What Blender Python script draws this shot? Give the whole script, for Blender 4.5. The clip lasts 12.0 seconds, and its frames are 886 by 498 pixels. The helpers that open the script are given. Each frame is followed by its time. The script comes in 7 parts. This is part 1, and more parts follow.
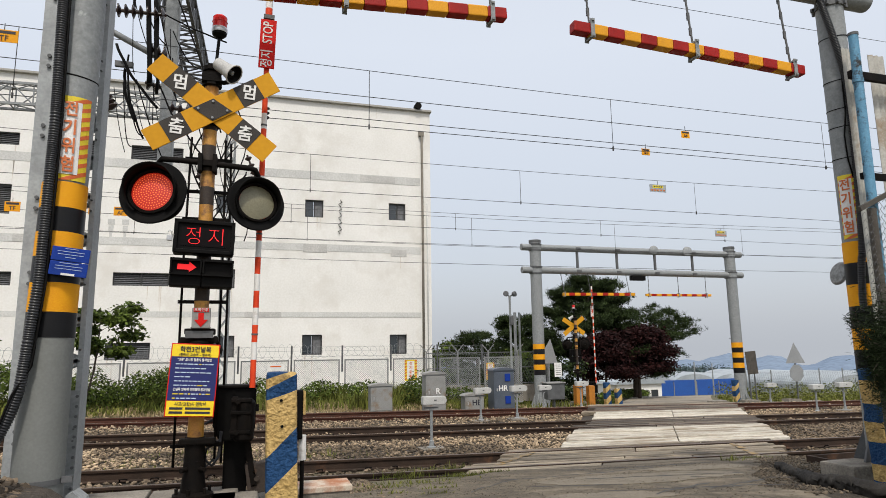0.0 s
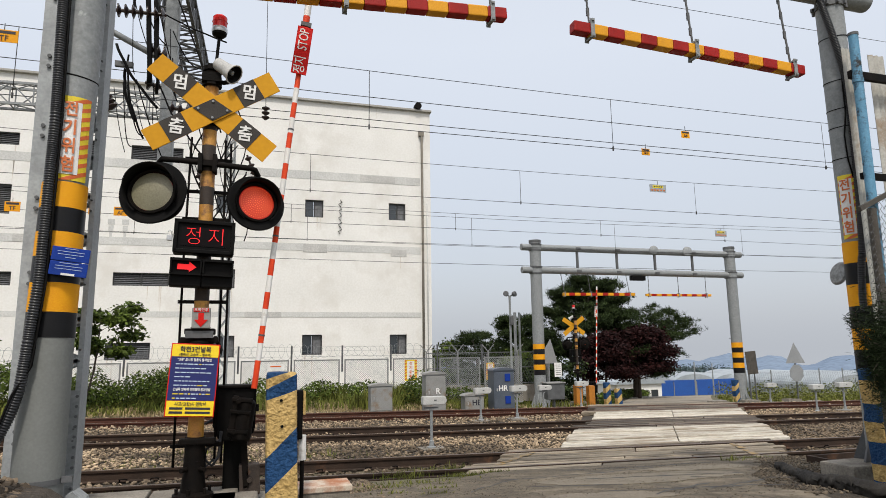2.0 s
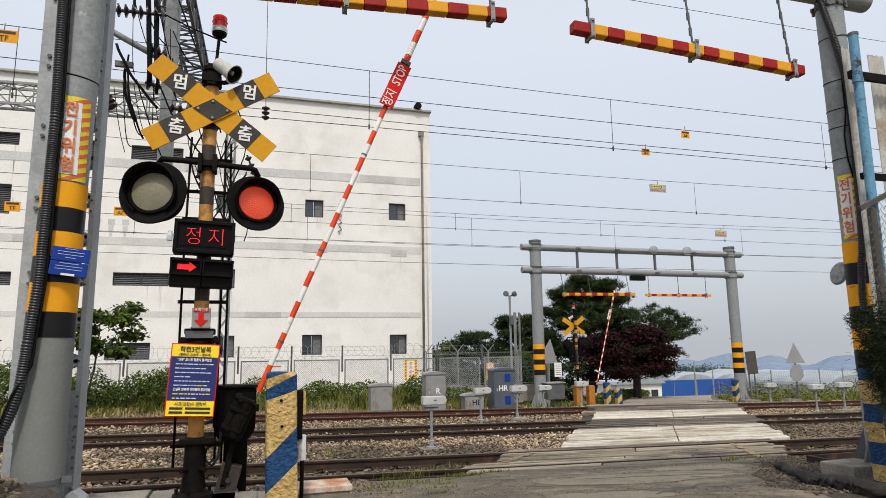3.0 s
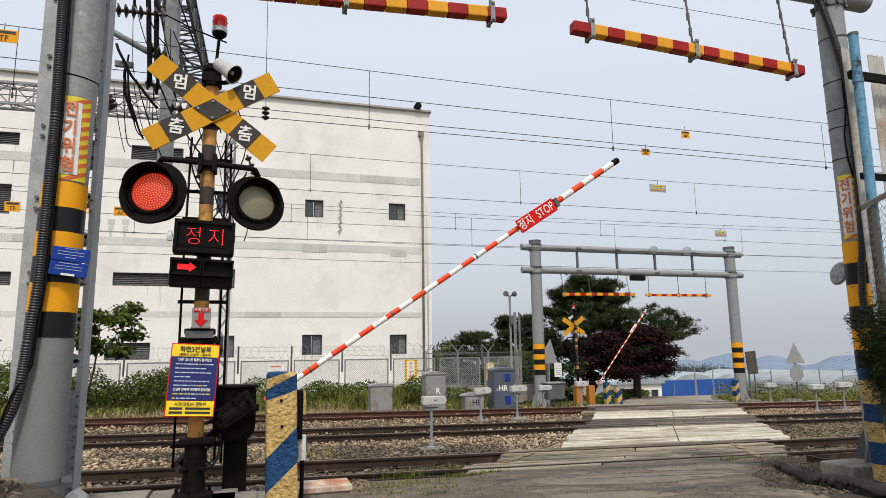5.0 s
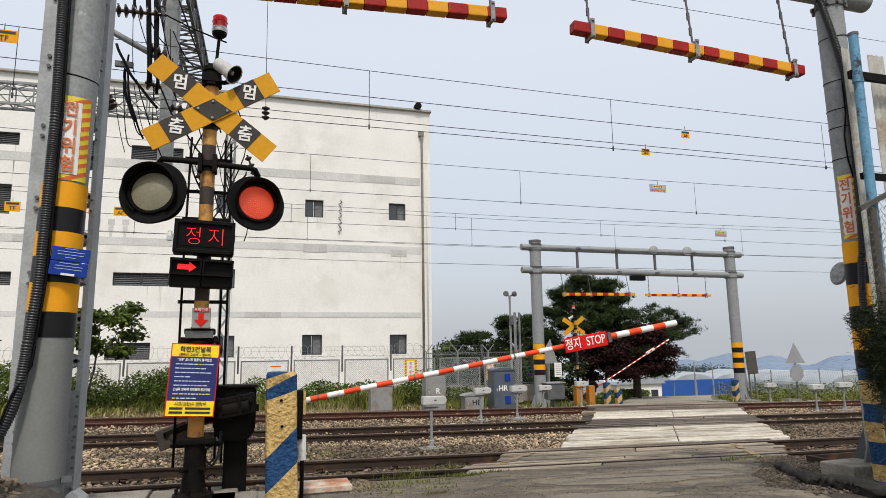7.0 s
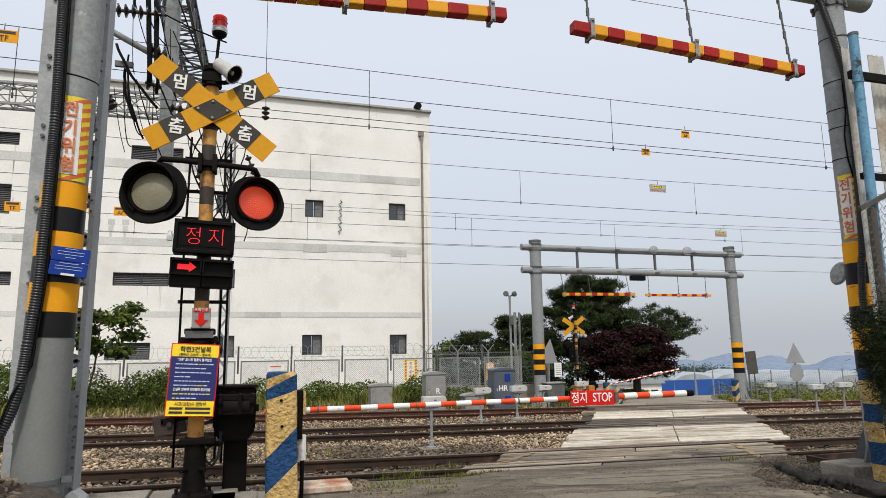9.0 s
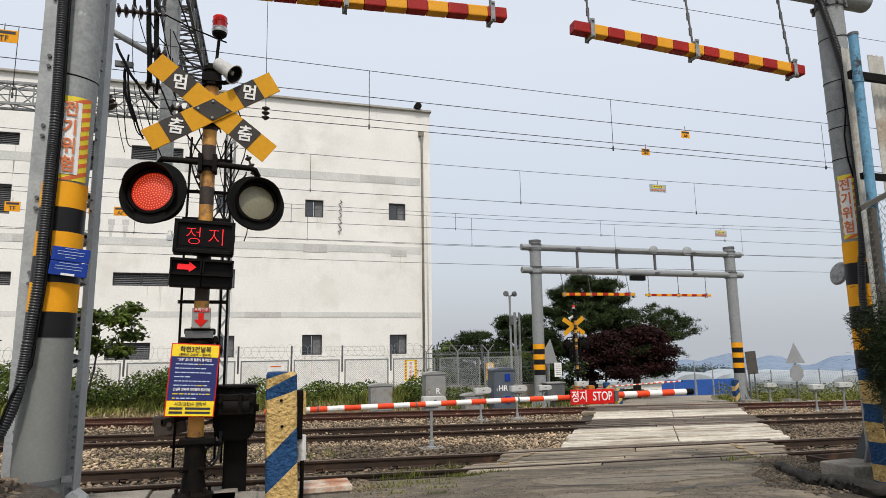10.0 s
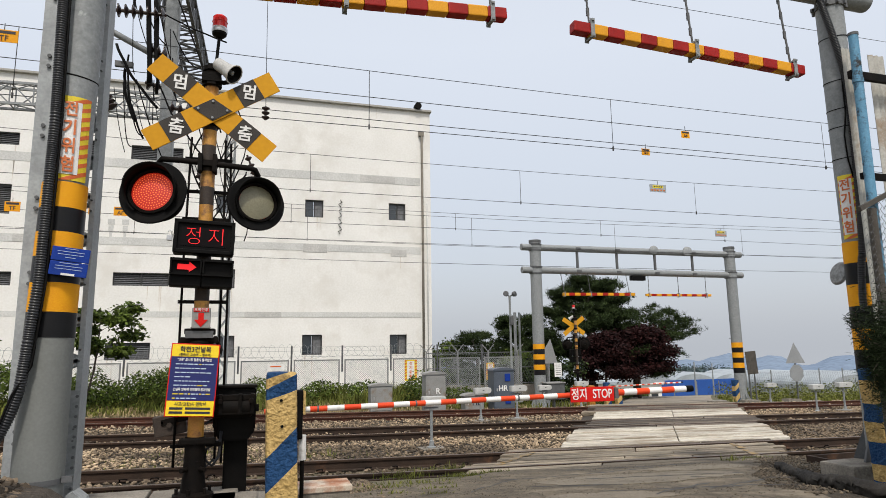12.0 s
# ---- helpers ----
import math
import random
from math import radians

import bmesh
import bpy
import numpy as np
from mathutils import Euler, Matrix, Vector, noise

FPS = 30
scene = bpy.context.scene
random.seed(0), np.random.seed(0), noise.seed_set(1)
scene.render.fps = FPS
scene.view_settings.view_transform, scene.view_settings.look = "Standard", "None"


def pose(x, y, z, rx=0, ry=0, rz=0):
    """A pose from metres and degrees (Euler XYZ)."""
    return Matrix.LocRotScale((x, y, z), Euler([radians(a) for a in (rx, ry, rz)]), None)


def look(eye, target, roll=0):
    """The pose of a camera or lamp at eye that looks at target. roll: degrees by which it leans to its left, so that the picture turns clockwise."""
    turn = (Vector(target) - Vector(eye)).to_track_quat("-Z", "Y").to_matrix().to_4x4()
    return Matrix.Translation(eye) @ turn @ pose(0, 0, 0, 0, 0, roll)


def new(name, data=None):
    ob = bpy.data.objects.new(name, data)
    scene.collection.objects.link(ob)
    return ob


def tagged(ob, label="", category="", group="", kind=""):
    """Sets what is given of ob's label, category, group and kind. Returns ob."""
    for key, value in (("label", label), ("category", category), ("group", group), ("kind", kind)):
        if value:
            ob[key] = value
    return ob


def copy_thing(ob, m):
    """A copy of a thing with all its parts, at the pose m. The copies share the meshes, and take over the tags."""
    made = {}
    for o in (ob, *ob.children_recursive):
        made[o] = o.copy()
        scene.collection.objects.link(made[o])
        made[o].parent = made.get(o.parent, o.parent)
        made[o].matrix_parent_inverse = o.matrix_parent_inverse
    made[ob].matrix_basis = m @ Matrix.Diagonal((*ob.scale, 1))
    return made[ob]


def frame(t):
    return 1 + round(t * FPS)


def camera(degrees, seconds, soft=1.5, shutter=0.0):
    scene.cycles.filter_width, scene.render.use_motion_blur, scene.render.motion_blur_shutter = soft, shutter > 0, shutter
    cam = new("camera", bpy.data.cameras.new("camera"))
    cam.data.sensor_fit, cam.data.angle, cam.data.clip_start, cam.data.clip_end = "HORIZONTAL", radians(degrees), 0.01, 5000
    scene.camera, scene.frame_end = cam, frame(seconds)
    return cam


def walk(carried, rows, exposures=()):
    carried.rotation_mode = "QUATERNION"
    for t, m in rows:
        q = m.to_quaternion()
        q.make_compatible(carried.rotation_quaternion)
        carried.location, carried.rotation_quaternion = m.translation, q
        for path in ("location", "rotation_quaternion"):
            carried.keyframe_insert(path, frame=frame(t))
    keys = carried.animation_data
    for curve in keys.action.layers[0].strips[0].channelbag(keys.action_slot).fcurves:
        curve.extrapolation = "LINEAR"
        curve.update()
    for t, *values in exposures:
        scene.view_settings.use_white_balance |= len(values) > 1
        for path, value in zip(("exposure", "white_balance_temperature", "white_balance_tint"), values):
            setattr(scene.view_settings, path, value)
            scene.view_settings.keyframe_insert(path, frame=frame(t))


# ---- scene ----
# Level crossing on a three-track line. X runs along the rails, Y across them, z = 0 is the rail head at X = 0.
cam = camera(70.06, 12.0, soft=0.75)
EYE = Vector((0.0, 0.0, 1.72))
AIM = EYE + Vector((math.sin(radians(16.85)) * math.cos(radians(9.27)), math.cos(radians(16.85)) * math.cos(radians(9.27)), math.sin(radians(9.27)))) * 10
walk(cam, [(0.0, look(EYE, AIM, -0.83)), (12.0, look(EYE, AIM, -0.83))])

# ---- light: bright haze, a veiled high sun behind the camera ----
SUN_EL, SUN_AZ = 56.0, 192.0   # degrees; azimuth from +Y, clockwise
world = bpy.data.worlds.new("hazy_sky")
scene.world = world
world.use_nodes = True
wn, wl = world.node_tree.nodes, world.node_tree.links
wn.clear()
sky = wn.new("ShaderNodeTexSky")
sky.sky_type = "NISHITA"
sky.sun_disc = False
sky.sun_elevation, sky.sun_rotation = radians(SUN_EL), radians(SUN_AZ)
sky.air_density, sky.dust_density, sky.ozone_density = 1.0, 6.0, 1.0
bg_sky, bg_cloud, add = wn.new("ShaderNodeBackground"), wn.new("ShaderNodeBackground"), wn.new("ShaderNodeAddShader")
bg_sky.inputs["Strength"].default_value = 0.05
wl.new(sky.outputs["Color"], bg_sky.inputs["Color"])
geo, sep, ramp = wn.new("ShaderNodeTexCoord"), wn.new("ShaderNodeSeparateXYZ"), wn.new("ShaderNodeValToRGB")
wl.new(geo.outputs["Generated"], sep.inputs[0])
wl.new(sep.outputs["Z"], ramp.inputs["Fac"])
ramp.color_ramp.elements[0].position, ramp.color_ramp.elements[0].color = 0.0, (0.50, 0.53, 0.58, 1)
ramp.color_ramp.elements[1].position, ramp.color_ramp.elements[1].color = 0.45, (0.70, 0.735, 0.79, 1)
wl.new(ramp.outputs["Color"], bg_cloud.inputs["Color"])
bg_cloud.inputs["Strength"].default_value = 0.95
wout = wn.new("ShaderNodeOutputWorld")
wl.new(bg_sky.outputs[0], add.inputs[0])
wl.new(bg_cloud.outputs[0], add.inputs[1])
wl.new(add.outputs[0], wout.inputs["Surface"])
sun = new("sun", bpy.data.lights.new("sun", "SUN"))
sun.data.energy, sun.data.angle, sun.data.color = 2.4, radians(4.0), (1.0, 0.95, 0.88)
sd = Vector((math.sin(radians(SUN_AZ)) * math.cos(radians(SUN_EL)), math.cos(radians(SUN_AZ)) * math.cos(radians(SUN_EL)), math.sin(radians(SUN_EL))))
sun.matrix_world = look(sd * 50, (0, 0, 0))
scene.view_settings.exposure = 0.0


# ---- materials ----
def material(name, c1, c2=None, rough=0.7, metal=0.0, scale=8.0, fine=90.0, bump=0.15, stain=None, stain_amount=0.35, island=0.0, spec=0.5, dist=0.01, per_object=0.0, grain=0.35, cracks=0.0, stretch=None):
    """Two colours mixed by coarse noise, fine grain in value and relief, and a stain colour in worn patches."""
    m = bpy.data.materials.new(name)
    m.use_nodes = True
    n, l = m.node_tree.nodes, m.node_tree.links
    b = n["Principled BSDF"]
    b.inputs["Roughness"].default_value, b.inputs["Metallic"].default_value = rough, metal
    b.inputs["Specular IOR Level"].default_value = spec
    c2 = c2 or tuple(v * 0.8 for v in c1)
    co = n.new("ShaderNodeTexCoord")
    big, small = n.new("ShaderNodeTexNoise"), n.new("ShaderNodeTexNoise")
    big.inputs["Scale"].default_value, small.inputs["Scale"].default_value = scale, fine
    big.inputs["Detail"].default_value, small.inputs["Detail"].default_value = 6, 4
    where = co.outputs["Object"]
    if stretch:
        st = n.new("ShaderNodeVectorMath")
        st.operation = "MULTIPLY"
        st.inputs[1].default_value = stretch
        l.new(where, st.inputs[0])
        where = st.outputs[0]
    l.new(where, big.inputs["Vector"])
    l.new(where, small.inputs["Vector"])
    mx = n.new("ShaderNodeMix")
    mx.data_type = "RGBA"
    mx.inputs["A"].default_value, mx.inputs["B"].default_value = (*c1, 1), (*c2, 1)
    sharp = n.new("ShaderNodeMapRange")
    sharp.inputs["From Min"].default_value, sharp.inputs["From Max"].default_value = 0.3, 0.7
    l.new(big.outputs["Fac"], sharp.inputs["Value"])
    l.new(sharp.outputs["Result"], mx.inputs["Factor"])
    col = mx.outputs["Result"]
    g = n.new("ShaderNodeMix")
    g.data_type, g.blend_type = "RGBA", "OVERLAY"
    g.inputs["Factor"].default_value = grain
    l.new(col, g.inputs["A"])
    l.new(small.outputs["Fac"], g.inputs["B"])
    col = g.outputs["Result"]
    if stain:
        st = n.new("ShaderNodeTexNoise")
        st.inputs["Scale"].default_value, st.inputs["Detail"].default_value = scale * 0.6, 9
        st.inputs["Roughness"].default_value = 0.7
        off = n.new("ShaderNodeVectorMath")
        off.inputs[1].default_value = (3.1, 7.7, 1.3)
        l.new(where, off.inputs[0])
        l.new(off.outputs[0], st.inputs["Vector"])
        mr = n.new("ShaderNodeMapRange")
        mr.inputs["From Min"].default_value, mr.inputs["From Max"].default_value = 0.66 - 0.3 * stain_amount, 0.74 - 0.2 * stain_amount
        l.new(st.outputs["Fac"], mr.inputs["Value"])
        s = n.new("ShaderNodeMix")
        s.data_type = "RGBA"
        l.new(mr.outputs["Result"], s.inputs["Factor"])
        l.new(col, s.inputs["A"])
        s.inputs["B"].default_value = (*stain, 1)
        col = s.outputs["Result"]
    if cracks:
        warp, vor = n.new("ShaderNodeMix"), n.new("ShaderNodeTexVoronoi")
        warp.data_type = "VECTOR"
        warp.inputs["Factor"].default_value = 0.45
        l.new(co.outputs["Object"], warp.inputs["A"])
        l.new(big.outputs["Color"], warp.inputs["B"])
        vor.feature = "DISTANCE_TO_EDGE"
        vor.inputs["Scale"].default_value = cracks
        l.new(warp.outputs["Result"], vor.inputs["Vector"])
        mr = n.new("ShaderNodeMapRange")
        mr.inputs["From Min"].default_value, mr.inputs["From Max"].default_value = 0.002, 0.02
        mr.inputs["To Min"].default_value, mr.inputs["To Max"].default_value = 0.68, 1.0
        l.new(vor.outputs["Distance"], mr.inputs["Value"])
        d = n.new("ShaderNodeMix")
        d.data_type, d.blend_type = "RGBA", "MULTIPLY"
        d.inputs["Factor"].default_value = 1.0
        l.new(col, d.inputs["A"])
        l.new(mr.outputs["Result"], d.inputs["B"])
        col = d.outputs["Result"]
    vary = None
    if island:
        vary, amount = n.new("ShaderNodeNewGeometry").outputs["Random Per Island"], island
    if per_object:
        vary, amount = n.new("ShaderNodeObjectInfo").outputs["Random"], per_object
    if vary:
        mr = n.new("ShaderNodeMapRange")
        mr.inputs["To Min"].default_value, mr.inputs["To Max"].default_value = 1 - amount, 1 + amount
        l.new(vary, mr.inputs["Value"])
        h = n.new("ShaderNodeHueSaturation")
        l.new(mr.outputs["Result"], h.inputs["Value"])
        l.new(col, h.inputs["Color"])
        col = h.outputs["Color"]
    l.new(col, b.inputs["Base Color"])
    if bump:
        bp = n.new("ShaderNodeBump")
        bp.inputs["Strength"].default_value, bp.inputs["Distance"].default_value = bump, dist
        l.new(small.outputs["Fac"], bp.inputs["Height"])
        l.new(bp.outputs["Normal"], b.inputs["Normal"])
    return m


def glow(name, c, strength):
    m = bpy.data.materials.new(name)
    m.use_nodes = True
    b = m.node_tree.nodes["Principled BSDF"]
    b.inputs["Base Color"].default_value = (*c, 1)
    b.inputs["Emission Color"].default_value = (*c, 1)
    b.inputs["Emission Strength"].default_value = strength
    return m


def glass(name, c, rough=0.08):
    m = bpy.data.materials.new(name)
    m.use_nodes = True
    b = m.node_tree.nodes["Principled BSDF"]
    b.inputs["Base Color"].default_value = (*c, 1)
    b.inputs["Roughness"].default_value = rough
    b.inputs["Specular IOR Level"].default_value = 0.8
    return m


M = dict(
    dirt=material("dry_earth", (0.15, 0.12, 0.08), (0.085, 0.085, 0.04), 0.95, scale=0.35, fine=30, bump=0.5, dist=0.05, stain=(0.07, 0.085, 0.03), grain=0.8),
    field=material("far_field", (0.14, 0.16, 0.06), (0.24, 0.2, 0.13), 0.95, scale=0.05, fine=2, bump=0.2),
    asphalt=material("worn_asphalt", (0.15, 0.121, 0.082), (0.066, 0.052, 0.034), 0.9, scale=2.6, fine=30, bump=1.0, dist=0.02, stain=(0.205, 0.168, 0.118), stain_amount=0.4, grain=1.0, cracks=0.75),
    patch=material("asphalt_patch", (0.195, 0.164, 0.118), (0.14, 0.117, 0.084), 0.88, scale=2.4, fine=60, bump=0.6, stain=(0.10, 0.084, 0.06), stain_amount=0.4, grain=0.8, cracks=0.5),
    crack=material("bitumen_seal", (0.03, 0.03, 0.03), rough=0.6, bump=0.2),
    road_far=material("concrete_road", (0.30, 0.262, 0.205), (0.21, 0.18, 0.14), 0.9, scale=0.5, fine=20, stain=(0.25, 0.22, 0.18)),
    spill=material("damp_grit", (0.078, 0.059, 0.036), (0.032, 0.025, 0.016), 0.95, scale=3, fine=40, bump=1.0, dist=0.04, stain=(0.11, 0.088, 0.058), stain_amount=0.4, grain=1.0),
    # bed colour darkened to give the shade in gaps between stones
    ballast_bed=material("ballast_bed", (0.06, 0.048, 0.036), (0.03, 0.024, 0.018), 0.95, scale=2, fine=25, bump=0.8, dist=0.04),
    stone=material("ballast_stone", (0.37, 0.28, 0.18), (0.15, 0.11, 0.07), 0.9, scale=1.2, fine=30, bump=0.3, island=0.8),
    grit=material("road_grit", (0.125, 0.098, 0.066), (0.055, 0.043, 0.029), 0.9, scale=1.2, fine=30, bump=0.3, island=0.6),
    dark_stone=material("sooty_stone", (0.18, 0.135, 0.088), (0.06, 0.044, 0.029), 0.9, scale=1.2, fine=30, bump=0.3, island=0.8),
    rail=material("rusty_rail", (0.05, 0.031, 0.021), (0.028, 0.019, 0.014), 0.85, 0.0, scale=3, fine=60, bump=0.3, stain=(0.10, 0.05, 0.028), stain_amount=0.3, spec=0.25),
    rail_red=material("red_rust_rail", (0.095, 0.036, 0.022), (0.055, 0.026, 0.018), 0.85, 0.0, scale=3, fine=60, bump=0.3, spec=0.25),
    railhead=material("rail_head", (0.17, 0.125, 0.095), (0.09, 0.066, 0.052), 0.5, 0.4, scale=2, fine=60, bump=0.1),
    white_panel=material("white_crossing_panel", (0.57, 0.53, 0.45), (0.36, 0.315, 0.245), 0.8, scale=6, fine=40, stain=(0.26, 0.215, 0.155), stain_amount=0.6, per_object=0.16, grain=0.6, stretch=(0.2, 1.0, 1.0)),
    timber=material("crossing_board", (0.36, 0.30, 0.215), (0.15, 0.12, 0.084), 0.9, scale=7, fine=45, stain=(0.05, 0.04, 0.029), stain_amount=0.6, per_object=0.4, grain=0.9, stretch=(0.1, 1.0, 1.0)),
    timber_dark=material("oily_crossing_board", (0.125, 0.098, 0.072), (0.05, 0.038, 0.028), 0.9, scale=4, fine=45, stain=(0.25, 0.215, 0.165), stain_amount=0.4, per_object=0.5, grain=0.8, stretch=(0.14, 1.0, 1.0)),
    yellow_line=material("worn_yellow_paint", (0.34, 0.2, 0.04), (0.25, 0.165, 0.06), 0.85, scale=9, stain=(0.2, 0.165, 0.12), stain_amount=0.9),
    wall=material("white_render", (0.80, 0.79, 0.75), (0.73, 0.72, 0.68), 0.9, scale=0.5, fine=9, bump=0.1, stain=(0.68, 0.66, 0.61), stain_amount=0.45),
    band=material("grey_band", (0.50, 0.5, 0.48), (0.62, 0.62, 0.59), 0.9, scale=0.6, fine=12, bump=0.1),
    band_dark=material("worn_grey_band", (0.42, 0.415, 0.395), (0.54, 0.53, 0.5), 0.9, scale=1.2, fine=14, bump=0.1),
    coping=material("coping", (0.30, 0.29, 0.26), (0.42, 0.41, 0.38), 0.9, scale=1.5, fine=20),
    streak=material("rain_streak", (0.60, 0.55, 0.47), (0.68, 0.64, 0.58), 0.9, scale=3, fine=20),
    win_frame=material("dark_window_frame", (0.035, 0.035, 0.035), rough=0.5, bump=0),
    win_glass=glass("dark_glass", (0.03, 0.037, 0.042)),
    louvre=material("louvre_grey", (0.16, 0.165, 0.17), (0.1, 0.1, 0.105), 0.6, bump=0.05),
    galv=material("galvanised_steel", (0.26, 0.275, 0.275), (0.19, 0.202, 0.205), 0.6, 0.0, scale=14, fine=40, bump=0.12, stain=(0.38, 0.40, 0.395), stain_amount=0.1),
    galv_light=material("pale_galvanised_steel", (0.36, 0.38, 0.385), (0.27, 0.285, 0.29), 0.6, 0.0, scale=5, fine=40, bump=0.1, stain=(0.2, 0.205, 0.2), stain_amount=0.25),
    galv_dark=material("dull_steel", (0.12, 0.123, 0.126), (0.075, 0.078, 0.08), 0.65, 0.1, scale=5, fine=40, bump=0.1),
    pole_paint=material("grey_green_paint", (0.185, 0.193, 0.181), (0.152, 0.159, 0.150), 0.65, 0.0, scale=1.6, fine=50, bump=0.06, stain=(0.13, 0.135, 0.122), stain_amount=0.2, grain=0.2),
    tape_y=material("amber_reflective", (0.80, 0.36, 0.01), (0.72, 0.30, 0.01), 0.65, scale=5, fine=120, bump=0.05, spec=0.2),
    tape_k=material("black_reflective", (0.006, 0.006, 0.007), (0.010, 0.010, 0.011), 0.42, scale=5, bump=0.05, spec=0.22),
    black=material("black_paint", (0.004, 0.004, 0.004), (0.007, 0.0065, 0.006), 0.5, scale=7, fine=80, bump=0.1, spec=0.08),
    black_rough=material("black_iron", (0.004, 0.0038, 0.0036), (0.010, 0.0075, 0.006), 0.65, scale=9, fine=80, bump=0.25, spec=0.08),
    rubber=material("corrugated_plastic", (0.02, 0.021, 0.023), (0.03, 0.031, 0.034), 0.4, bump=0.05, spec=0.35),
    cross_y=material("amber_board", (0.60, 0.295, 0.016), (0.57, 0.275, 0.016), 0.7, scale=4, fine=25, bump=0.03, spec=0.15, grain=0.15),
    cross_k=material("charcoal_board", (0.036, 0.032, 0.029), (0.05, 0.045, 0.04), 0.65, scale=6, bump=0.08, spec=0.2),
    letter=material("white_letter", (0.82, 0.81, 0.78), rough=0.6, bump=0),
    red_letter=material("red_letter", (0.62, 0.16, 0.04), rough=0.6, bump=0),
    mast_y=material("amber_mast_paint", (0.56, 0.30, 0.05), (0.45, 0.2, 0.04), 0.6, scale=9, fine=80, stain=(0.17, 0.08, 0.04), stain_amount=0.5),
    mast_k=material("black_mast_paint", (0.035, 0.03, 0.028), (0.06, 0.045, 0.035), 0.6, scale=9, fine=80, stain=(0.14, 0.07, 0.035), stain_amount=0.2, spec=0.22),
    beacon=material("red_beacon", (0.72, 0.02, 0.02), (0.6, 0.02, 0.02), 0.25, bump=0),
    chrome=material("beacon_base", (0.6, 0.6, 0.6), (0.5, 0.5, 0.5), 0.3, 0.8, bump=0),
    lens_off=material("dull_lens", (0.20, 0.185, 0.115), (0.15, 0.14, 0.085), 0.35, scale=5, fine=60, bump=0.25),
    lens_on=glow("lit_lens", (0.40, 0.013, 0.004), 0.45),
    led=glow("led", (0.85, 0.2, 0.04), 0.5),
    led_red=glow("led_letters", (0.85, 0.012, 0.016), 0.7),
    screen=material("display_glass", (0.006, 0.004, 0.0045), rough=0.4, bump=0, spec=0.1),
    red=material("red_enamel", (0.62, 0.014, 0.010), (0.55, 0.012, 0.010), 0.6, scale=5, bump=0.05, spec=0.15),
    arm_red=material("red_band", (0.78, 0.075, 0.016), (0.64, 0.05, 0.014), 0.55, scale=6, fine=80, bump=0.05, spec=0.25),
    arm_white=material("white_band", (0.80, 0.79, 0.76), (0.7, 0.69, 0.66), 0.5, scale=8, fine=80, bump=0.05, stain=(0.5, 0.47, 0.42), stain_amount=0.2),
    beam_red=material("red_beam_band", (0.36, 0.010, 0.006), (0.25, 0.007, 0.004), 0.5, scale=4, bump=0.08, stain=(0.42, 0.03, 0.015), stain_amount=0.3, spec=0.25),
    beam_y=material("yellow_beam_band", (0.74, 0.345, 0.014), (0.64, 0.28, 0.012), 0.5, scale=4, bump=0.08, spec=0.25),
    sign_blue=material("blue_sign", (0.006, 0.011, 0.105), (0.008, 0.014, 0.12), 0.4, scale=5, bump=0.03),
    plate_blue=material("blue_plate", (0.006, 0.034, 0.27), (0.007, 0.036, 0.23), 0.55, scale=6, bump=0.05, spec=0.2),
    sign_yellow=material("yellow_sign", (0.85, 0.62, 0.01), (0.8, 0.57, 0.01), 0.45, bump=0.03),
    text_blue=material("pale_blue_letters", (0.50, 0.60, 0.75), rough=0.6, bump=0),
    text_dark=material("dark_letters", (0.02, 0.02, 0.03), rough=0.6, bump=0),
    sticker_y=material("yellow_hatch", (0.80, 0.62, 0.02), rough=0.5, bump=0),
    sticker_o=material("orange_hatch", (0.66, 0.13, 0.02), rough=0.5, bump=0),
    boll_cream=material("cream_rough_paint", (0.57, 0.395, 0.155), (0.42, 0.28, 0.10), 0.85, scale=9, fine=32, bump=1.0, dist=0.03, stain=(0.24, 0.165, 0.08), stain_amount=0.3, spec=0.25),
    boll_blue=material("blue_rough_paint", (0.009, 0.043, 0.12), (0.016, 0.06, 0.15), 0.8, scale=9, fine=32, bump=1.0, dist=0.03, stain=(0.07, 0.10, 0.13), stain_amount=0.2, spec=0.25),
    concrete=material("concrete", (0.255, 0.23, 0.19), (0.165, 0.147, 0.12), 0.9, scale=3, fine=50, bump=0.3, stain=(0.10, 0.088, 0.068), grain=0.6),
    lid=material("rusty_lid", (0.55, 0.50, 0.42), (0.50, 0.38, 0.27), 0.8, scale=3.5, fine=60, stain=(0.36, 0.14, 0.06), stain_amount=0.55),
    cabinet_grey=material("grey_cabinet", (0.27, 0.27, 0.255), (0.22, 0.22, 0.21), 0.6, scale=3, fine=60, bump=0.05, stain=(0.2, 0.14, 0.09), stain_amount=0.3),
    cabinet_dark=material("slate_cabinet", (0.085, 0.10, 0.125), (0.065, 0.08, 0.1), 0.5, scale=3, bump=0.05),
    fence_steel=material("fence_steel", (0.25, 0.255, 0.245), (0.17, 0.175, 0.17), 0.7, 0.0, scale=5, bump=0.05),
    wire=material("overhead_wire", (0.05, 0.05, 0.05), (0.03, 0.03, 0.03), 0.6, 0.3, bump=0),
    insulator=material("brown_insulator", (0.035, 0.024, 0.022), (0.05, 0.032, 0.028), 0.25, bump=0),
    leaf=material("green_leaf", (0.10, 0.138, 0.021), (0.03, 0.052, 0.008), 0.7, scale=1.5, fine=10, bump=0, island=0.7, spec=0.2),
    grass=material("grass_blade", (0.155, 0.162, 0.034), (0.07, 0.088, 0.016), 0.8, scale=0.6, fine=6, bump=0, island=0.6, spec=0.2),
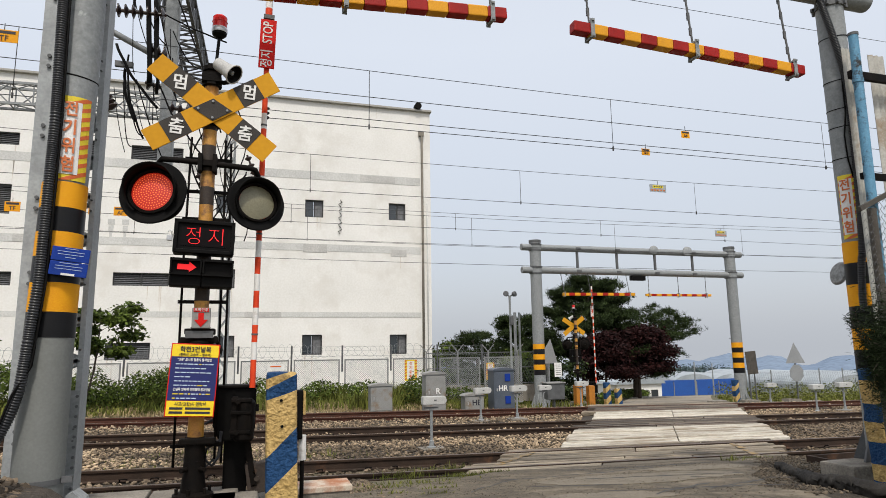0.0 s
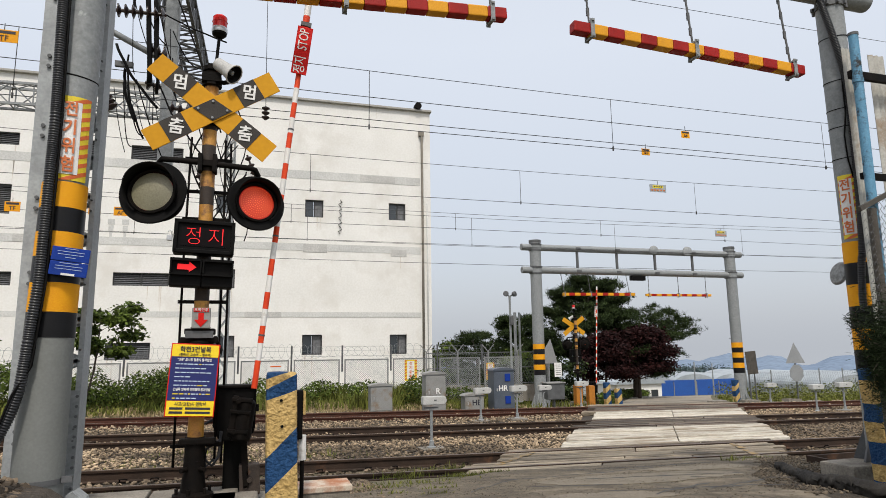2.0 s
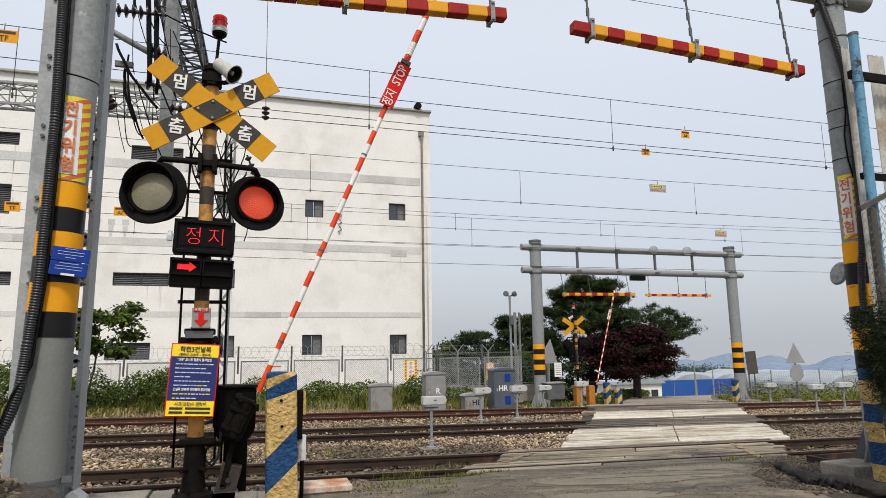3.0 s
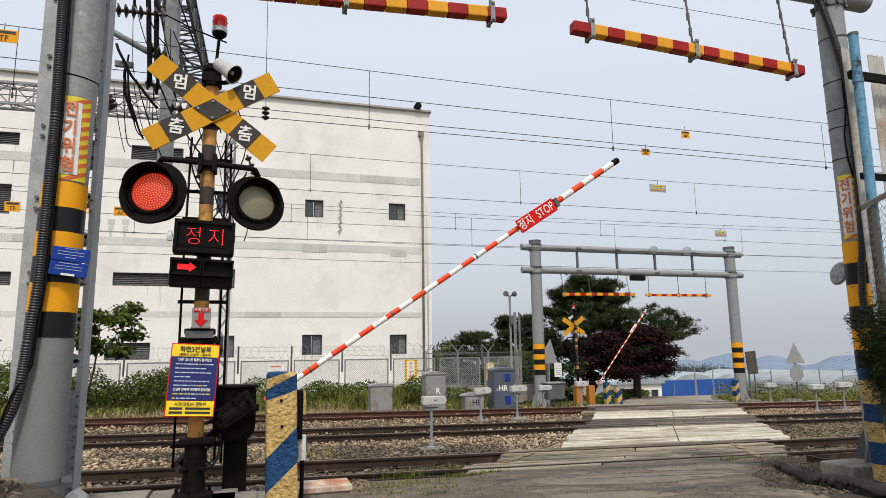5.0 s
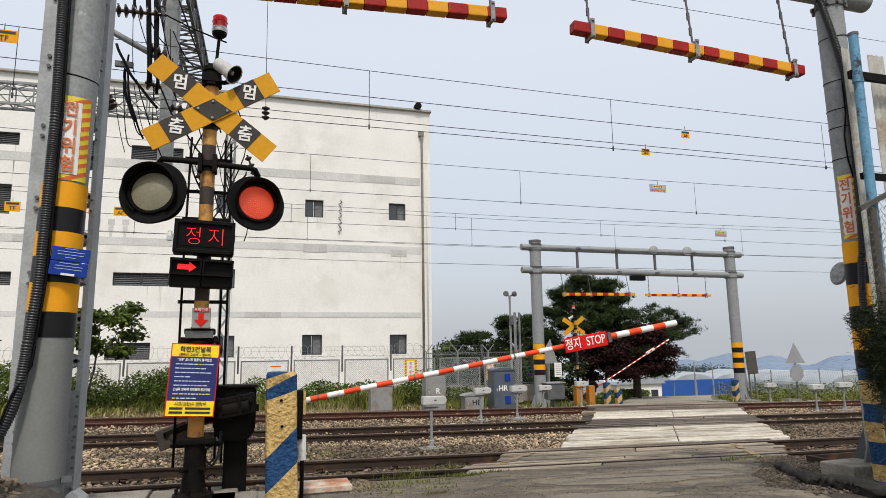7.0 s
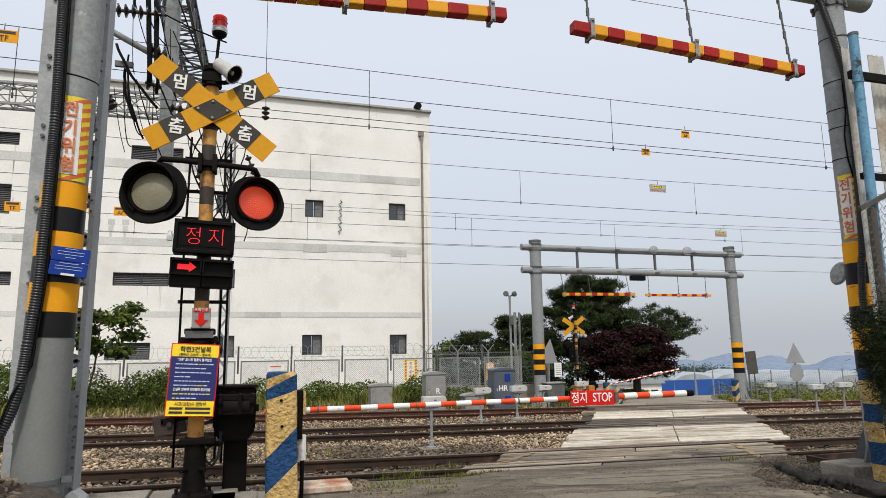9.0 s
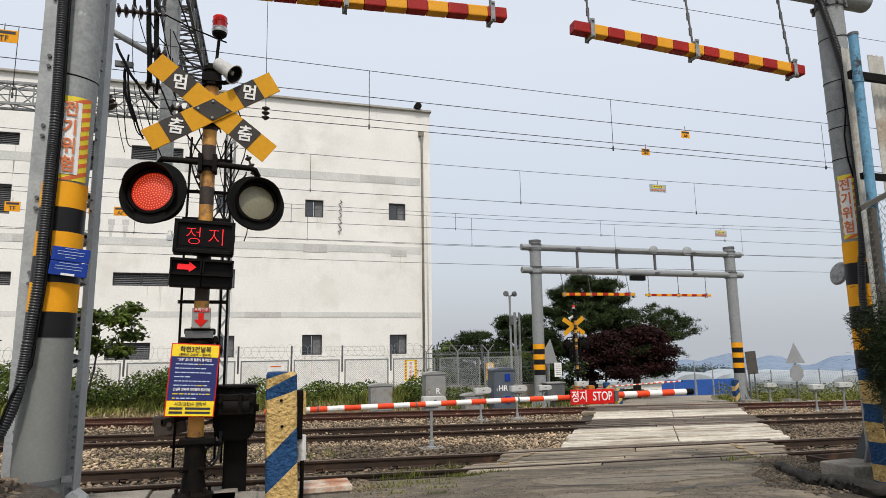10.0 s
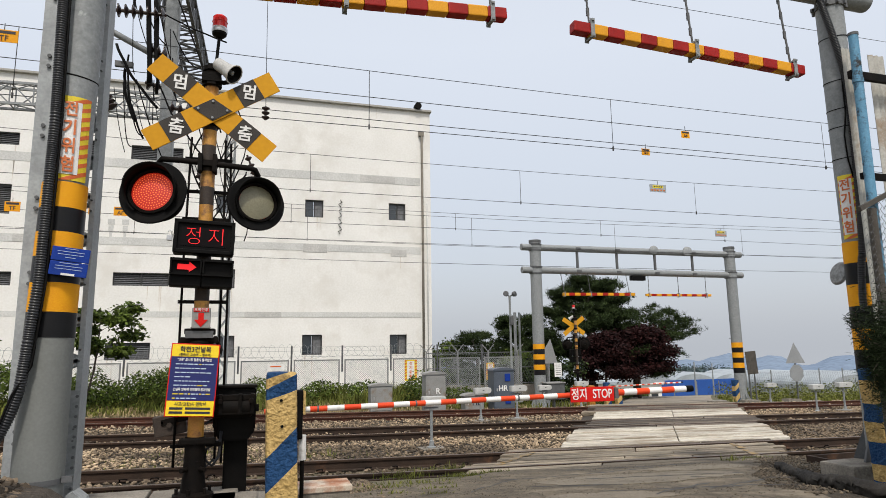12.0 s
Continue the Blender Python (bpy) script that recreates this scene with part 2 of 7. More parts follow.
    dry_grass=material("dry_grass", (0.36, 0.29, 0.16), (0.27, 0.2, 0.1), 0.9, scale=0.7, fine=6, bump=0, island=0.4, spec=0.2),
    pine=material("pine_needles", (0.044, 0.064, 0.021), (0.014, 0.024, 0.008), 0.8, scale=1, fine=8, bump=0, island=0.7, spec=0.12),
    creeper=material("dark_feathery_leaf", (0.022, 0.034, 0.013), (0.009, 0.015, 0.006), 0.8, scale=6, fine=30, bump=0, island=0.6, spec=0.12),
    maple=material("purple_leaf", (0.030, 0.0085, 0.008), (0.012, 0.0045, 0.0045), 0.75, scale=1, fine=8, bump=0, island=0.7, spec=0.15),
    bark=material("bark", (0.08, 0.06, 0.045), (0.05, 0.04, 0.03), 0.95, scale=5, fine=40, bump=0.8, dist=0.03),
    # tree green shifted to blue: distance haze put into the colour
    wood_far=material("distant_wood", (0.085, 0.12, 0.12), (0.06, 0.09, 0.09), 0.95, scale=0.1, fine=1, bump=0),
    # blue-grey base colour carries the hills' distance haze
    hill=material("haze_tinted_hill", (0.185, 0.235, 0.305), (0.168, 0.217, 0.288), 1.0, scale=0.004, fine=0.05, bump=0, spec=0.0),
    film_white=material("greenhouse_film", (0.36, 0.395, 0.41), (0.26, 0.29, 0.31), 0.5, scale=0.5, fine=8, bump=0.05),
    blue_sheet=material("blue_tarpaulin", (0.015, 0.085, 0.34), (0.012, 0.065, 0.28), 0.55, scale=0.4, fine=8, bump=0.1),
    sky_blue=material("flaking_sky_blue", (0.12, 0.30, 0.44), (0.09, 0.24, 0.37), 0.7, scale=14, fine=60, bump=0.2, stain=(0.02, 0.018, 0.018), stain_amount=0.5),
    sheet=material("weathered_sheet", (0.50, 0.50, 0.46), (0.36, 0.34, 0.30), 0.6, scale=2, fine=30, bump=0.1, stain=(0.27, 0.2, 0.13), stain_amount=0.3),
    orange=material("orange_box", (0.45, 0.17, 0.012), (0.34, 0.12, 0.01), 0.6, bump=0.05),
    detector=material("detector_grey", (0.52, 0.52, 0.5), (0.44, 0.44, 0.42), 0.45, scale=4, fine=60, bump=0.05),
    tarp=material("dark_tarpaulin", (0.014, 0.0125, 0.011), (0.034, 0.03, 0.025), 0.8, scale=5, fine=50, bump=0.4, spec=0.2),
    sign_back=material("dull_sign_back", (0.30, 0.31, 0.315), (0.25, 0.26, 0.265), 0.55, 0.1, scale=2, fine=40, bump=0.05),
    mirror_back=material("mirror_back", (0.30, 0.31, 0.31), (0.14, 0.145, 0.145), 0.5, 0.2, scale=22, fine=60, bump=0.3),
    post_grey=material("weathered_post", (0.085, 0.075, 0.062), (0.045, 0.04, 0.034), 0.9, scale=6, fine=50, bump=0.5),
)


# ---- mesh helpers ----
def box(bm, c, s, rot=None, bevel=0.0):
    """A box of size s centred at c."""
    r = bmesh.ops.create_cube(bm, size=1.0)
    vs = r["verts"]
    bmesh.ops.scale(bm, vec=s, verts=vs)
    if bevel:
        es = list({e for v in vs for e in v.link_edges})
        r = bmesh.ops.bevel(bm, geom=es, offset=bevel, segments=2, affect="EDGES", profile=0.6)
        vs = list({v for v in r["verts"]} | {v for v in vs if v.is_valid})
    m = Matrix.Translation(c) @ (rot.to_4x4() if rot else Matrix())
    bmesh.ops.transform(bm, matrix=m, verts=vs)
    return vs


def rod(bm, a, b, r, r2=None, seg=10, caps=True):
    """A round bar from a to b."""
    a, b = Vector(a), Vector(b)
    d = b - a
    res = bmesh.ops.create_cone(bm, cap_ends=caps, segments=seg, radius1=r, radius2=r if r2 is None else r2, depth=d.length)
    m = Matrix.Translation((a + b) / 2) @ d.to_track_quat("Z", "Y").to_matrix().to_4x4()
    bmesh.ops.transform(bm, matrix=m, verts=res["verts"])
    for v in res["verts"]:
        for f in v.link_faces:
            f.smooth = len(f.verts) == 4
            if len(f.verts) > 4:
                for e in f.edges:
                    e.smooth = False
    return res["verts"]


def chain(bm, pts, r, seg=6):
    """A bent round bar through the points."""
    rings = []
    pts = [Vector(q) for q in pts]
    for i, q in enumerate(pts):
        d = (pts[min(i + 1, len(pts) - 1)] - pts[max(i - 1, 0)]).normalized()
        u = d.orthogonal().normalized() if abs(d.z) > 0.99 else d.cross(Vector((0, 0, 1))).normalized()
        w = d.cross(u)
        rr = r[i] if isinstance(r, (list, tuple)) else r
        rings.append([bm.verts.new(q + (u * math.cos(k * math.tau / seg) + w * math.sin(k * math.tau / seg)) * rr) for k in range(seg)])
    for a, b in zip(rings, rings[1:]):
        for k in range(seg):
            f = bm.faces.new((a[k], a[(k + 1) % seg], b[(k + 1) % seg], b[k]))
            f.smooth = True
    if seg > 3:
        bm.faces.new(rings[0][::-1])
        bm.faces.new(rings[-1])


def prism(bm, outline, lo, hi, axis="Y"):
    """An outline of (u, v) pairs drawn out from lo to hi along an axis."""
    def at(u, v, w):
        return {"Y": (u, w, v), "X": (w, u, v), "Z": (u, v, w)}[axis]
    a = [bm.verts.new(at(u, v, lo)) for u, v in outline]
    b = [bm.verts.new(at(u, v, hi)) for u, v in outline]
    n = len(outline)
    bm.faces.new(a)
    bm.faces.new(b[::-1])
    for i in range(n):
        bm.faces.new((a[(i + 1) % n], a[i], b[i], b[(i + 1) % n]))


def lathe(bm, profile, centre=(0, 0, 0), seg=24, rot=None, ring=False):
    """A turned shape: (radius, height) pairs round z, then turned and set at centre."""
    m = Matrix.Translation(centre) @ (rot.to_4x4() if rot else Matrix())
    rings = [[bm.verts.new(m @ Vector((r * math.cos(k * math.tau / seg), r * math.sin(k * math.tau / seg), h))) for k in range(seg)] for r, h in profile]
    for a, b in zip(rings, rings[1:] + rings[:1] if ring else rings[1:]):
        for k in range(seg):
            f = bm.faces.new((a[k], a[(k + 1) % seg], b[(k + 1) % seg], b[k]))
            f.smooth = True
    if not ring:
        bm.faces.new(rings[0][::-1])
        bm.faces.new(rings[-1])
    n = len(profile)
    for i, loop in enumerate(rings):
        (r0, h0), (r1, h1), (r2, h2) = profile[i - 1], profile[i], profile[(i + 1) % n]
        bend = abs(math.atan2(h1 - h0, r1 - r0) - math.atan2(h2 - h1, r2 - r1))
        if min(bend, math.tau - bend) > 0.6 or (not ring and i in (0, n - 1)):
            for k in range(seg):
                e = bm.edges.get((loop[k], loop[(k + 1) % seg]))
                if e:
                    e.smooth = False


def part(name, bm, mat, parent=None, label="", m=None):
    """Links a bmesh as one mesh object, under a thing or a part if given."""
    bmesh.ops.recalc_face_normals(bm, faces=bm.faces)
    me = bpy.data.meshes.new(name)
    bm.to_mesh(me)
    bm.free()
    me.materials.append(mat)
    ob = new(name, me)
    if parent:
        ob.parent = parent
    if m is not None:
        ob.matrix_basis = m
    if label:
        ob["label"] = label
    return ob


def raw(name, verts, faces, mat, parent=None, label="", m=None):
    me = bpy.data.meshes.new(name)
    me.from_pydata([tuple(v) for v in verts] if not isinstance(verts, np.ndarray) else verts.tolist(), [], faces if not isinstance(faces, np.ndarray) else faces.tolist())
    me.update()
    me.materials.append(mat)
    ob = new(name, me)
    if parent:
        ob.parent = parent
    if m is not None:
        ob.matrix_basis = m
    if label:
        ob["label"] = label
    return ob


def thing(name, m, label, category, group="", kind=""):
    ob = new(name)
    ob.empty_display_size = 0.2
    ob.matrix_basis = m
    return tagged(ob, label, category, group, kind)


def boxpart(name, c, s, mat, parent=None, bevel=0.0, rot=None, label=""):
    bm = bmesh.new()
    box(bm, c, s, rot, bevel)
    return part(name, bm, mat, parent, label)


def rodpart(name, a, b, r, mat, parent=None, r2=None, seg=12, label=""):
    bm = bmesh.new()
    rod(bm, a, b, r, r2, seg)
    return part(name, bm, mat, parent, label)


def words(name, text, size, mat, parent, m, squeeze=1.0, bold=0.0):
    """Raised lettering in the built-in font, facing local -Y, centred at m."""
    cu = bpy.data.curves.new(name, "FONT")
    cu.body, cu.size, cu.align_x, cu.align_y, cu.extrude, cu.offset = text, size, "CENTER", "CENTER", 0.002, bold
    tmp = new(name, cu)
    me = bpy.data.meshes.new_from_object(tmp.evaluated_get(bpy.context.evaluated_depsgraph_get()))
    bpy.data.objects.remove(tmp)
    bpy.data.curves.remove(cu)
    me.transform(Euler((radians(90), 0, 0)).to_matrix().to_4x4() @ Matrix.Diagonal((squeeze, 1, 1, 1)))
    me.materials.clear()
    me.materials.append(mat)
    ob = new(name, me)
    ob.parent = parent
    ob.matrix_basis = m
    return ob


def smooth(a, b, v):
    v = min(1.0, max(0.0, (v - a) / (b - a)))
    return v * v * (3 - 2 * v)


GRADE = 0.017


def ground_z(x, y):
    z = -GRADE * max(-60.0, min(40.0, x))
    z += 0.50 - 0.54 * min(1.0, max(0.0, (y - 4.6) / 4.7))
    z -= 0.16 * smooth(9.3, 9.6, y)
    z -= 0.16 * smooth(20.5, 22.0, y) * smooth(8, 12, x)
    z += 0.15 * smooth(20.5, 22.5, y) * (1 - smooth(4, 9, x)) - 0.35 * smooth(22.5, 27, y)
    z -= 0.3 * smooth(27, 40, y) + 2.6 * smooth(34, 70, y) * smooth(12, 30, x)
    z -= 0.036 * max(0.0, math.hypot(x, y) - 75)
    return z


def road_x(y):
    """The middle of the road, which crosses the tracks on the skew."""
    return 3.6 + 0.74 * (y - 5.2) if y > 7.0 else 4.93 - 0.25 * (7.0 - y)


# ---- ground, road and tracks ----
def build_ground():
    xs = sorted(set([-2500, -900, -300, -120] + [round(-60 + 1.5 * i, 2) for i in range(81)] + [80, 110, 160, 300, 900, 2500]))
    ys = sorted(set([-300, -60, -20, -8, -3, 0, 3, 5, 5.6] + [round(6 + 0.35 * i, 2) for i in range(60)] + [28, 30, 33, 36, 40, 45, 50, 56, 62, 70, 80, 110, 200, 500, 1200, 3000]))
    rng = random.Random(3)
    vs = [(x, y, ground_z(x, y) + (rng.uniform(-0.015, 0.015) if abs(x) < 60 and y < 60 else 0)) for y in ys for x in xs]
    n = len(xs)
    fs = [(j * n + i, j * n + i + 1, (j + 1) * n + i + 1, (j + 1) * n + i) for j in range(len(ys) - 1) for i in range(n - 1)]
    tagged(raw("ground", vs, fs, M["dirt"]), "dry brown earth with sparse weeds beside the railway", "ground", kind="structure")


def strip(name, mat, y0, y1, left, right, lift, ny=12, nx=14, label="", category=""):
    """A sheet on the ground between two edges that are functions of y, with a skirt."""
    vs, fs = [], []
    for j in range(ny + 1):
        y = y0 + (y1 - y0) * j / ny
        for i in range(nx + 1):
            x = left(y) + (right(y) - left(y)) * i / nx
            vs.append((x, y, lift(x, y)))
    for j in range(ny):
        for i in range(nx):
            a = j * (nx + 1) + i
            fs.append((a, a + 1, a + nx + 2, a + nx + 1))
    rim = [i for i in range(nx + 1)] + [(j + 1) * (nx + 1) - 1 for j in range(1, ny + 1)] + [ny * (nx + 1) + i for i in range(nx - 1, -1, -1)] + [j * (nx + 1) for j in range(ny - 1, 0, -1)]
    base = len(vs)
    for k in rim:
        x, y, z = vs[k]
        vs.append((x, y, z - 0.12))
    for k in range(len(rim)):
        k2 = (k + 1) % len(rim)
        fs.append((rim[k], base + k, base + k2, rim[k2]))
    return tagged(raw(name, vs, fs, mat), label, category, kind="structure")


def wob(y, s, a=0.12):
    return a * noise.noise((y * 1.3, s, 0.0)) * 2


def build_road():
    strip("road", M["asphalt"], -12, 9.32, lambda y: 0.75 + 1.12 * max(0.0, y - 6.7) + wob(y, 1, 0.2), lambda y: 4.85 + 0.93 * max(0.0, y - 5.4) + wob(y, 2, 0.2),
          lambda x, y: ground_z(x, y) + 0.037 + 0.006 * noise.noise((x * 0.8, y * 0.8, 0)), 60, 30, "worn grey patched asphalt road before the crossing", "road")
    strip("road", M["road_far"], 20.6, 60, lambda y: road_x(y) - 3.2 + 0.02 * max(0, y - 30) ** 1.5, lambda y: road_x(y) + 2.6 + 0.02 * max(0, y - 30) ** 1.5,
          lambda x, y: ground_z(x, y) + 0.05, 40, 8, "pale dusty concrete road beyond the tracks", "road")
    strip("road_shoulder", M["spill"], 3.0, 9.3, lambda y: 4.6 + 0.93 * max(0.0, y - 5.4), lambda y: 7.6 + 0.75 * max(0.0, y - 5.4), lambda x, y: ground_z(x, y) + 0.02 + 0.02 * noise.noise((x * 2.2, y * 2.2, 1)), 40, 24, "dark gritty earth shoulder beside the asphalt", "earth")
    # flat repair patches and dark sealed cracks
    rng = random.Random(11)
    for cx, cy, rx, ry in ((4.55, 6.9, 1.35, 0.62), (6.1, 7.9, 0.8, 0.4), (3.2, 5.4, 0.6, 0.35)):
        ring = []
        for k in range(28):
            a = k * math.tau / 28
            r = 1 + 0.22 * noise.noise((math.cos(a) * 1.5 + cx, math.sin(a) * 1.5 + cy, 2)) + 0.2 * noise.noise((k * 0.9, cx, cy))
            x, y = cx + rx * r * math.cos(a), cy + ry * r * math.sin(a)
            ring.append((x, y, ground_z(x, y) + 0.043))
        top = [(cx, cy, ground_z(cx, cy) + 0.046)]
        vs = top + ring + [(x, y, z - 0.04) for x, y, z in ring]
        fs = [(0, 1 + k, 1 + (k + 1) % 28) for k in range(28)] + [(1 + k, 29 + k, 29 + (k + 1) % 28, 1 + (k + 1) % 28) for k in range(28)]
        tagged(raw("road_patch", vs, fs, M["patch"]), "thin smooth repair patch on the road", "road patch", kind="structure")
    for x0, y0, dx, dy, n in ((3.3, 5.75, 0.16, -0.04, 12), (2.9, 6.6, 0.12, -0.06, 8), (3.9, 7.1, 0.2, -0.03, 10), (3.0, 7.6, 0.22, 0.05, 12), (5.0, 6.6, 0.14, -0.12, 9), (2.2, 6.4, 0.1, 0.1, 10), (4.4, 8.6, 0.25, 0.02, 10), (4.3, 5.4, 0.14, 0.02, 8), (3.6, 5.25, 0.12, 0.05, 9)):
        x, y, w = x0, y0, 0.008
        vs, fs = [], []
        for k in range(n + 1):
            z = ground_z(x, y) + 0.0485
            ww = w * (0.4 + rng.random())
            vs += [(x, y - ww, z), (x, y + ww, z + 0.003)]
            if k:
                fs.append((2 * k - 2, 2 * k, 2 * k + 1, 2 * k - 1))
            x += dx
            y += dy + rng.uniform(-0.07, 0.07)
        tagged(raw("road_crack", vs, fs, M["crack"]), "dark irregular crack in the asphalt", "crack", kind="structure")


RAIL_PROFILE = [(-0.065, -0.174), (0.065, -0.174), (0.065, -0.162), (0.012, -0.145), (0.009, -0.045), (0.033, -0.035), (0.036, -0.008), (0.028, 0.0),
                (-0.028, 0.0), (-0.036, -0.008), (-0.033, -0.035), (-0.009, -0.045), (-0.012, -0.145), (-0.065, -0.162)]
TRACK = pose(0, 0, 0, 0, math.degrees(math.atan(GRADE)), 0)
RAILS = (9.62, 11.0, 14.3, 15.7, 18.35, 19.8)


def build_tracks():
    for i, y in enumerate(RAILS):
        t = thing("rail", TRACK @ Matrix.Translation((0, y, 0)), "rust-brown steel running rail on the ballast" if i < 4 else "red-rusted steel rail of the far track", "rail", "running rails", "structure")
        bm = bmesh.new()
        prism(bm, RAIL_PROFILE, -70, 90, "X")
        part("web", bm, M["rail"] if i < 4 else M["rail_red"], t)
        bm = bmesh.new()
        box(bm, (10, 0, 0.001), (160, 0.05, 0.004))
        part("running_surface", bm, M["railhead"], t)
    # check rail in front of each rail of the far side of track two, and fastening clips
    t = thing("guard_rail", TRACK @ Matrix.Translation((0, 9.36, -0.035)), "dark rusted guard rail at the edge of the road", "rail", kind="structure")
    bm = bmesh.new()
    prism(bm, [(u, v) for u, v in RAIL_PROFILE], -6, 3.4, "X")
    part("web", bm, M["rail"], t)
    clip = None
    for y in RAILS[:4]:
        for k in range(-9, 26):
            x = k * 0.62 * 1.0
            if abs(x - road_x(y)) < 3.2:
                continue
            m = TRACK @ Matrix.Translation((x + 0.1 * math.sin(k * 3.3 + y), y - 0.075, -0.15))
            if clip is None:
                bm = bmesh.new()
                chain(bm, [(-0.05, 0.0, -0.02), (-0.05, -0.04, 0.02), (0.0, -0.06, 0.03), (0.05, -0.03, 0.02), (0.05, 0.02, 0.0)], 0.011, 5)
                clip = tagged(part("rail_clip", bm, M["black_rough"], None, "", m), "small dark spring clip holding a rail", "rail clip", "rail clips")
            else:
                copy_thing(clip, m)


def stones(name, spots, mat, label, seed=5, smin=0.013, smax=0.034):
    """Many small angular stones in one mesh."""
    rng = np.random.default_rng(seed)
    bm = bmesh.new()
    bmesh.ops.create_icosphere(bm, subdivisions=1, radius=1.0)
    base = np.array([v.co[:] for v in bm.verts])
    tri = np.array([[v.index for v in f.verts] for f in bm.faces])
    bm.free()
    n = len(spots)
    sp = np.array(spots)
    s = rng.uniform(smin, smax, (n, 1, 1)) * rng.uniform(0.7, 1.3, (n, 1, 3)) * np.array([1.15, 1.0, 0.75])
    v = base[None] * (1 + rng.uniform(-0.42, 0.34, (n, len(base), 1))) * s
    a = rng.uniform(0, math.tau, n)
    c, si = np.cos(a)[:, None], np.sin(a)[:, None]
    tilt = rng.uniform(-0.6, 0.6, n)
    ct, st = np.cos(tilt)[:, None], np.sin(tilt)[:, None]
    y1, z1 = v[..., 1] * ct - v[..., 2] * st, v[..., 1] * st + v[..., 2] * ct
    v = np.stack([v[..., 0] * c - y1 * si, v[..., 0] * si + y1 * c, z1], -1) + sp[:, None, :]
    f = (tri[None] + (np.arange(n) * len(base))[:, None, None]).reshape(-1, 3)
    return tagged(raw(name, v.reshape(-1, 3), f, mat), label, "ballast", kind="stuff")


def build_ballast():
    rng = random.Random(8)

    def off_road(x, y):
        if y < 11.3:
            lo, hi = 3.35 + 0.92 * (y - 9.69), 9.45 + 0.69 * (y - 9.63)
        else:
            lo, hi = 5.75 + 0.635 * (y - 11.43), 11.3 + 0.65 * (y - 11.43)
        return not lo < x < hi
    light, dark = [], []
    for y0, y1, dens, lift in ((9.75, 10.88, 220, -0.165), (11.1, 14.2, 330, -0.12), (14.42, 15.6, 90, -0.13), (15.85, 18.25, 190, -0.09), (18.5, 19.7, 35, -0.12), (19.95, 21.3, 40, -0.1)):
        for side in (0, 1):
            xa, xb = (-7.5, 5.0 + 0.7 * (y1 - 9.0)) if side == 0 else (5.0 + 0.7 * (y1 - 9.0), 34.0)
            for _ in range(int((xb - xa) * (y1 - y0) * dens)):
                x, y = rng.uniform(xa, xb), rng.uniform(y0, y1)
                if not off_road(x, y):
                    continue
                z = -GRADE * x + lift + rng.uniform(-0.03, 0.02) + 0.03 * noise.noise((x * 0.9, y * 0.9, 0))
                shade = noise.noise((x * 0.5 + 4, y * 0.8, 3.0))
                d = (y < 11.0) or (11.0 < y < 13.0 and 0.8 < x < 5.0 and shade > -0.25) or (side == 1 and y < 14.2) or shade > 0.3
                (dark if d else light).append((x, y, z))
    stones("ballast", light, M["stone"], "pale angular crushed-stone ballast between the rails")
    stones("ballast", dark, M["dark_stone"], "dark oily ballast stones between the rails", 6)
    for y0, y1, z in ((9.45, 11.05, -0.2), (11.05, 14.35, -0.15), (14.35, 15.8, -0.17), (15.8, 18.4, -0.13), (18.4, 21.4, -0.14)):
        bm = bmesh.new()
        box(bm, (10, (y0 + y1) / 2, z - 0.1), (160, y1 - y0, 0.2))
        tagged(part("ballast_bed", bm, M["ballast_bed"], None, "", TRACK), "brown fouled bed of fine stone under the ballast, darkened for shaded gaps", "ballast", kind="structure")


def build_gravel():
    rng = random.Random(77)
    pts = []
    for _ in range(5200):
        y = rng.uniform(4.6, 9.25)
        x = 4.75 + 0.93 * max(0.0, y - 5.4) + 2.6 * rng.random() ** 1.4
        pts.append((x, y, ground_z(x, y) + 0.03 + 0.02 * noise.noise((x * 2.2, y * 2.2, 1))))
    stones("shoulder_stones", pts, M["grit"], "small dark stones scattered on the earth shoulder", 79, 0.004, 0.018)
    pts = []
    for _ in range(5000):
        x, y = rng.uniform(0.2, 7.5), rng.uniform(4.9, 9.3)
        edge = min(abs(x - (0.75 + 1.12 * max(0.0, y - 6.7))), abs(x - (4.85 + 0.93 * max(0.0, y - 5.4))))
        if rng.random() < math.exp(-edge * 3.2) + 0.0:
            pts.append((x, y, ground_z(x, y) + 0.045))
    for _ in range(4500):
        y = rng.uniform(4.6, 8.9)
        x = rng.uniform(0.8 + 1.12 * max(0.0, y - 6.7), 4.9 + 0.93 * max(0.0, y - 5.4))
        if noise.noise((x * 0.9, y * 1.3, 6.0)) > -0.05:
            pts.append((x, y, ground_z(x, y) + 0.044))
    stones("gravel", pts, M["grit"], "fine loose gravel along the edges of the asphalt", 78, 0.002, 0.006)


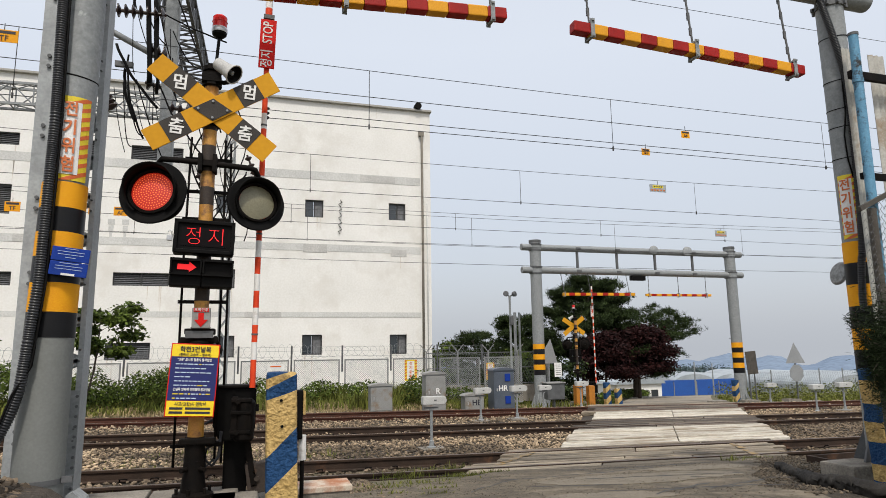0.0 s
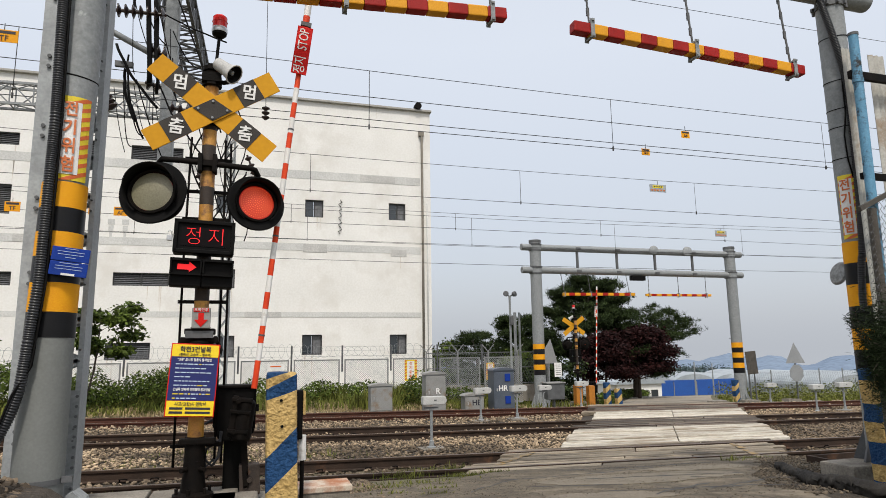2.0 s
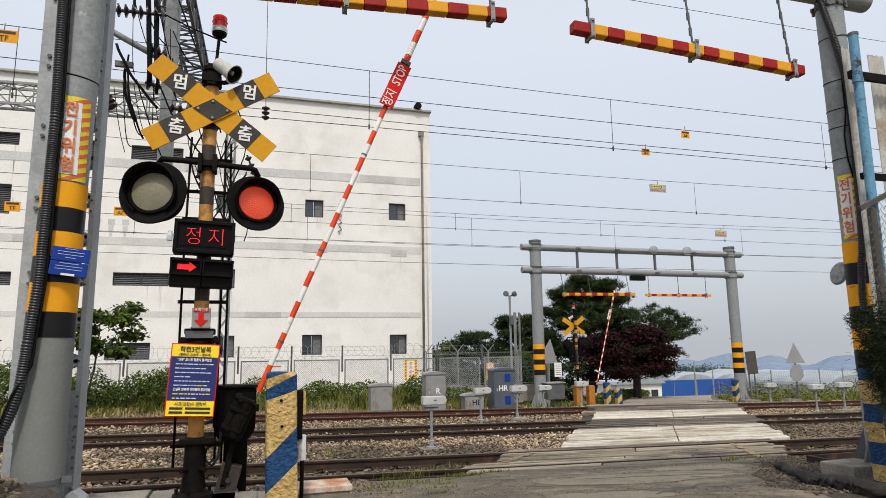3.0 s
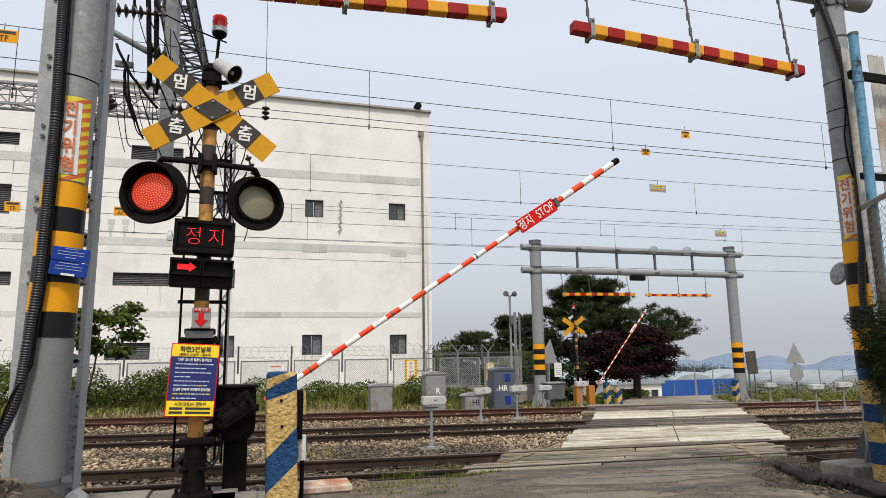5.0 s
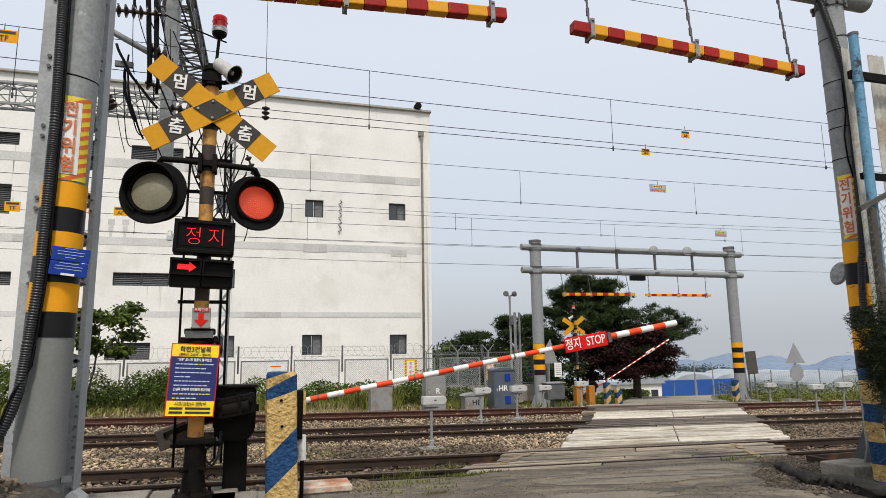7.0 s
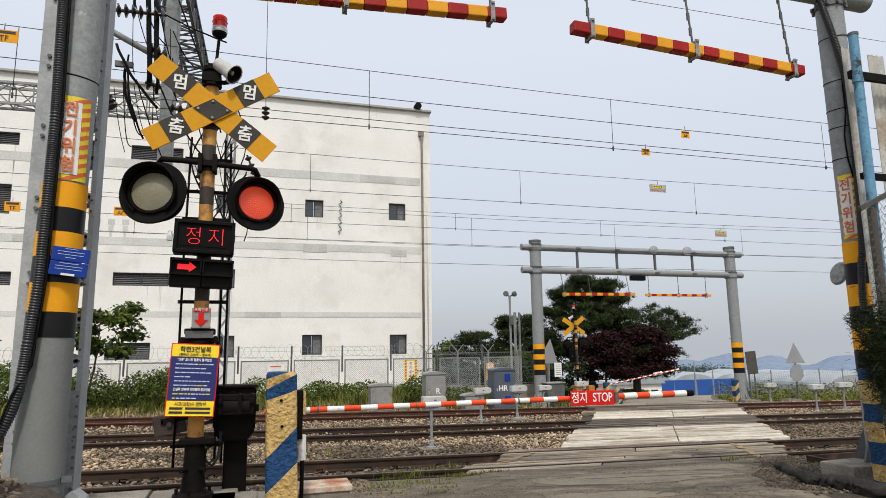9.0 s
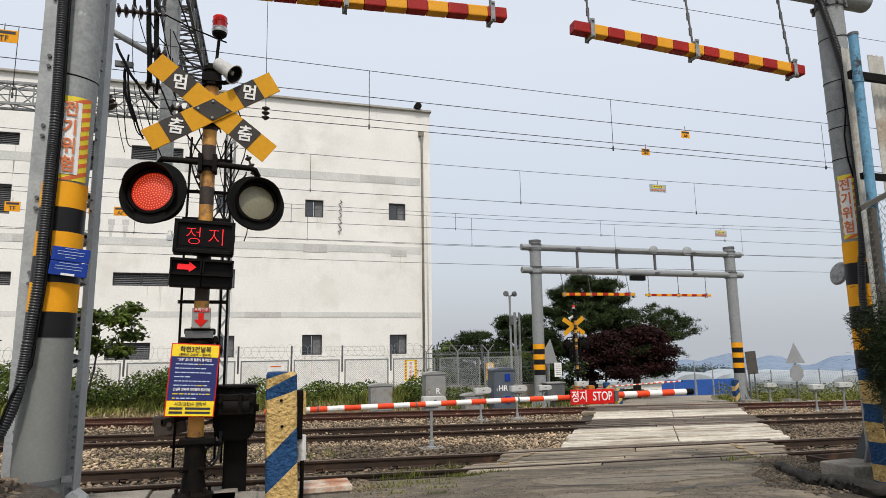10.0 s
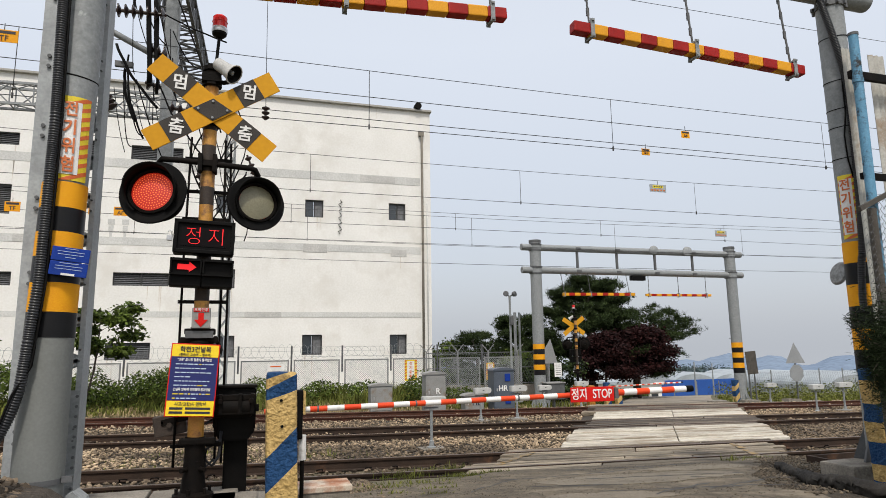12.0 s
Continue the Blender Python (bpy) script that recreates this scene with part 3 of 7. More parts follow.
def build_crossing():
    """Boards and panels that carry the road over the tracks."""
    def plank(parent, name, mat, y0, y1, xl, xr, z, dip=0.0):
        bm = bmesh.new()
        vs = [(xl(y0), y0), (xr(y0), y0), (xr(y1), y1), (xl(y1), y1)]
        prism(bm, vs, -0.12, 0.0, "Z")
        bmesh.ops.bevel(bm, geom=[e for e in bm.edges], offset=0.012, segments=1, affect="EDGES")
        part(name, bm, mat, parent, "", Matrix.Translation((0, 0, z + dip)))
    rng = random.Random(4)
    t = thing("crossing_panels", TRACK, "white-painted concrete crossing panels between the tracks, worn by tyres", "crossing panel", kind="structure")
    near_left, near_mid, near_right = lambda y: 5.80 + 0.63 * (y - 11.43), lambda y: 8.36 + 0.68 * (y - 11.3), lambda y: 11.30 + 0.62 * (y - 11.43)
    far_left, far_mid, far_right = lambda y: 9.05 + 0.63 * (y - 16), lambda y: 11.7 + 0.7 * (y - 16), lambda y: 14.3 + 0.74 * (y - 16)
    for y0, n, w, left, mid, right in ((11.38, 7, 0.368, near_left, near_mid, near_right), (15.98, 5, 0.40, far_left, far_mid, far_right)):
        for k in range(n):
            y = y0 + k * w
            shift = rng.uniform(-0.06, 0.05)
            plank(t, "panel", M["white_panel"], y + 0.05, y + w - 0.04, lambda q: left(q) + shift, lambda q: mid(q) - 0.01, 0.0, rng.uniform(-0.012, 0.01))
            plank(t, "panel", M["white_panel"], y + 0.05, y + w - 0.04, lambda q: mid(q) + 0.01, lambda q: right(q) + shift, 0.0, rng.uniform(-0.012, 0.01))
    t = thing("crossing_boards", TRACK, "tan and grey worn boards filling the tracks at the crossing", "crossing board", kind="structure")
    for a, b, n, mat in ((8.7, 9.3, 3, "timber"), (9.32, 9.575, 1, "timber"), (9.67, 10.95, 6, "timber"), (11.05, 11.36, 2, "timber_dark"), (14.0, 14.255, 1, "timber_dark"), (14.35, 15.655, 6, "timber_dark"), (15.745, 15.96, 1, "timber_dark"), (18.02, 18.28, 1, "timber"), (18.45, 19.72, 5, "timber_dark"), (19.88, 20.7, 3, "timber")):
        w = (b - a) / n
        for k in range(n):
            y = a + (k + 0.5) * w
            xl, xr = (3.35 + 0.92 * (y - 9.69), 9.45 + 0.69 * (y - 9.63)) if y < 11.5 else (5.95 + 0.63 * (y - 11.43), 11.2 + 0.7 * (y - 11.43))
            cut = xl + (xr - xl) * rng.uniform(0.3, 0.7)
            for p, q in ((xl + rng.uniform(-0.25, 0.25), cut - 0.012), (cut + 0.012, xr + rng.uniform(-0.2, 0.2))):
                skew = rng.uniform(-0.008, 0.008)
                plank(t, "board", M[mat], a + k * w + 0.014 + skew, a + (k + 1) * w - 0.014 + skew, lambda v: p + 0.7 * (v - y), lambda v: q + 0.7 * (v - y), -0.003, rng.uniform(-0.014, 0.0))
    # painted yellow edge marks
    for x0, y0, x1, y1 in ((8.25, 8.95, 9.2, 10.9), (3.75, 9.8, 4.9, 10.9)):
        bm = bmesh.new()
        for k in range(6):
            a, b, w = k / 6, k / 6 + 0.1 + 0.02 * (k % 3), 0.16 - 0.03 * (k % 2)
            p, q = (x0 + (x1 - x0) * a, y0 + (y1 - y0) * a), (x0 + (x1 - x0) * b, y0 + (y1 - y0) * b)
            prism(bm, [p, (p[0] + w, p[1]), (q[0] + w, q[1]), q], 0.001, 0.005, "Z")
        tagged(part("edge_mark", bm, M["yellow_line"], None, "", TRACK), "faded yellow edge marking painted on the crossing", "road marking", kind="structure")


# ---- the factory behind the fence ----
BY = 37.5


def build_factory():
    t = thing("factory", pose(0, BY, 0), "long white rendered factory block with dark windows and grey bands", "building")
    x0, x1, zb, zt = -36.0, 10.58, -1.0, 17.0
    # openings: x centre, z centre, width, height, louvre share
    small = [(3.36, 10.3, 1.08, 1.06), (8.42, 10.35, 1.06, 1.06), (3.38, 2.25, 1.14, 1.15), (8.47, 2.23, 1.05, 1.15), (-1.45, 2.2, 1.1, 1.2), (-1.6, 10.3, 1.1, 1.06), (-1.55, 6.0, 1.1, 1.1)]
    wide = [(-5.85, 5.87, 2.8, 0.72), (-5.4, 13.0, 2.7, 0.85), (-13.3, 13.3, 2.2, 0.7), (-13.2, 5.8, 2.4, 0.72), (-6.3, 2.0, 2.2, 0.9), (-10.0, 2.0, 2.2, 0.9), (-8.9, 13.1, 1.2, 0.85), (-9.2, 5.87, 1.3, 0.72), (-13.0, 10.0, 1.3, 1.6), (-17.5, 13.2, 2.6, 0.8), (-17.5, 5.8, 2.6, 0.8), (-20, 2.0, 2.2, 0.9)]
    # wall with real holes: cut by a grid of cells
    opens = small + wide
    ex = sorted({round(q, 3) for q in (x0, x1, *[o[0] - o[2] / 2 for o in opens], *[o[0] + o[2] / 2 for o in opens])})
    ez = sorted({round(q, 3) for q in (zb, zt, *[o[1] - o[3] / 2 for o in opens], *[o[1] + o[3] / 2 for o in opens])})
    bm = bmesh.new()
    verts = {}

    def v(x, z, y):
        k = (round(x, 3), round(z, 3), y)
        if k not in verts:
            verts[k] = bm.verts.new((x, y, z))
        return verts[k]
    hole = lambda x, z: any(abs(x - o[0]) < o[2] / 2 and abs(z - o[1]) < o[3] / 2 for o in opens)
    for a, b in zip(ex, ex[1:]):
        for c, d in zip(ez, ez[1:]):
            if not hole((a + b) / 2, (c + d) / 2):
                bm.faces.new((v(a, c, 0), v(b, c, 0), v(b, d, 0), v(a, d, 0)))
    for ox, oz, w, h in opens:
        a, b, c, d = ox - w / 2, ox + w / 2, oz - h / 2, oz + h / 2
        ring = [(a, c), (b, c), (b, d), (a, d)]
        for (p, q), (r, s) in zip(ring, ring[1:] + ring[:1]):
            bm.faces.new((v(p, q, 0), v(r, s, 0), v(r, s, 0.3), v(p, q, 0.3)))
    part("wall", bm, M["wall"], t)
    boxpart("side_wall", (x1 - 0.15, 12.5, 8.0), (0.3, 24.4, 18.0), M["wall"], t)
    boxpart("roof", ((x0 + x1) / 2, 12.5, 16.7), (x1 - x0 - 0.4, 24.0, 0.3), M["coping"], t)
    boxpart("coping", ((x0 + x1) / 2, 0.05, 17.06), (x1 - x0 + 0.16, 0.5, 0.13), M["coping"], t, 0.02)
    boxpart("roof_upstand", (2.0, 3.0, 17.4), (9.0, 0.3, 0.8), M["wall"], t)
    for z, h in ((12.35, 0.5), (7.95, 0.42), (3.98, 0.3)):
        boxpart("band", ((x0 + 9.9) / 2, -0.006, z), (9.9 - x0, 0.018, h), M["band"], t)
    for bx, bz, bw, bh in ((3.45, 7.9, 1.4, 0.5), (8.5, 7.75, 1.0, 0.42), (-3.1, 12.35, 1.6, 0.5), (7.2, 12.35, 2.2, 0.42), (0.6, 3.98, 2.0, 0.3), (-11.0, 7.95, 2.2, 0.42)):
        boxpart("band_patch", (bx, -0.012, bz), (bw, 0.02, bh), M["band_dark"], t)
    for ox, oz, w, h in small:
        win = new("window")
        win.parent = t
        win.matrix_basis = pose(ox, 0.18, oz)
        bm = bmesh.new()
        for c, s in (((0, 0, h / 2 - 0.035), (w, 0.09, 0.07)), ((0, 0, -h / 2 + 0.035), (w, 0.09, 0.07)), ((-w / 2 + 0.035, 0, 0), (0.07, 0.09, h - 0.14)), ((w / 2 - 0.035, 0, 0), (0.07, 0.09, h - 0.14)), ((0.02, 0, 0), (0.07, 0.07, h - 0.14))):
            box(bm, c, s)
        part("window_frame", bm, M["win_frame"], win)
        boxpart("pane", (-w / 4, 0.02, 0), (w / 2 - 0.08, 0.012, h - 0.13), M["win_glass"], win)
        boxpart("pane", (w / 4, 0.035, 0), (w / 2 - 0.08, 0.012, h - 0.13), M["louvre"], win)
    for ox, oz, w, h in wide:
        win = new("louvre_window")
        win.parent = t
        win.matrix_basis = pose(ox, 0.15, oz)
        bm = bmesh.new()
        for c, s in (((0, 0, h / 2 - 0.03), (w, 0.1, 0.06)), ((0, 0, -h / 2 + 0.03), (w, 0.1, 0.06)), ((-w / 2 + 0.03, 0, 0), (0.06, 0.1, h - 0.12)), ((w / 2 - 0.03, 0, 0), (0.06, 0.1, h - 0.12)), ((0, 0, 0), (0.05, 0.1, h - 0.12))):
            box(bm, c, s)
        part("window_frame", bm, M["win_frame"], win)
        for k in range(int(h / 0.1)):
            boxpart("slat", (0, 0.03, -h / 2 + 0.1 + k * 0.1), (w - 0.1, 0.09, 0.018), M["louvre"], win, 0, Euler((0.7, 0, 0)).to_matrix())
        boxpart("backing", (0, 0.13, 0), (w, 0.01, h), M["win_frame"], win)
    # drainpipe with its hopper, and a corner pipe
    bm = bmesh.new()
    chain(bm, [(9.9, 0.1, 15.5), (9.9, -0.12, 15.55), (10.0, -0.14, 15.4), (10.02, -0.14, 9.0), (10.02, -0.14, -0.9)], 0.075, 8)
    box(bm, (9.97, -0.12, 15.5), (0.32, 0.2, 0.3))
    part("drainpipe", bm, M["concrete"], t, "weathered grey drainpipe")
    bm = bmesh.new()
    chain(bm, [(10.3, -0.1, 11.0), (10.32, -0.12, 5), (10.32, -0.12, -0.9)], 0.04, 6)
    part("conduit", bm, M["band"], t)
    bm = bmesh.new()
    rod(bm, (9.75, -0.35, 17.3), (9.75, 0.1, 17.3), 0.22, seg=18)
    rod(bm, (9.75, -0.1, 17.0), (9.75, -0.1, 17.25), 0.05)
    part("siren", bm, M["black_rough"], t, "dark round siren on the roof edge")
    bm = bmesh.new()
    chain(bm, [(4.9 + 0.12 * math.sin(k * 2.1), -0.07, 10.9 - 0.14 * k) for k in range(16)], 0.025, 5)
    part("loose_cable", bm, M["black"], t, "dark loose coiled cable on the wall")
    bm = bmesh.new()
    for sx in (-8.3, -7.6, -6.9):
        for dz in (0, 0.35, 0.7):
            box(bm, (sx + 0.1, -0.008, 9.0 - dz), (0.35 - 0.3 * dz, 0.014, 0.3))
    part("faded_mark", bm, M["band"], t, "faded grey stencilled marks on the wall")
    rng = random.Random(21)
    for _ in range(44):
        x, top = rng.uniform(-16, 10), rng.choice([o[1] - o[3] / 2 for o in opens] + [16.9, 12.1, 7.7])
        w, ln = rng.uniform(0.015, 0.045), rng.uniform(0.4, 1.6)
        near = [o for o in opens if abs(o[1] - o[3] / 2 - top) < 0.01]
        if near:
            o = rng.choice(near)
            x = o[0] + rng.uniform(-0.48, 0.48) * o[2]
        if any(abs(x - o[0]) < o[2] / 2 + 0.05 and top - ln < o[1] + o[3] / 2 and top > o[1] + o[3] / 2 - 0.02 for o in opens):
            continue
        bm = bmesh.new()
        prism(bm, [(x - w, top), (x + w, top), (x + w * 0.3, top - ln), (x - w * 0.4, top - ln * 0.9)], -0.003, 0.05, "Y")
        part("stain", bm, M["streak"], t)


# ---- fence, weeds, cabinets ----
def build_fence():
    y = 26.0
    t = thing("boundary_fence", pose(0, y, 0), "grey steel chain-link boundary fence with coiled razor wire", "fence")
    panel_mesh = None
    step = 2.0
    for i in range(-8, 5):
        x = 1.55 + i * step
        z = 1.5
        for dx in (-0.12, 0.12):
            bm = bmesh.new()
            box(bm, (x + dx, 0, (z - 0.9) / 2), (0.05, 0.05, z + 0.9))
            part("post", bm, M["fence_steel"], t)
        rodpart("upright", (x, -0.03, 1.0), (x, -0.03, z + 0.55), 0.035, M["galv_dark"], t)
        for zz in (z - 0.03, -0.45, 0.02):
            boxpart("rail", (x + step / 2, 0, zz), (step - 0.28, 0.04, 0.05), M["fence_steel"], t)
        if panel_mesh is None:
            bm = bmesh.new()
            h, w = 1.9, step - 0.26
            d = 0.085
            k = -h
            while k < w:
                for sgn in (1, -1):
                    xa, xb = max(k, 0), min(k + h, w)
                    za, zb = (xa - k), (xb - k)
                    q = [(xa, za), (xb, zb)]
                    if sgn < 0:
                        q = [(w - u, vv) for u, vv in q]
                    (ua, va), (ub, vb) = q
                    o = 0.006
                    vs = [bm.verts.new((ua + 0.13, 0.0, va - 0.45 - o)), bm.verts.new((ub + 0.13, 0.0, vb - 0.45 - o)), bm.verts.new((ub + 0.13, 0.004 * sgn, vb - 0.45 + o)), bm.verts.new((ua + 0.13, 0.004 * sgn, va - 0.45 + o))]
                    bm.faces.new(vs)
                k += d
            ob = part("mesh", bm, M["galv_light"], t, "diamond wire mesh", Matrix.Translation((x, 0, 0)))
            panel_mesh = ob.data
        else:
            ob = new("mesh", panel_mesh)
            ob.parent, ob.matrix_basis = t, Matrix.Translation((x, 0, 0))
    bm = bmesh.new()
    n = 1500
    chain(bm, [(-14.5 + 24.5 * k / n + 0.2 * math.cos(k * 0.33 + math.sin(k * 0.05)), 0.15 * math.sin(k * 0.33), 1.8 + (0.24 + 0.07 * math.sin(k * 0.021)) * math.sin(k * 0.33 + math.sin(k * 0.05))) for k in range(n)], 0.0055, 3)
    for zz in (1.62, 1.84, 2.0):
        chain(bm, [(-14.5 + 1.0 * k, -0.02, zz) for k in range(25)], 0.005, 3)
    part("razor_wire", bm, M["galv"], t)
    # yard gates and fence beyond the building's corner
    g = thing("yard_fence", pose(8.6, 27.2, 0), "rusty grey mesh yard fence and gate with slanted barbed arms", "fence")
    boxpart("plinth", (1.7, 0.1, -0.15), (6.4, 0.2, 0.75), M["concrete"], g)
    for k in range(5):
        x = -1.2 + 1.45 * k
        rodpart("post", (x, 0, 0.1), (x, 0, 1.75), 0.035, M["fence_steel"], g)
        bm = bmesh.new()
        rod(bm, (x, 0, 1.72), (x + 0.25, -0.1, 2.05), 0.02, seg=6)
        rod(bm, (x, 0, 1.72), (x - 0.25, 0.1, 2.05), 0.02, seg=6)
        part("barbed_arm", bm, M["fence_steel"], g)
        if k < 4:
            bm = bmesh.new()
            for zz in (0.3, 1.68, 1.0):
                box(bm, (x + 0.72, 0, zz), (1.38, 0.035, 0.04))
            for q in range(17):
                u = x + 0.08 + q * 0.08
                chain(bm, [(u, 0, 0.3), (min(u + 0.5, x + 1.4), 0.002, 1.65)], 0.005, 3)
                chain(bm, [(u, 0, 1.65), (min(u + 0.5, x + 1.4), 0.002, 0.3)], 0.005, 3)
            part("mesh", bm, M["galv_dark"], g)


def blades(name, spots, mat, label, seed=1, h=(0.3, 0.8), w=(0.008, 0.02), lean=0.5, kind="stuff", category="grass"):
    """Grass blades: each a bent strip of two quads."""
    rng = np.random.default_rng(seed)
    sp = np.array(spots)
    n = len(sp)
    hh, ww, a = rng.uniform(*h, n) * sp[:, 3], rng.uniform(*w, n), rng.uniform(0, math.tau, n)
    b = rng.uniform(0, math.tau, n)
    ln = rng.uniform(0.1, lean, n) * hh
    dx, dy, ox, oy = np.cos(a) * ln, np.sin(a) * ln, np.cos(b) * ww, np.sin(b) * ww
    v = np.zeros((n, 5, 3))
    p = sp[:, :3]
    v[:, 0] = p + np.stack([ox, oy, 0 * ox], -1)
    v[:, 1] = p - np.stack([ox, oy, 0 * ox], -1)
    mid = p + np.stack([dx * 0.35, dy * 0.35, hh * 0.6], -1)
    v[:, 2] = mid - np.stack([ox, oy, 0 * ox], -1) * 0.8
    v[:, 3] = mid + np.stack([ox, oy, 0 * ox], -1) * 0.8
    v[:, 4] = p + np.stack([dx, dy, hh], -1)
    i = np.arange(n) * 5
    fs = [f for k in i.tolist() for f in ((k, k + 1, k + 2, k + 3), (k + 3, k + 2, k + 4))]
    return tagged(raw(name, v.reshape(-1, 3), fs, mat), label, category, kind=kind)


def leaves(pts, size, seed, droop=0.3, aspect=0.55):
    """Leaf quads with a fold at each point."""
    rng = np.random.default_rng(seed)
    n = len(pts)
    p = np.array(pts)
    d = rng.normal(0, 1, (n, 3))
    d[:, 2] = d[:, 2] * 0.5 - droop
    d /= np.linalg.norm(d, axis=1, keepdims=True)
    u = np.cross(d, rng.normal(0, 1, (n, 3)))
    u /= np.linalg.norm(u, axis=1, keepdims=True)
    s = rng.uniform(0.6, 1.3, (n, 1)) * size
    v = np.stack([p, p + d * s * 0.5 + u * s * aspect * 0.5, p + d * s, p + d * s * 0.5 - u * s * aspect * 0.5], 1)
    f = np.arange(n * 4).reshape(n, 4)
    return v.reshape(-1, 3), f


def build_weeds():
    rng = random.Random(17)
    tall, dry, low = [], [], []
    for _ in range(24000):
        x, y = rng.uniform(-9, 9.6), rng.uniform(21.6, 25.7)
        d = noise.noise((x * 0.55, y * 0.4, 9.0))
        k = 0.25 + 1.1 * max(0, d + 0.15) + 0.3 * smooth(23, 25.5, y)
        if x > 5 and y < 22.6:
            k *= 0.5
        if -0.5 < x < 3.2 and y < 23.2 and rng.random() < 0.75:
            dry.append((x, y, ground_z(x, y), 0.3))
            continue
        tall.append((x, y, ground_z(x, y), k))
    for _ in range(7000):
        x, y = rng.uniform(-9, 10), rng.uniform(21.2, 23.0)
        dry.append((x, y, ground_z(x, y), 0.4 * (1 + noise.noise((x, y, 2)))))
    blades("tall_weeds", tall, M["grass"], "tall green weeds growing along the boundary fence", 1, (0.3, 1.05), (0.012, 0.03))
    blades("dry_grass", dry, M["dry_grass"], "short straw-coloured dry grass beside the track", 2, (0.15, 0.45), (0.01, 0.02), 0.9)
    pts = []
    for _ in range(42000):
        x, y = rng.uniform(-9, 9.5), rng.uniform(21.9, 25.6)
        d = noise.noise((x * 0.6, y * 0.5, 4.0))
        if x > -1 and d < 0.08:
            continue
        hgt = (0.5 + 1.1 * d + (0.5 if x < -1.5 else 0.1)) * rng.random() ** 0.5
        pts.append((x, y, ground_z(x, y) + hgt))
    v, f = leaves(pts, 0.1, 3)
    tagged(raw("leafy_weeds", v, f, M["leaf"]), "broad-leaved green weeds and creepers below the fence", "weeds", kind="stuff")
    # grass at the far verge, the crossing edge and on the road side
    for _ in range(9000):
        x, y = rng.uniform(10, 40), rng.uniform(21.3, 34)
        if abs(x - road_x(y) + 0.3) < 3.4:
            continue
        low.append((x, y, ground_z(x, y), 0.5 + 0.5 * noise.noise((x * 0.4, y * 0.4, 1))))
    blades("verge_grass", low, M["grass"], "low green and yellow grass on the far verge", 4, (0.2, 0.6), (0.012, 0.03))
    tuft = []
    for cx, cy, n, r in ((2.0, 8.2, 130, 0.3), (3.0, 8.95, 260, 0.16), (3.5, 9.2, 160, 0.15), (1.5, 7.7, 150, 0.3), (2.7, 8.3, 40, 0.4), (2.1, 7.2, 90, 0.12), (8.3, 9.3, 160, 0.2), (-2.4, 9.2, 160, 0.4), (1.5, 6.9, 60, 0.1), (2.3, 7.7, 40, 0.08), (1.9, 6.6, 40, 0.07), (-1.2, 11.9, 200, 0.6), (-0.1, 12.2, 90, 0.3), (-1.9, 12.6, 120, 0.4)):
        for _ in range(n):
            x, y = rng.gauss(cx, r), rng.gauss(cy, r * 0.35)
            tuft.append((x, y, ground_z(x, y) + 0.02 if y < 9.6 else -GRADE * x - 0.13, rng.uniform(0.4, 1.0)))
    clump = []
    for cx, cy, n, r in ((2.75, 9.85, 420, 0.22), (3.3, 10.15, 160, 0.12), (2.2, 9.4, 200, 0.2), (7.6, 8.95, 90, 0.12), (1.2, 12.3, 160, 0.5), (-0.6, 13.2, 160, 0.5)):
        for _ in range(n):
            x, y = rng.gauss(cx, r), rng.gauss(cy, r * 0.5)
            clump.append((x, y, max(ground_z(x, y), -GRADE * x - 0.14), rng.uniform(0.4, 1.0)))
    blades("grass_clumps", clump, M["grass"], "bushy green grass clumps growing beside the rail", 16, (0.06, 0.2), (0.004, 0.009), 1.0)
    blades("grass_tufts", tuft, M["grass"], "small green grass tufts at the edge of the asphalt", 6, (0.02, 0.09), (0.003, 0.008), 1.6)


# ---- portals over the road ----
def limit_beam(x0, x1, z0, z1, y, n, hang, top, h=0.15, first_red=True):
    t = thing("height_limit_beam", pose(0, y, 0), "red and yellow striped height limit beam hanging on chains", "height barrier", "height limit beams")
    a, b = Vector((x0, 0, z0)), Vector((x1, 0, z1))
    d = (b - a) / n
    rot = Euler((0, -math.atan2(z1 - z0, x1 - x0), 0)).to_matrix()
    for k in range(n):
        boxpart("red_band" if (k % 2 == 0) == first_red else "yellow_band", a + d * (k + 0.5), (d.length - 0.002, h, h), M["beam_red"] if (k % 2 == 0) == first_red else M["beam_y"], t, 0.012, rot)
    for u, lean in hang:
        p = a + (b - a) * u
        q = Vector((p.x - lean, 0, top))
        bm = bmesh.new()
        rod(bm, p + Vector((0, 0, h / 2)), q, 0.012, seg=6)
        for f in (0.25, 0.45, 0.7, 0.9):
            c = p.lerp(q, f)
            box(bm, c, (0.03, 0.02, 0.09))
        part("hanger", bm, M["galv_dark"], t)
        bm = bmesh.new()
        for s in (-1, 1):
            box(bm, p + Vector((0, s * (h / 2 + 0.008), 0)), (0.045, 0.012, h + 0.1))
        box(bm, p + Vector((0, 0, -h / 2 - 0.03)), (0.03, h + 0.06, 0.02))
        box(bm, p + Vector((0, 0, h / 2 + 0.03)), (0.03, h + 0.06, 0.02))
        part("clamp", bm, M["galv"], t)


def portal_beams(t, x0, x1, zs, r, mids):
    for z in zs:
        rodpart("beam", (x0, 0, z), (x1, 0, z), r, M["galv"], t, seg=20)
    for x in mids:
        rodpart("strut", (x, 0, zs[0] + r), (x, 0, zs[1] - r), r * 0.42, M["galv_dark"], t)
        for z in zs:
            boxpart("bracket", (x, -r, z), (0.22, 0.06, 0.1), M["galv_dark"], t, 0.01)


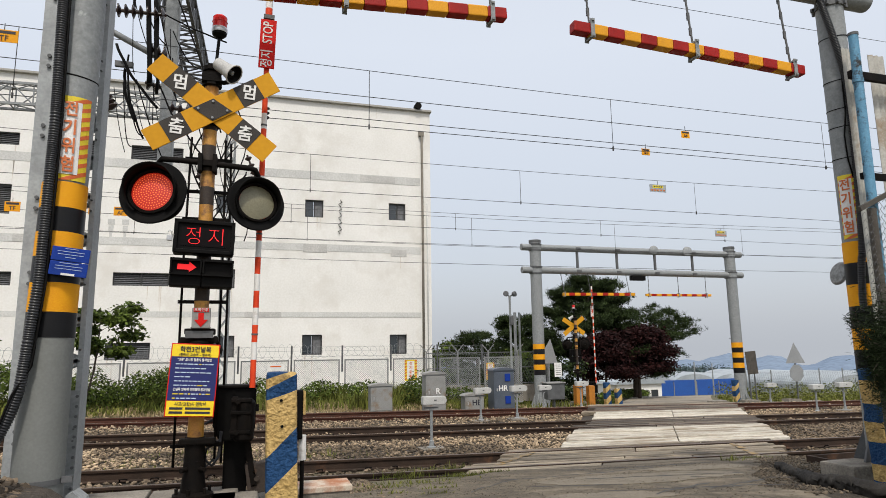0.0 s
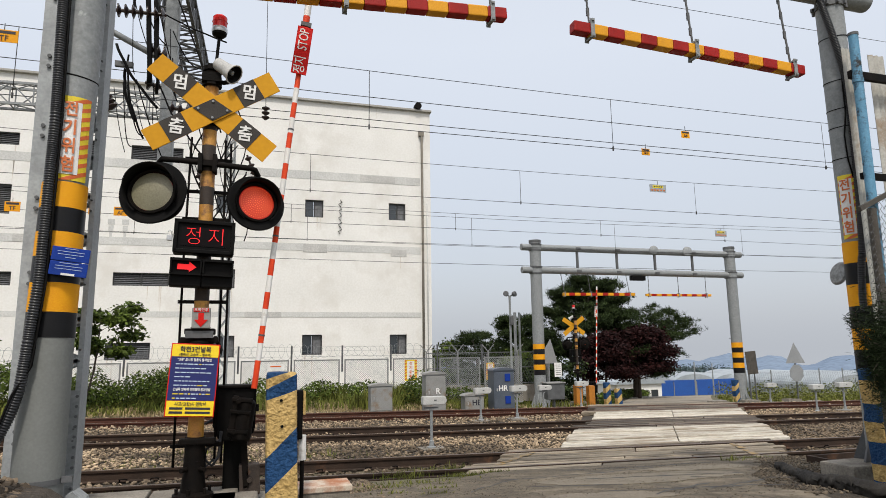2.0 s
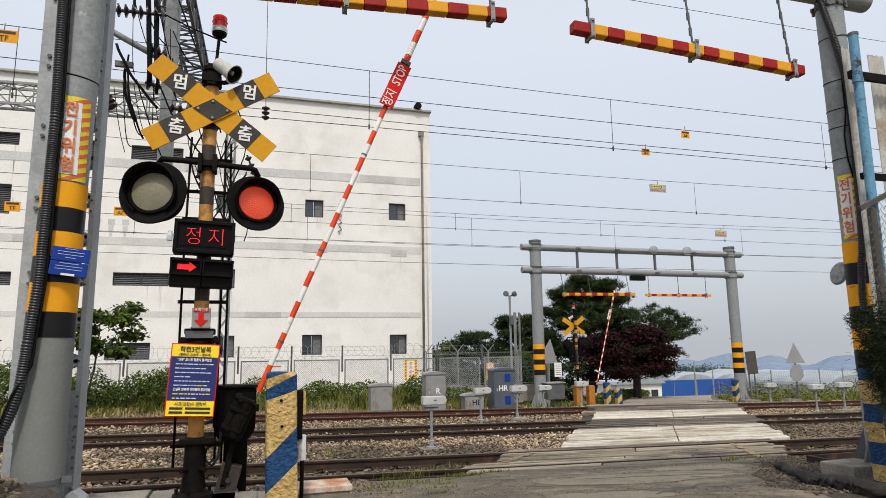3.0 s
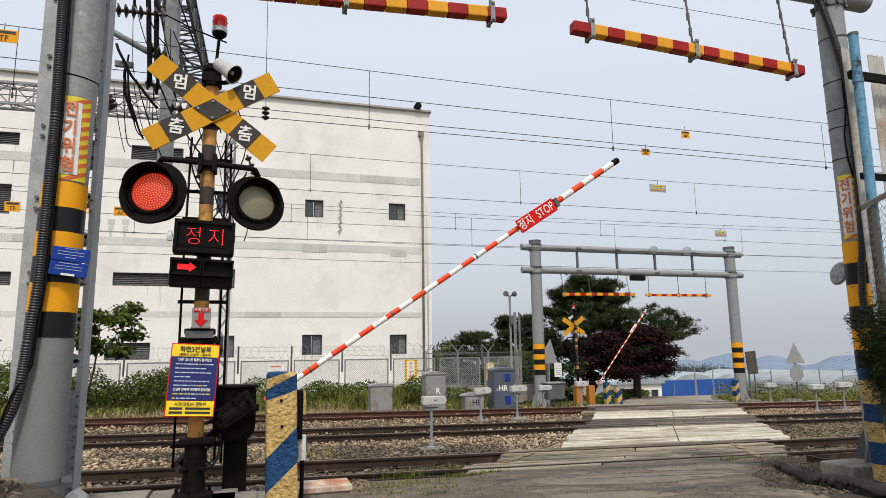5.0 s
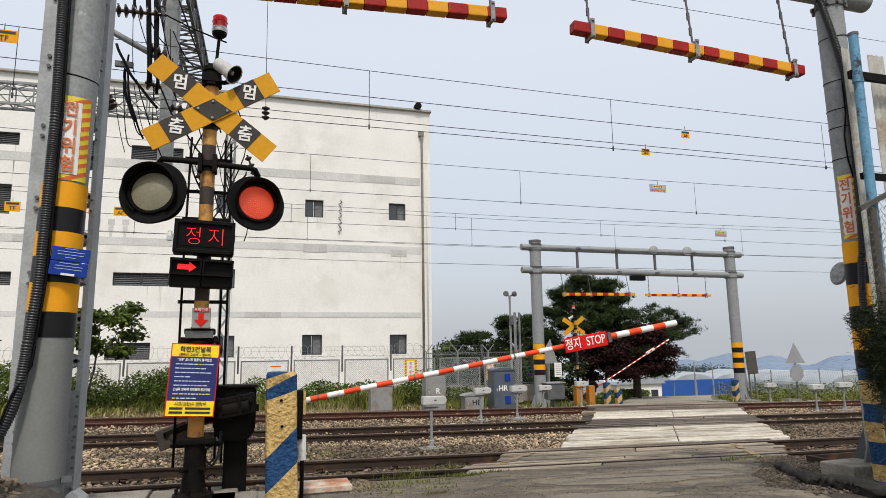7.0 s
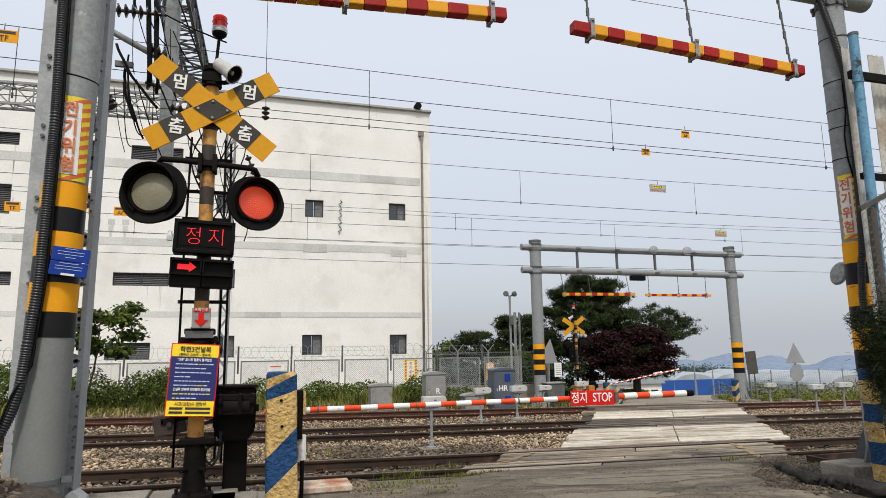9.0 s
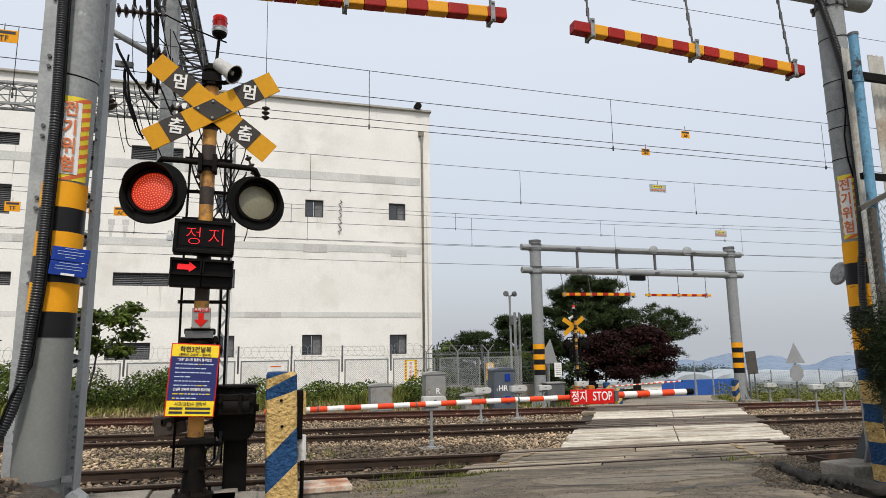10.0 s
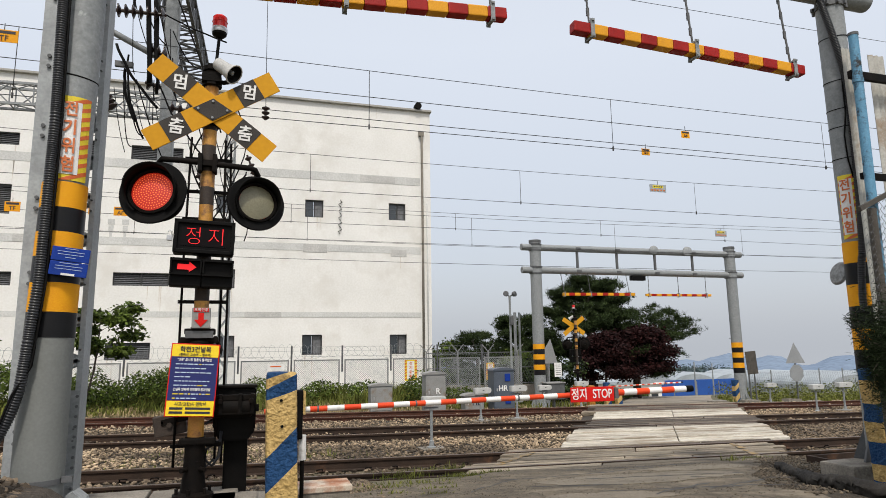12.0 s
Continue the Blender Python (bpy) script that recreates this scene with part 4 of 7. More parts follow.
def collar(t, x, z, r):
    for dz in (-0.13, 0.13):
        bm = bmesh.new()
        lathe(bm, [(r + 0.004, -0.03), (r + 0.02, -0.03), (r + 0.02, 0.03), (r + 0.004, 0.03)], (x, 0, z + dz), 20)
        for k in range(10):
            a = k * math.tau / 10
            box(bm, (x + (r + 0.03) * math.cos(a), (r + 0.03) * math.sin(a), z + dz), (0.03, 0.03, 0.05))
        part("collar", bm, M["galv_dark"], t)


def build_far_portal():
    t = thing("road_portal", pose(0, 25.5, 0), "grey tubular steel road portal beyond the tracks with striped posts", "portal")
    for x, zt, zb in ((12.02, 6.55, -0.85), (22.5, 6.6, -1.1)):
        post = rodpart("post", (x, 0, zb), (x, 0, zt), 0.25, M["galv"], t, 0.25, 24)
        rodpart("cap", (x, 0, zt - 0.06), (x, 0, zt + 0.05), 0.27, M["galv_dark"], t, seg=24)
        for k in range(6):
            z = 1.9 - 0.22 * k if x < 15 else 1.86 - 0.24 * k
            h = 0.22 if x < 15 else 0.24
            rodpart("band", (x, 0, z - h / 2), (x, 0, z + h / 2), 0.255, M["tape_y"] if k % 2 == 0 else M["tape_k"], t, seg=24)
        for z in (5.25, 6.28):
            collar(t, x, z, 0.25)
        bm = bmesh.new()
        for k in range(8):
            a = k * math.tau / 8
            prism(bm, [(0.25, zb + 0.1), (0.5, zb + 0.1), (0.25, zb + 0.75)], -0.015, 0.015, "Y")
            bmesh.ops.rotate(bm, cent=(0, 0, 0), matrix=Matrix.Rotation(math.tau / 8, 3, "Z"), verts=bm.verts)
        bmesh.ops.translate(bm, vec=(x, 0, 0), verts=bm.verts)
        lathe(bm, [(0.55, zb), (0.55, zb + 0.1)], (x, 0, 0), 24)
        part("base_ribs", bm, M["galv"], t)
    portal_beams(t, 11.35, 23.15, (5.26, 6.28), 0.15, (14.1, 16.15, 18.2, 20.3))
    for x, rr in ((17.9, 0.2), (19.75, 0.22)):
        bm = bmesh.new()
        lathe(bm, [(0.02, -0.05), (rr, 0.0), (rr, 0.02), (rr * 0.7, 0.05), (0.02, 0.06)], (x, -0.4, 6.3), 24, Euler((radians(82), 0, radians(-22))).to_matrix())
        part("floodlight", bm, M["galv"], t, "round grey floodlight back")
    boxpart("display_box", (17.1, -0.15, 4.98), (0.75, 0.2, 0.22), M["black"], t, 0.02)
    limit_beam(13.2, 16.85, 4.18, 4.22, 25.3, 13, ((0.02, 0.15), (0.38, 0.12), (0.93, 0.15)), 5.15, 0.13, False)
    limit_beam(17.45, 21.05, 4.2, 4.22, 25.3, 13, ((0.05, 0.0), (0.5, 0.0), (0.93, 0.0)), 5.15, 0.11, False)


def sticker(t, x, y, z0, z1, r, a0, a1, text):
    """A hatched warning sticker wrapped on a round pole, between two angles about it."""
    def patch(name, mat, u0, u1, w0, w1, rr, skew=0.0):
        vs, fs, n = [], [], 8
        for k in range(n + 1):
            u = u0 + (u1 - u0) * k / n
            a = a0 + (a1 - a0) * u
            for w in (w0, w1):
                zz = z0 + (z1 - z0) * w + skew * (k / n - 0.5)
                vs.append((x + rr * math.sin(a), y - rr * math.cos(a), min(max(zz, z0), z1)))
        for k in range(n):
            fs.append((2 * k, 2 * k + 2, 2 * k + 3, 2 * k + 1))
        raw(name, vs, fs, mat, t)
    patch("sticker", M["sticker_y"], 0, 1, 0, 1, r + 0.004)
    n = 9
    for k in range(n):
        patch("hatch", M["sticker_o"], 0, 1, k / n + 0.01, k / n + 0.06, r + 0.006, 0.10)
    patch("sticker_field", M["letter"], 0.08, 0.68, 0.07, 0.93, r + 0.009)
    for i, ch in enumerate(text):
        a = a0 + (a1 - a0) * 0.38
        zz = z0 + (z1 - z0) * (0.83 - 0.22 * i)
        words("character", ch, (z1 - z0) * 0.195, M["red_letter"], t, Matrix.Translation((x + (r + 0.015) * math.sin(a), y - (r + 0.015) * math.cos(a), zz)) @ Euler((0, 0, a)).to_matrix().to_4x4(), 0.85, 0.003)


def corrugated(t, pts, r, mat):
    """A ribbed hose through the points."""
    dense, rad = [], []
    pts = [Vector(q) for q in pts]
    for i in range(len(pts) - 1):
        p0, p1, p2, p3 = pts[max(i - 1, 0)], pts[i], pts[i + 1], pts[min(i + 2, len(pts) - 1)]
        n = max(4, int((p2 - p1).length / 0.0048))
        for k in range(n):
            u = k / n
            dense.append(0.5 * ((2 * p1) + (p2 - p0) * u + (2 * p0 - 5 * p1 + 4 * p2 - p3) * u * u + (3 * p1 - p0 - 3 * p2 + p3) * u ** 3))
    rad = [r * (1.0 if (k // 2) % 2 else 0.84) for k in range(len(dense))]
    bm = bmesh.new()
    chain(bm, dense, rad, 10)
    return part("corrugated_hose", bm, mat, t, "black corrugated cable hose")


def build_near_portal():
    t = thing("road_portal", pose(0, 5.5, 0), "grey galvanised tubular road portal with striped reflective posts", "portal")
    # slightly leaning tapered upright with a painted foot
    x = -1.45
    line = ((0.35, -1.468, 0.175), (1.87, -1.468, 0.168), (2.9, -1.45, 0.157), (4.4, -1.412, 0.150), (7.4, -1.40, 0.145))

    def shaft(name, z0, z1, mat, proud=0.0, label=""):
        zs = [z0] + [q[0] for q in line if z0 < q[0] < z1] + [z1]
        xs, rs = (np.interp(zs, [q[0] for q in line], [q[c] for q in line]) for c in (1, 2))
        bm = bmesh.new()
        chain(bm, [(u, 0, z) for u, z in zip(xs.tolist(), zs)], [r + proud for r in rs.tolist()], 32)
        for f in bm.faces:
            if len(f.verts) > 4:
                for e in f.edges:
                    e.smooth = False
        return part(name, bm, M[mat], t, label)
    shaft("post_foot", 0.35, 1.875, "pole_paint", 0.0, "painted grey-green post foot")
    shaft("post", 1.875, 7.4, "galv")
    for k, z in enumerate((2.96, 2.765, 2.575, 2.38, 2.17, 1.965)):
        h = (0.2, 0.19, 0.19, 0.2, 0.22, 0.19)[k]
        shaft("band", z - h / 2, z + h / 2, "tape_y" if k % 2 == 0 else "tape_k", 0.004)
    sticker(t, x + 0.014, 0, 3.07, 3.75, 0.156, -0.38, 1.12, "전기위험")
    bm = bmesh.new()
    lathe(bm, [(0.156, -0.006), (0.160, 0.0), (0.156, 0.006)], (x + 0.025, 0, 3.95), 28, Euler((0.12, 0.15, 0)).to_matrix())
    part("tie_wire", bm, M["black"], t)
    bm = bmesh.new()
    lathe(bm, [(0.174, -0.02), (0.179, -0.02), (0.179, 0.02), (0.174, 0.02)], (x - 0.018, 0, 0.83), 28)
    box(bm, (x + 0.19, -0.06, 0.84), (0.07, 0.02, 0.045))
    part("strap", bm, M["galv_dark"], t)
    hose = [(-1.50, -0.2, 7.0), (-1.51, -0.2, 5.2), (-1.515, -0.2, 4.5), (-1.50, -0.2, 3.59), (-1.503, -0.2, 3.13), (-1.506, -0.205, 2.70), (-1.512, -0.21, 2.27), (-1.542, -0.215, 1.86), (-1.556, -0.22, 1.66), (-1.58, -0.22, 1.46), (-1.64, -0.22, 1.26), (-1.74, -0.22, 1.08), (-2.0, -0.24, 0.8)]
    corrugated(t, hose, 0.041, M["rubber"])
    bm = bmesh.new()
    chain(bm, [(a + (0.046 if c > 1.5 else -0.02), b - (0.0 if c > 1.5 else 0.05), c) for a, b, c in hose[1:]], 0.010, 6)
    part("cable", bm, M["black"], t)
    # blue plate tied to the bands
    pl = new("blue_plate")
    pl.parent = t
    pl.matrix_basis = pose(x + 0.125, -0.19, 2.43, 0, 5, 14)
    boxpart("plate", (0, 0, 0), (0.25, 0.012, 0.105), M["plate_blue"], pl, 0.004, None).location.z = 0.054
    boxpart("plate", (0, 0, -0.056), (0.25, 0.012, 0.105), M["plate_blue"], pl, 0.004)
    for k, w in enumerate((0.10, 0.21, 0.20, 0.08, 0, 0.15, 0.21, 0.21)):
        if w:
            boxpart("text_bar", (0, -0.008, 0.095 - 0.022 * k), (w * 0.85, 0.002, 0.0035), M["text_blue"], pl)
    boxpart("mark", (0, -0.008, -0.098), (0.09, 0.002, 0.016), M["letter"], pl)
    # second upright across the road
    x = 6.66
    rodpart("post", (x, 0, 0.45), (x, 0, 7.4), 0.15, M["galv"], t, seg=28)
    for k in range(6):
        rodpart("band", (x, 0, 2.9 - 0.245 * (k + 1)), (x, 0, 2.9 - 0.245 * k), 0.156, M["tape_y"] if k % 2 == 0 else M["tape_k"], t, seg=28)
    sticker(t, x, 0, 2.93, 3.68, 0.153, -1.75, -0.35, "전기위험")
    for z in (4.85, 4.5, 4.28, 5.4, 3.9):
        bm = bmesh.new()
        lathe(bm, [(0.151, -0.005), (0.156, -0.005), (0.156, 0.005), (0.151, 0.005)], (x, 0, z), 28, Euler((0.05, -0.12, 0)).to_matrix())
        part("tie_wire", bm, M["black"], t)
    corrugated(t, [(a + 0.03, b, c) for a, b, c in ((6.429, -0.039, 5.934), (6.466, -0.12, 5.466), (6.52, -0.167, 5.02), (6.551, -0.183, 4.67), (6.551, -0.183, 4.258), (6.538, -0.177, 3.719), (6.526, -0.171, 3.248), (6.503, -0.156, 2.799), (6.483, -0.139, 2.61), (6.466, -0.12, 2.238), (6.47, -0.125, 2.095))], 0.042, M["rubber"])
    bm = bmesh.new()
    chain(bm, [(6.535, -0.147, 5.073), (6.547, -0.154, 4.928), (6.541, -0.15, 4.405), (6.508, -0.128, 4.133), (6.513, -0.132, 3.857), (6.541, -0.15, 3.618)], 0.009, 8)
    part("loose_cable", bm, M["black"], t)
    collar(t, x, 5.95, 0.15)
    portal_beams(t, -2.2, 7.25, (5.98, 7.1), 0.12, (0.8, 2.6, 4.4))
    bm = bmesh.new()
    lathe(bm, [(0.02, -0.03), (0.135, 0.0), (0.142, 0.012), (0.12, 0.035), (0.02, 0.045)], (x - 0.01, 0.26, 2.57), 28, Euler((radians(76), 0, radians(-98))).to_matrix())
    rod(bm, (x - 0.02, 0.26, 2.57), (x, 0.1, 2.5), 0.015)
    part("convex_mirror", bm, M["mirror_back"], t, "small round mirror seen from the back")
    limit_beam(-1.15, 2.36, 4.90, 5.08, 5.5, 17, ((0.1, 0.05), (0.54, 0.05), (0.955, 0.03)), 5.9, 0.115)
    limit_beam(3.11, 6.12, 5.06, 4.925, 5.5, 15, ((0.07, 0.05), (0.5, 0.08), (0.95, 0.1)), 5.9, 0.115)


def lattice_mast(name, x, y, zb, zt, half, depth, label, mat, flange=(0.07, 0.07), step=0.42):
    """Catenary mast of two bolted channels joined by zigzag lacing."""
    t = thing(name, pose(x, y, zb), label, "mast")
    h = zt - zb
    for s in (-1, 1):
        bm = bmesh.new()
        o, f, e, d = half + 0.006, flange[s > 0], 0.011, depth / 2
        prism(bm, [(s * u, v) for u, v in ((o, -d), (o, d), (o - f, d), (o - f, d - e), (o - e, d - e), (o - e, e - d), (o - f, e - d), (o - f, -d))], 0, h, "Z")
        part("channel", bm, mat, t)
        bm = bmesh.new()
        z = 0.15
        while z < h:
            for dz in (0, 0.09):
                for q in (-1, 1):
                    rod(bm, (s * (half - 0.55 * flange[s > 0]), q * (depth / 2 - 0.002), z + dz), (s * (half - 0.55 * flange[s > 0]), q * (depth / 2 + 0.02), z + dz), 0.016 if flange[s > 0] > 0.05 else 0.008, seg=8)
            z += 0.62
        tagged(part("bolts", bm, M["galv_dark"], t), kind="stuff")
    z, s, k = 0.2, 1, 0
    while z < h - 0.5:
        for q in (-1, 1):
            bm = bmesh.new()
            a, b = Vector((-s * (half - 0.02), q * (depth / 2 - 0.024), z)), Vector((s * (half - 0.02), q * (depth / 2 - 0.024), z + step))
            d = b - a
            box(bm, (a + b) / 2, (0.012, 0.01, d.length), d.to_track_quat("Z", "Y").to_matrix())
            box(bm, (a + b) / 2 + Vector((0, q * 0.010, 0)), (0.008, 0.05, d.length), d.to_track_quat("Z", "Y").to_matrix())
            part("lacing", bm, mat, t)
        z, s, k = z + step, -s, k + 1
    return t


def truss_beam(name, a, b, w, h, n, label, mat, wire=True):
    """A box truss from a to b with verticals and diagonals on all sides."""
    a, b = Vector(a), Vector(b)
    d = (b - a).normalized()
    side = d.cross(Vector((0, 0, 1))).normalized() * (w / 2)
    up = Vector((0, 0, h / 2))
    t = thing(name, Matrix.Translation((a + b) / 2), label, "truss")
    o = (a + b) / 2
    corners = [side + up, side - up, -side - up, -side + up]
    for c in corners:
        bm = bmesh.new()
        dd = b - a
        box(bm, c, (0.07, 0.07, dd.length), dd.to_track_quat("Z", "Y").to_matrix())
        part("chord", bm, mat, t)
    for k in range(n):
        p, q = a.lerp(b, k / n) - o, a.lerp(b, (k + 1) / n) - o
        bm = bmesh.new()
        for i in range(4):
            c0, c1 = corners[i], corners[(i + 1) % 4]
            if k % 2:
                c0, c1 = c1, c0
            rod(bm, p + c0, q + c1, 0.022, seg=5)
            rod(bm, p + c0, p + c1, 0.022, seg=5)
        part("bracing", bm, mat, t)
    return t


def insulator_string(t, a, b, n, r):
    bm = bmesh.new()
    a, b = Vector(a), Vector(b)
    rot = (b - a).to_track_quat("Z", "Y").to_matrix()
    rod(bm, a, b, r * 0.28, seg=8)
    for k in range(n):
        lathe(bm, [(r * 0.3, -0.03), (r, -0.012), (r, 0.0), (r * 0.35, 0.03)], a.lerp(b, (k + 0.5) / n), 14, rot)
    return part("insulator", bm, M["insulator"], t)


def build_catenary():
    lattice_mast("catenary_mast", -1.545, 5.91, 0.3, 9.5, 0.245, 0.22, "grey bolted lattice catenary mast beside the portal post", M["galv_light"], (0.12, 0.04), 0.17)
    mast = bpy.data.objects["catenary_mast"]
    boxpart("base_plate", (0.16, -0.118, 0.58), (0.18, 0.012, 1.16), M["galv"], mast)
    for k in range(14):
        rodpart("bolt", (0.235, -0.115, 0.1 + 0.078 * k), (0.235, -0.14, 0.1 + 0.078 * k), 0.012, M["galv_dark"], mast, seg=8)
    dp = lattice_mast("drop_post", -1.64, 12.3, 5.0, 9.1, 0.12, 0.2, "grey steel drop post hanging below the catenary beam", M["galv"])
    boxpart("front_plate", (0, -0.115, 2.05), (0.2, 0.012, 4.1), M["galv"], dp)
    lattice_mast("catenary_mast", -0.85, 21.2, -0.2, 9.9, 0.16, 0.3, "slim grey lattice mast in front of the white building", M["galv"])
    truss_beam("catenary_beam", (-2.0, 5.0, 9.35), (-1.62, 21.2, 9.35), 0.62, 0.6, 34, "dark steel lattice beam spanning the tracks", M["galv_dark"])
    truss_beam("catenary_beam", (-16, 21.2, 9.45), (-0.9, 21.2, 9.72), 0.5, 0.66, 24, "grey lattice beam along the far track", M["galv"])
    # cantilever arms with insulators
    t = thing("feeder_cables", pose(0, 9.5, 0), "black feeder cables, hinged tubes and brown insulators below the beam", "cable")
    insulator_string(t, (-2.05, 0.0, 6.70), (-1.36, 0, 6.72), 7, 0.1)
    insulator_string(t, (-1.58, 0.1, 6.17), (-1.33, 0.1, 6.14), 3, 0.11)
    insulator_string(t, (-1.62, 0.2, 5.72), (-1.40, 0.2, 5.66), 2, 0.1)
    insulator_string(t, (-1.30, 0.3, 5.4), (-0.98, 0.3, 5.37), 3, 0.1)
    insulator_string(t, (-2.1, 0.0, 5.36), (-2.0, 0.0, 5.18), 3, 0.1)
    rodpart("tube", (-2.15, 0, 6.4), (-1.45, 0.1, 6.08), 0.045, M["galv"], t)
    rodpart("beam_hanger", (-1.85, 0, 9.1), (-1.8, 0, 6.65), 0.02, M["black"], t)
    for a, b, r, bow in (((-1.85, 0, 8.2), (-1.54, 0, 5.62), 0.036, 0.07), ((-1.7, 0.1, 8.2), (-1.46, 0, 5.75), 0.03, 0.05), ((-1.78, 0.05, 8.2), (-1.44, 0.05, 5.5), 0.022, 0.10), ((-2.0, 0, 6.18), (-1.42, 0.1, 5.3), 0.02, -0.07), ((-1.9, 0.2, 5.9), (-1.72, 0.2, 5.1), 0.022, -0.06), ((-1.86, 0.15, 6.1), (-1.60, 0.2, 4.85), 0.014, -0.09), ((-1.5, 0.1, 5.9), (-0.75, 0.1, 4.6), 0.012, -0.1), ((-1.36, 0.0, 6.72), (-0.5, 0.0, 6.4), 0.012, -0.06)):
        a, b = Vector(a), Vector(b)
        bm = bmesh.new()
        chain(bm, [a.lerp(b, k / 12) + Vector((bow * math.sin(math.pi * k / 12) + 0.1 * bow * math.sin(k * 1.3), 0, 0)) for k in range(13)], r, 8)
        part("feeder_cable", bm, M["black"], t)
    boxpart("clamp", (-1.9, 0.1, 5.92), (0.24, 0.06, 0.08), M["galv_dark"], t)
    bm = bmesh.new()
    chain(bm, [(0.07, 0.2, 9.0), (0.08, 0.2, 7.0), (0.10, 0.2, 5.5)], 0.006, 4)
    part("dropper", bm, M["wire"], t)
    insulator_string(t, (0.1, 0.2, 5.52), (0.1, 0.2, 5.30), 3, 0.06)
    rng = random.Random(31)
    for k in range(14):
        bm = bmesh.new()
        x0 = rng.uniform(-2.0, -1.2)
        z0 = rng.uniform(5.3, 7.2)
        dx, dz = rng.uniform(0.0, 0.5), rng.uniform(0.4, 1.2)
        sag = rng.uniform(0.05, 0.35)
        chain(bm, [(x0 + dx * u, 0.1 * k * 0.1, z0 - dz * u - sag * math.sin(math.pi * u)) for u in [i / 9 for i in range(10)]], rng.uniform(0.005, 0.010), 5)
        part("loop", bm, M["black"], t)
    # cluttered cables down the front of the far mast, seen past the signal
    t = thing("riser_cables", pose(-0.5, 9.0, 0), "tangle of thin black riser cables and small insulators", "cable")
    for k in range(13):
        bm = bmesh.new()
        x0 = rng.uniform(-0.35, 0.42)
        z1 = rng.uniform(3.9, 5.3)
        z0 = rng.uniform(3.1, 4.0)
        chain(bm, [(x0 + 0.12 * math.sin(u * 5 + k), 0, z0 + (z1 - z0) * u) for u in [i / 10 for i in range(11)]], rng.uniform(0.005, 0.012), 5)
        part("riser", bm, M["black"], t)
    bm = bmesh.new()
    chain(bm, [(-1.4, 0, 9.1), (-0.9, 0, 7.4), (-0.3, 0, 5.8), (0.0, 0, 4.8)], 0.012, 6)
    part("lead", bm, M["black"], t)
    for k in range(4):
        x0, z0 = (-0.28, 0.33, 0.36, -0.3)[k], (4.2, 3.75, 4.5, 3.55)[k]
        insulator_string(t, (x0, 0, z0), (x0 + 0.12, 0, z0 - 0.3), 3, 0.05)


def wire_run(t, y, z, x0, x1, r, sag=0.0, period=50.0, phase=6.0):
    bm = bmesh.new()
    pts = []
    n = 60
    for k in range(n + 1):
        x = x0 + (x1 - x0) * k / n
        pts.append((x, y, z - sag * 0.5 * (1 + math.cos((x - phase) * math.tau / period))))
    chain(bm, pts, r, 4)
    part("wire", bm, M["wire"], t)


def build_wires():
    t = thing("overhead_line", pose(0, 0, 0), "thin dark overhead contact and messenger wires with droppers", "overhead wire")
    for y, zc, zm, xs in ((10.0, 5.45, 6.42, (-3.4, 1.77, 6.4, 11.5, 16.5, 22)), (14.3, 5.41, 6.24, (-4.2, 1.18, 6.4, 11.65, 17, 23)), (18.5, 5.53, 6.02, (-3.5, 1.0, 6.03, 11.17, 16.2, 22)), (18.9, 5.1, 5.99, (-3.2, 1.5, 6.7, 11.95, 17.3, 23))):
        wire_run(t, y, zc, -60, 90, 0.0065)
        wire_run(t, y, zm + 0.28, -60, 90, 0.006, 0.28, 56, 7)
        for x in xs:
            zt = zm + 0.28 - 0.14 * (1 + math.cos((x - 7) * math.tau / 56))
            rodpart("dropper", (x, y, zc), (x, y, zt), 0.006, M["wire"], t, seg=4)
            boxpart("clip", (x, y, zc), (0.02, 0.03, 0.08), M["wire"], t)
    for y, z, r in ((10.05, 6.14, 0.0065), (10.1, 5.76, 0.0065), (20, 4.8, 0.007), (9.9, 8.66, 0.006), (20, 5.42, 0.006)):
        wire_run(t, y, z, -60, 90, r, 0.16, 60, 8)
    tags = (((-3.57, 9.98, 6.33), 0.36, 0.19, "TF"), ((8.06, 10.03, 5.88), 0.19, 0.14, "AF"), ((7.16, 10.08, 5.47), 0.18, 0.13, "AF"), ((10.45, 14.28, 6.03), 0.52, 0.21, ""), ((16.03, 18.48, 5.78), 0.5, 0.23, ""),
            ((-6.03, 18.48, 5.6), 0.36, 0.26, "TF"), ((-4.12, 18.48, 5.6), 0.3, 0.24, "AF"), ((-3.49, 18.48, 5.6), 0.34, 0.24, "AF"))
    for c, w, h, txt in tags:
        g = thing("line_tag", Matrix.Translation(c), "small yellow warning plate hanging on an overhead wire", "sign", "line tags")
        boxpart("plate", (0, 0, 0), (w, 0.008, h), M["tape_y"] if txt else M["film_white"], g, 0.003)
        if txt:
            words("letters", txt, h * 0.6, M["text_dark"], g, Matrix.Translation((0, -0.008, -h * 0.2)))
            boxpart("text_bar", (0, -0.006, h * 0.3), (w * 0.8, 0.003, h * 0.22), M["text_dark"], g)
        else:
            boxpart("text_field", (0, -0.006, h * 0.2), (w * 0.62, 0.003, h * 0.34), M["sticker_y"], g)
            for k in range(5):
                boxpart("text_bar", (w * (-0.36 + 0.18 * k), -0.006, -h * 0.25), (w * 0.11, 0.003, h * 0.2), M["red_letter"], g)
                boxpart("text_bar", (w * (-0.22 + 0.11 * k), -0.009, h * 0.2), (w * 0.06, 0.003, h * 0.16), M["text_dark"], g)
        rodpart("hook", (0, 0, h / 2), (0, 0, h / 2 + 0.1), 0.006, M["wire"], g, seg=5)


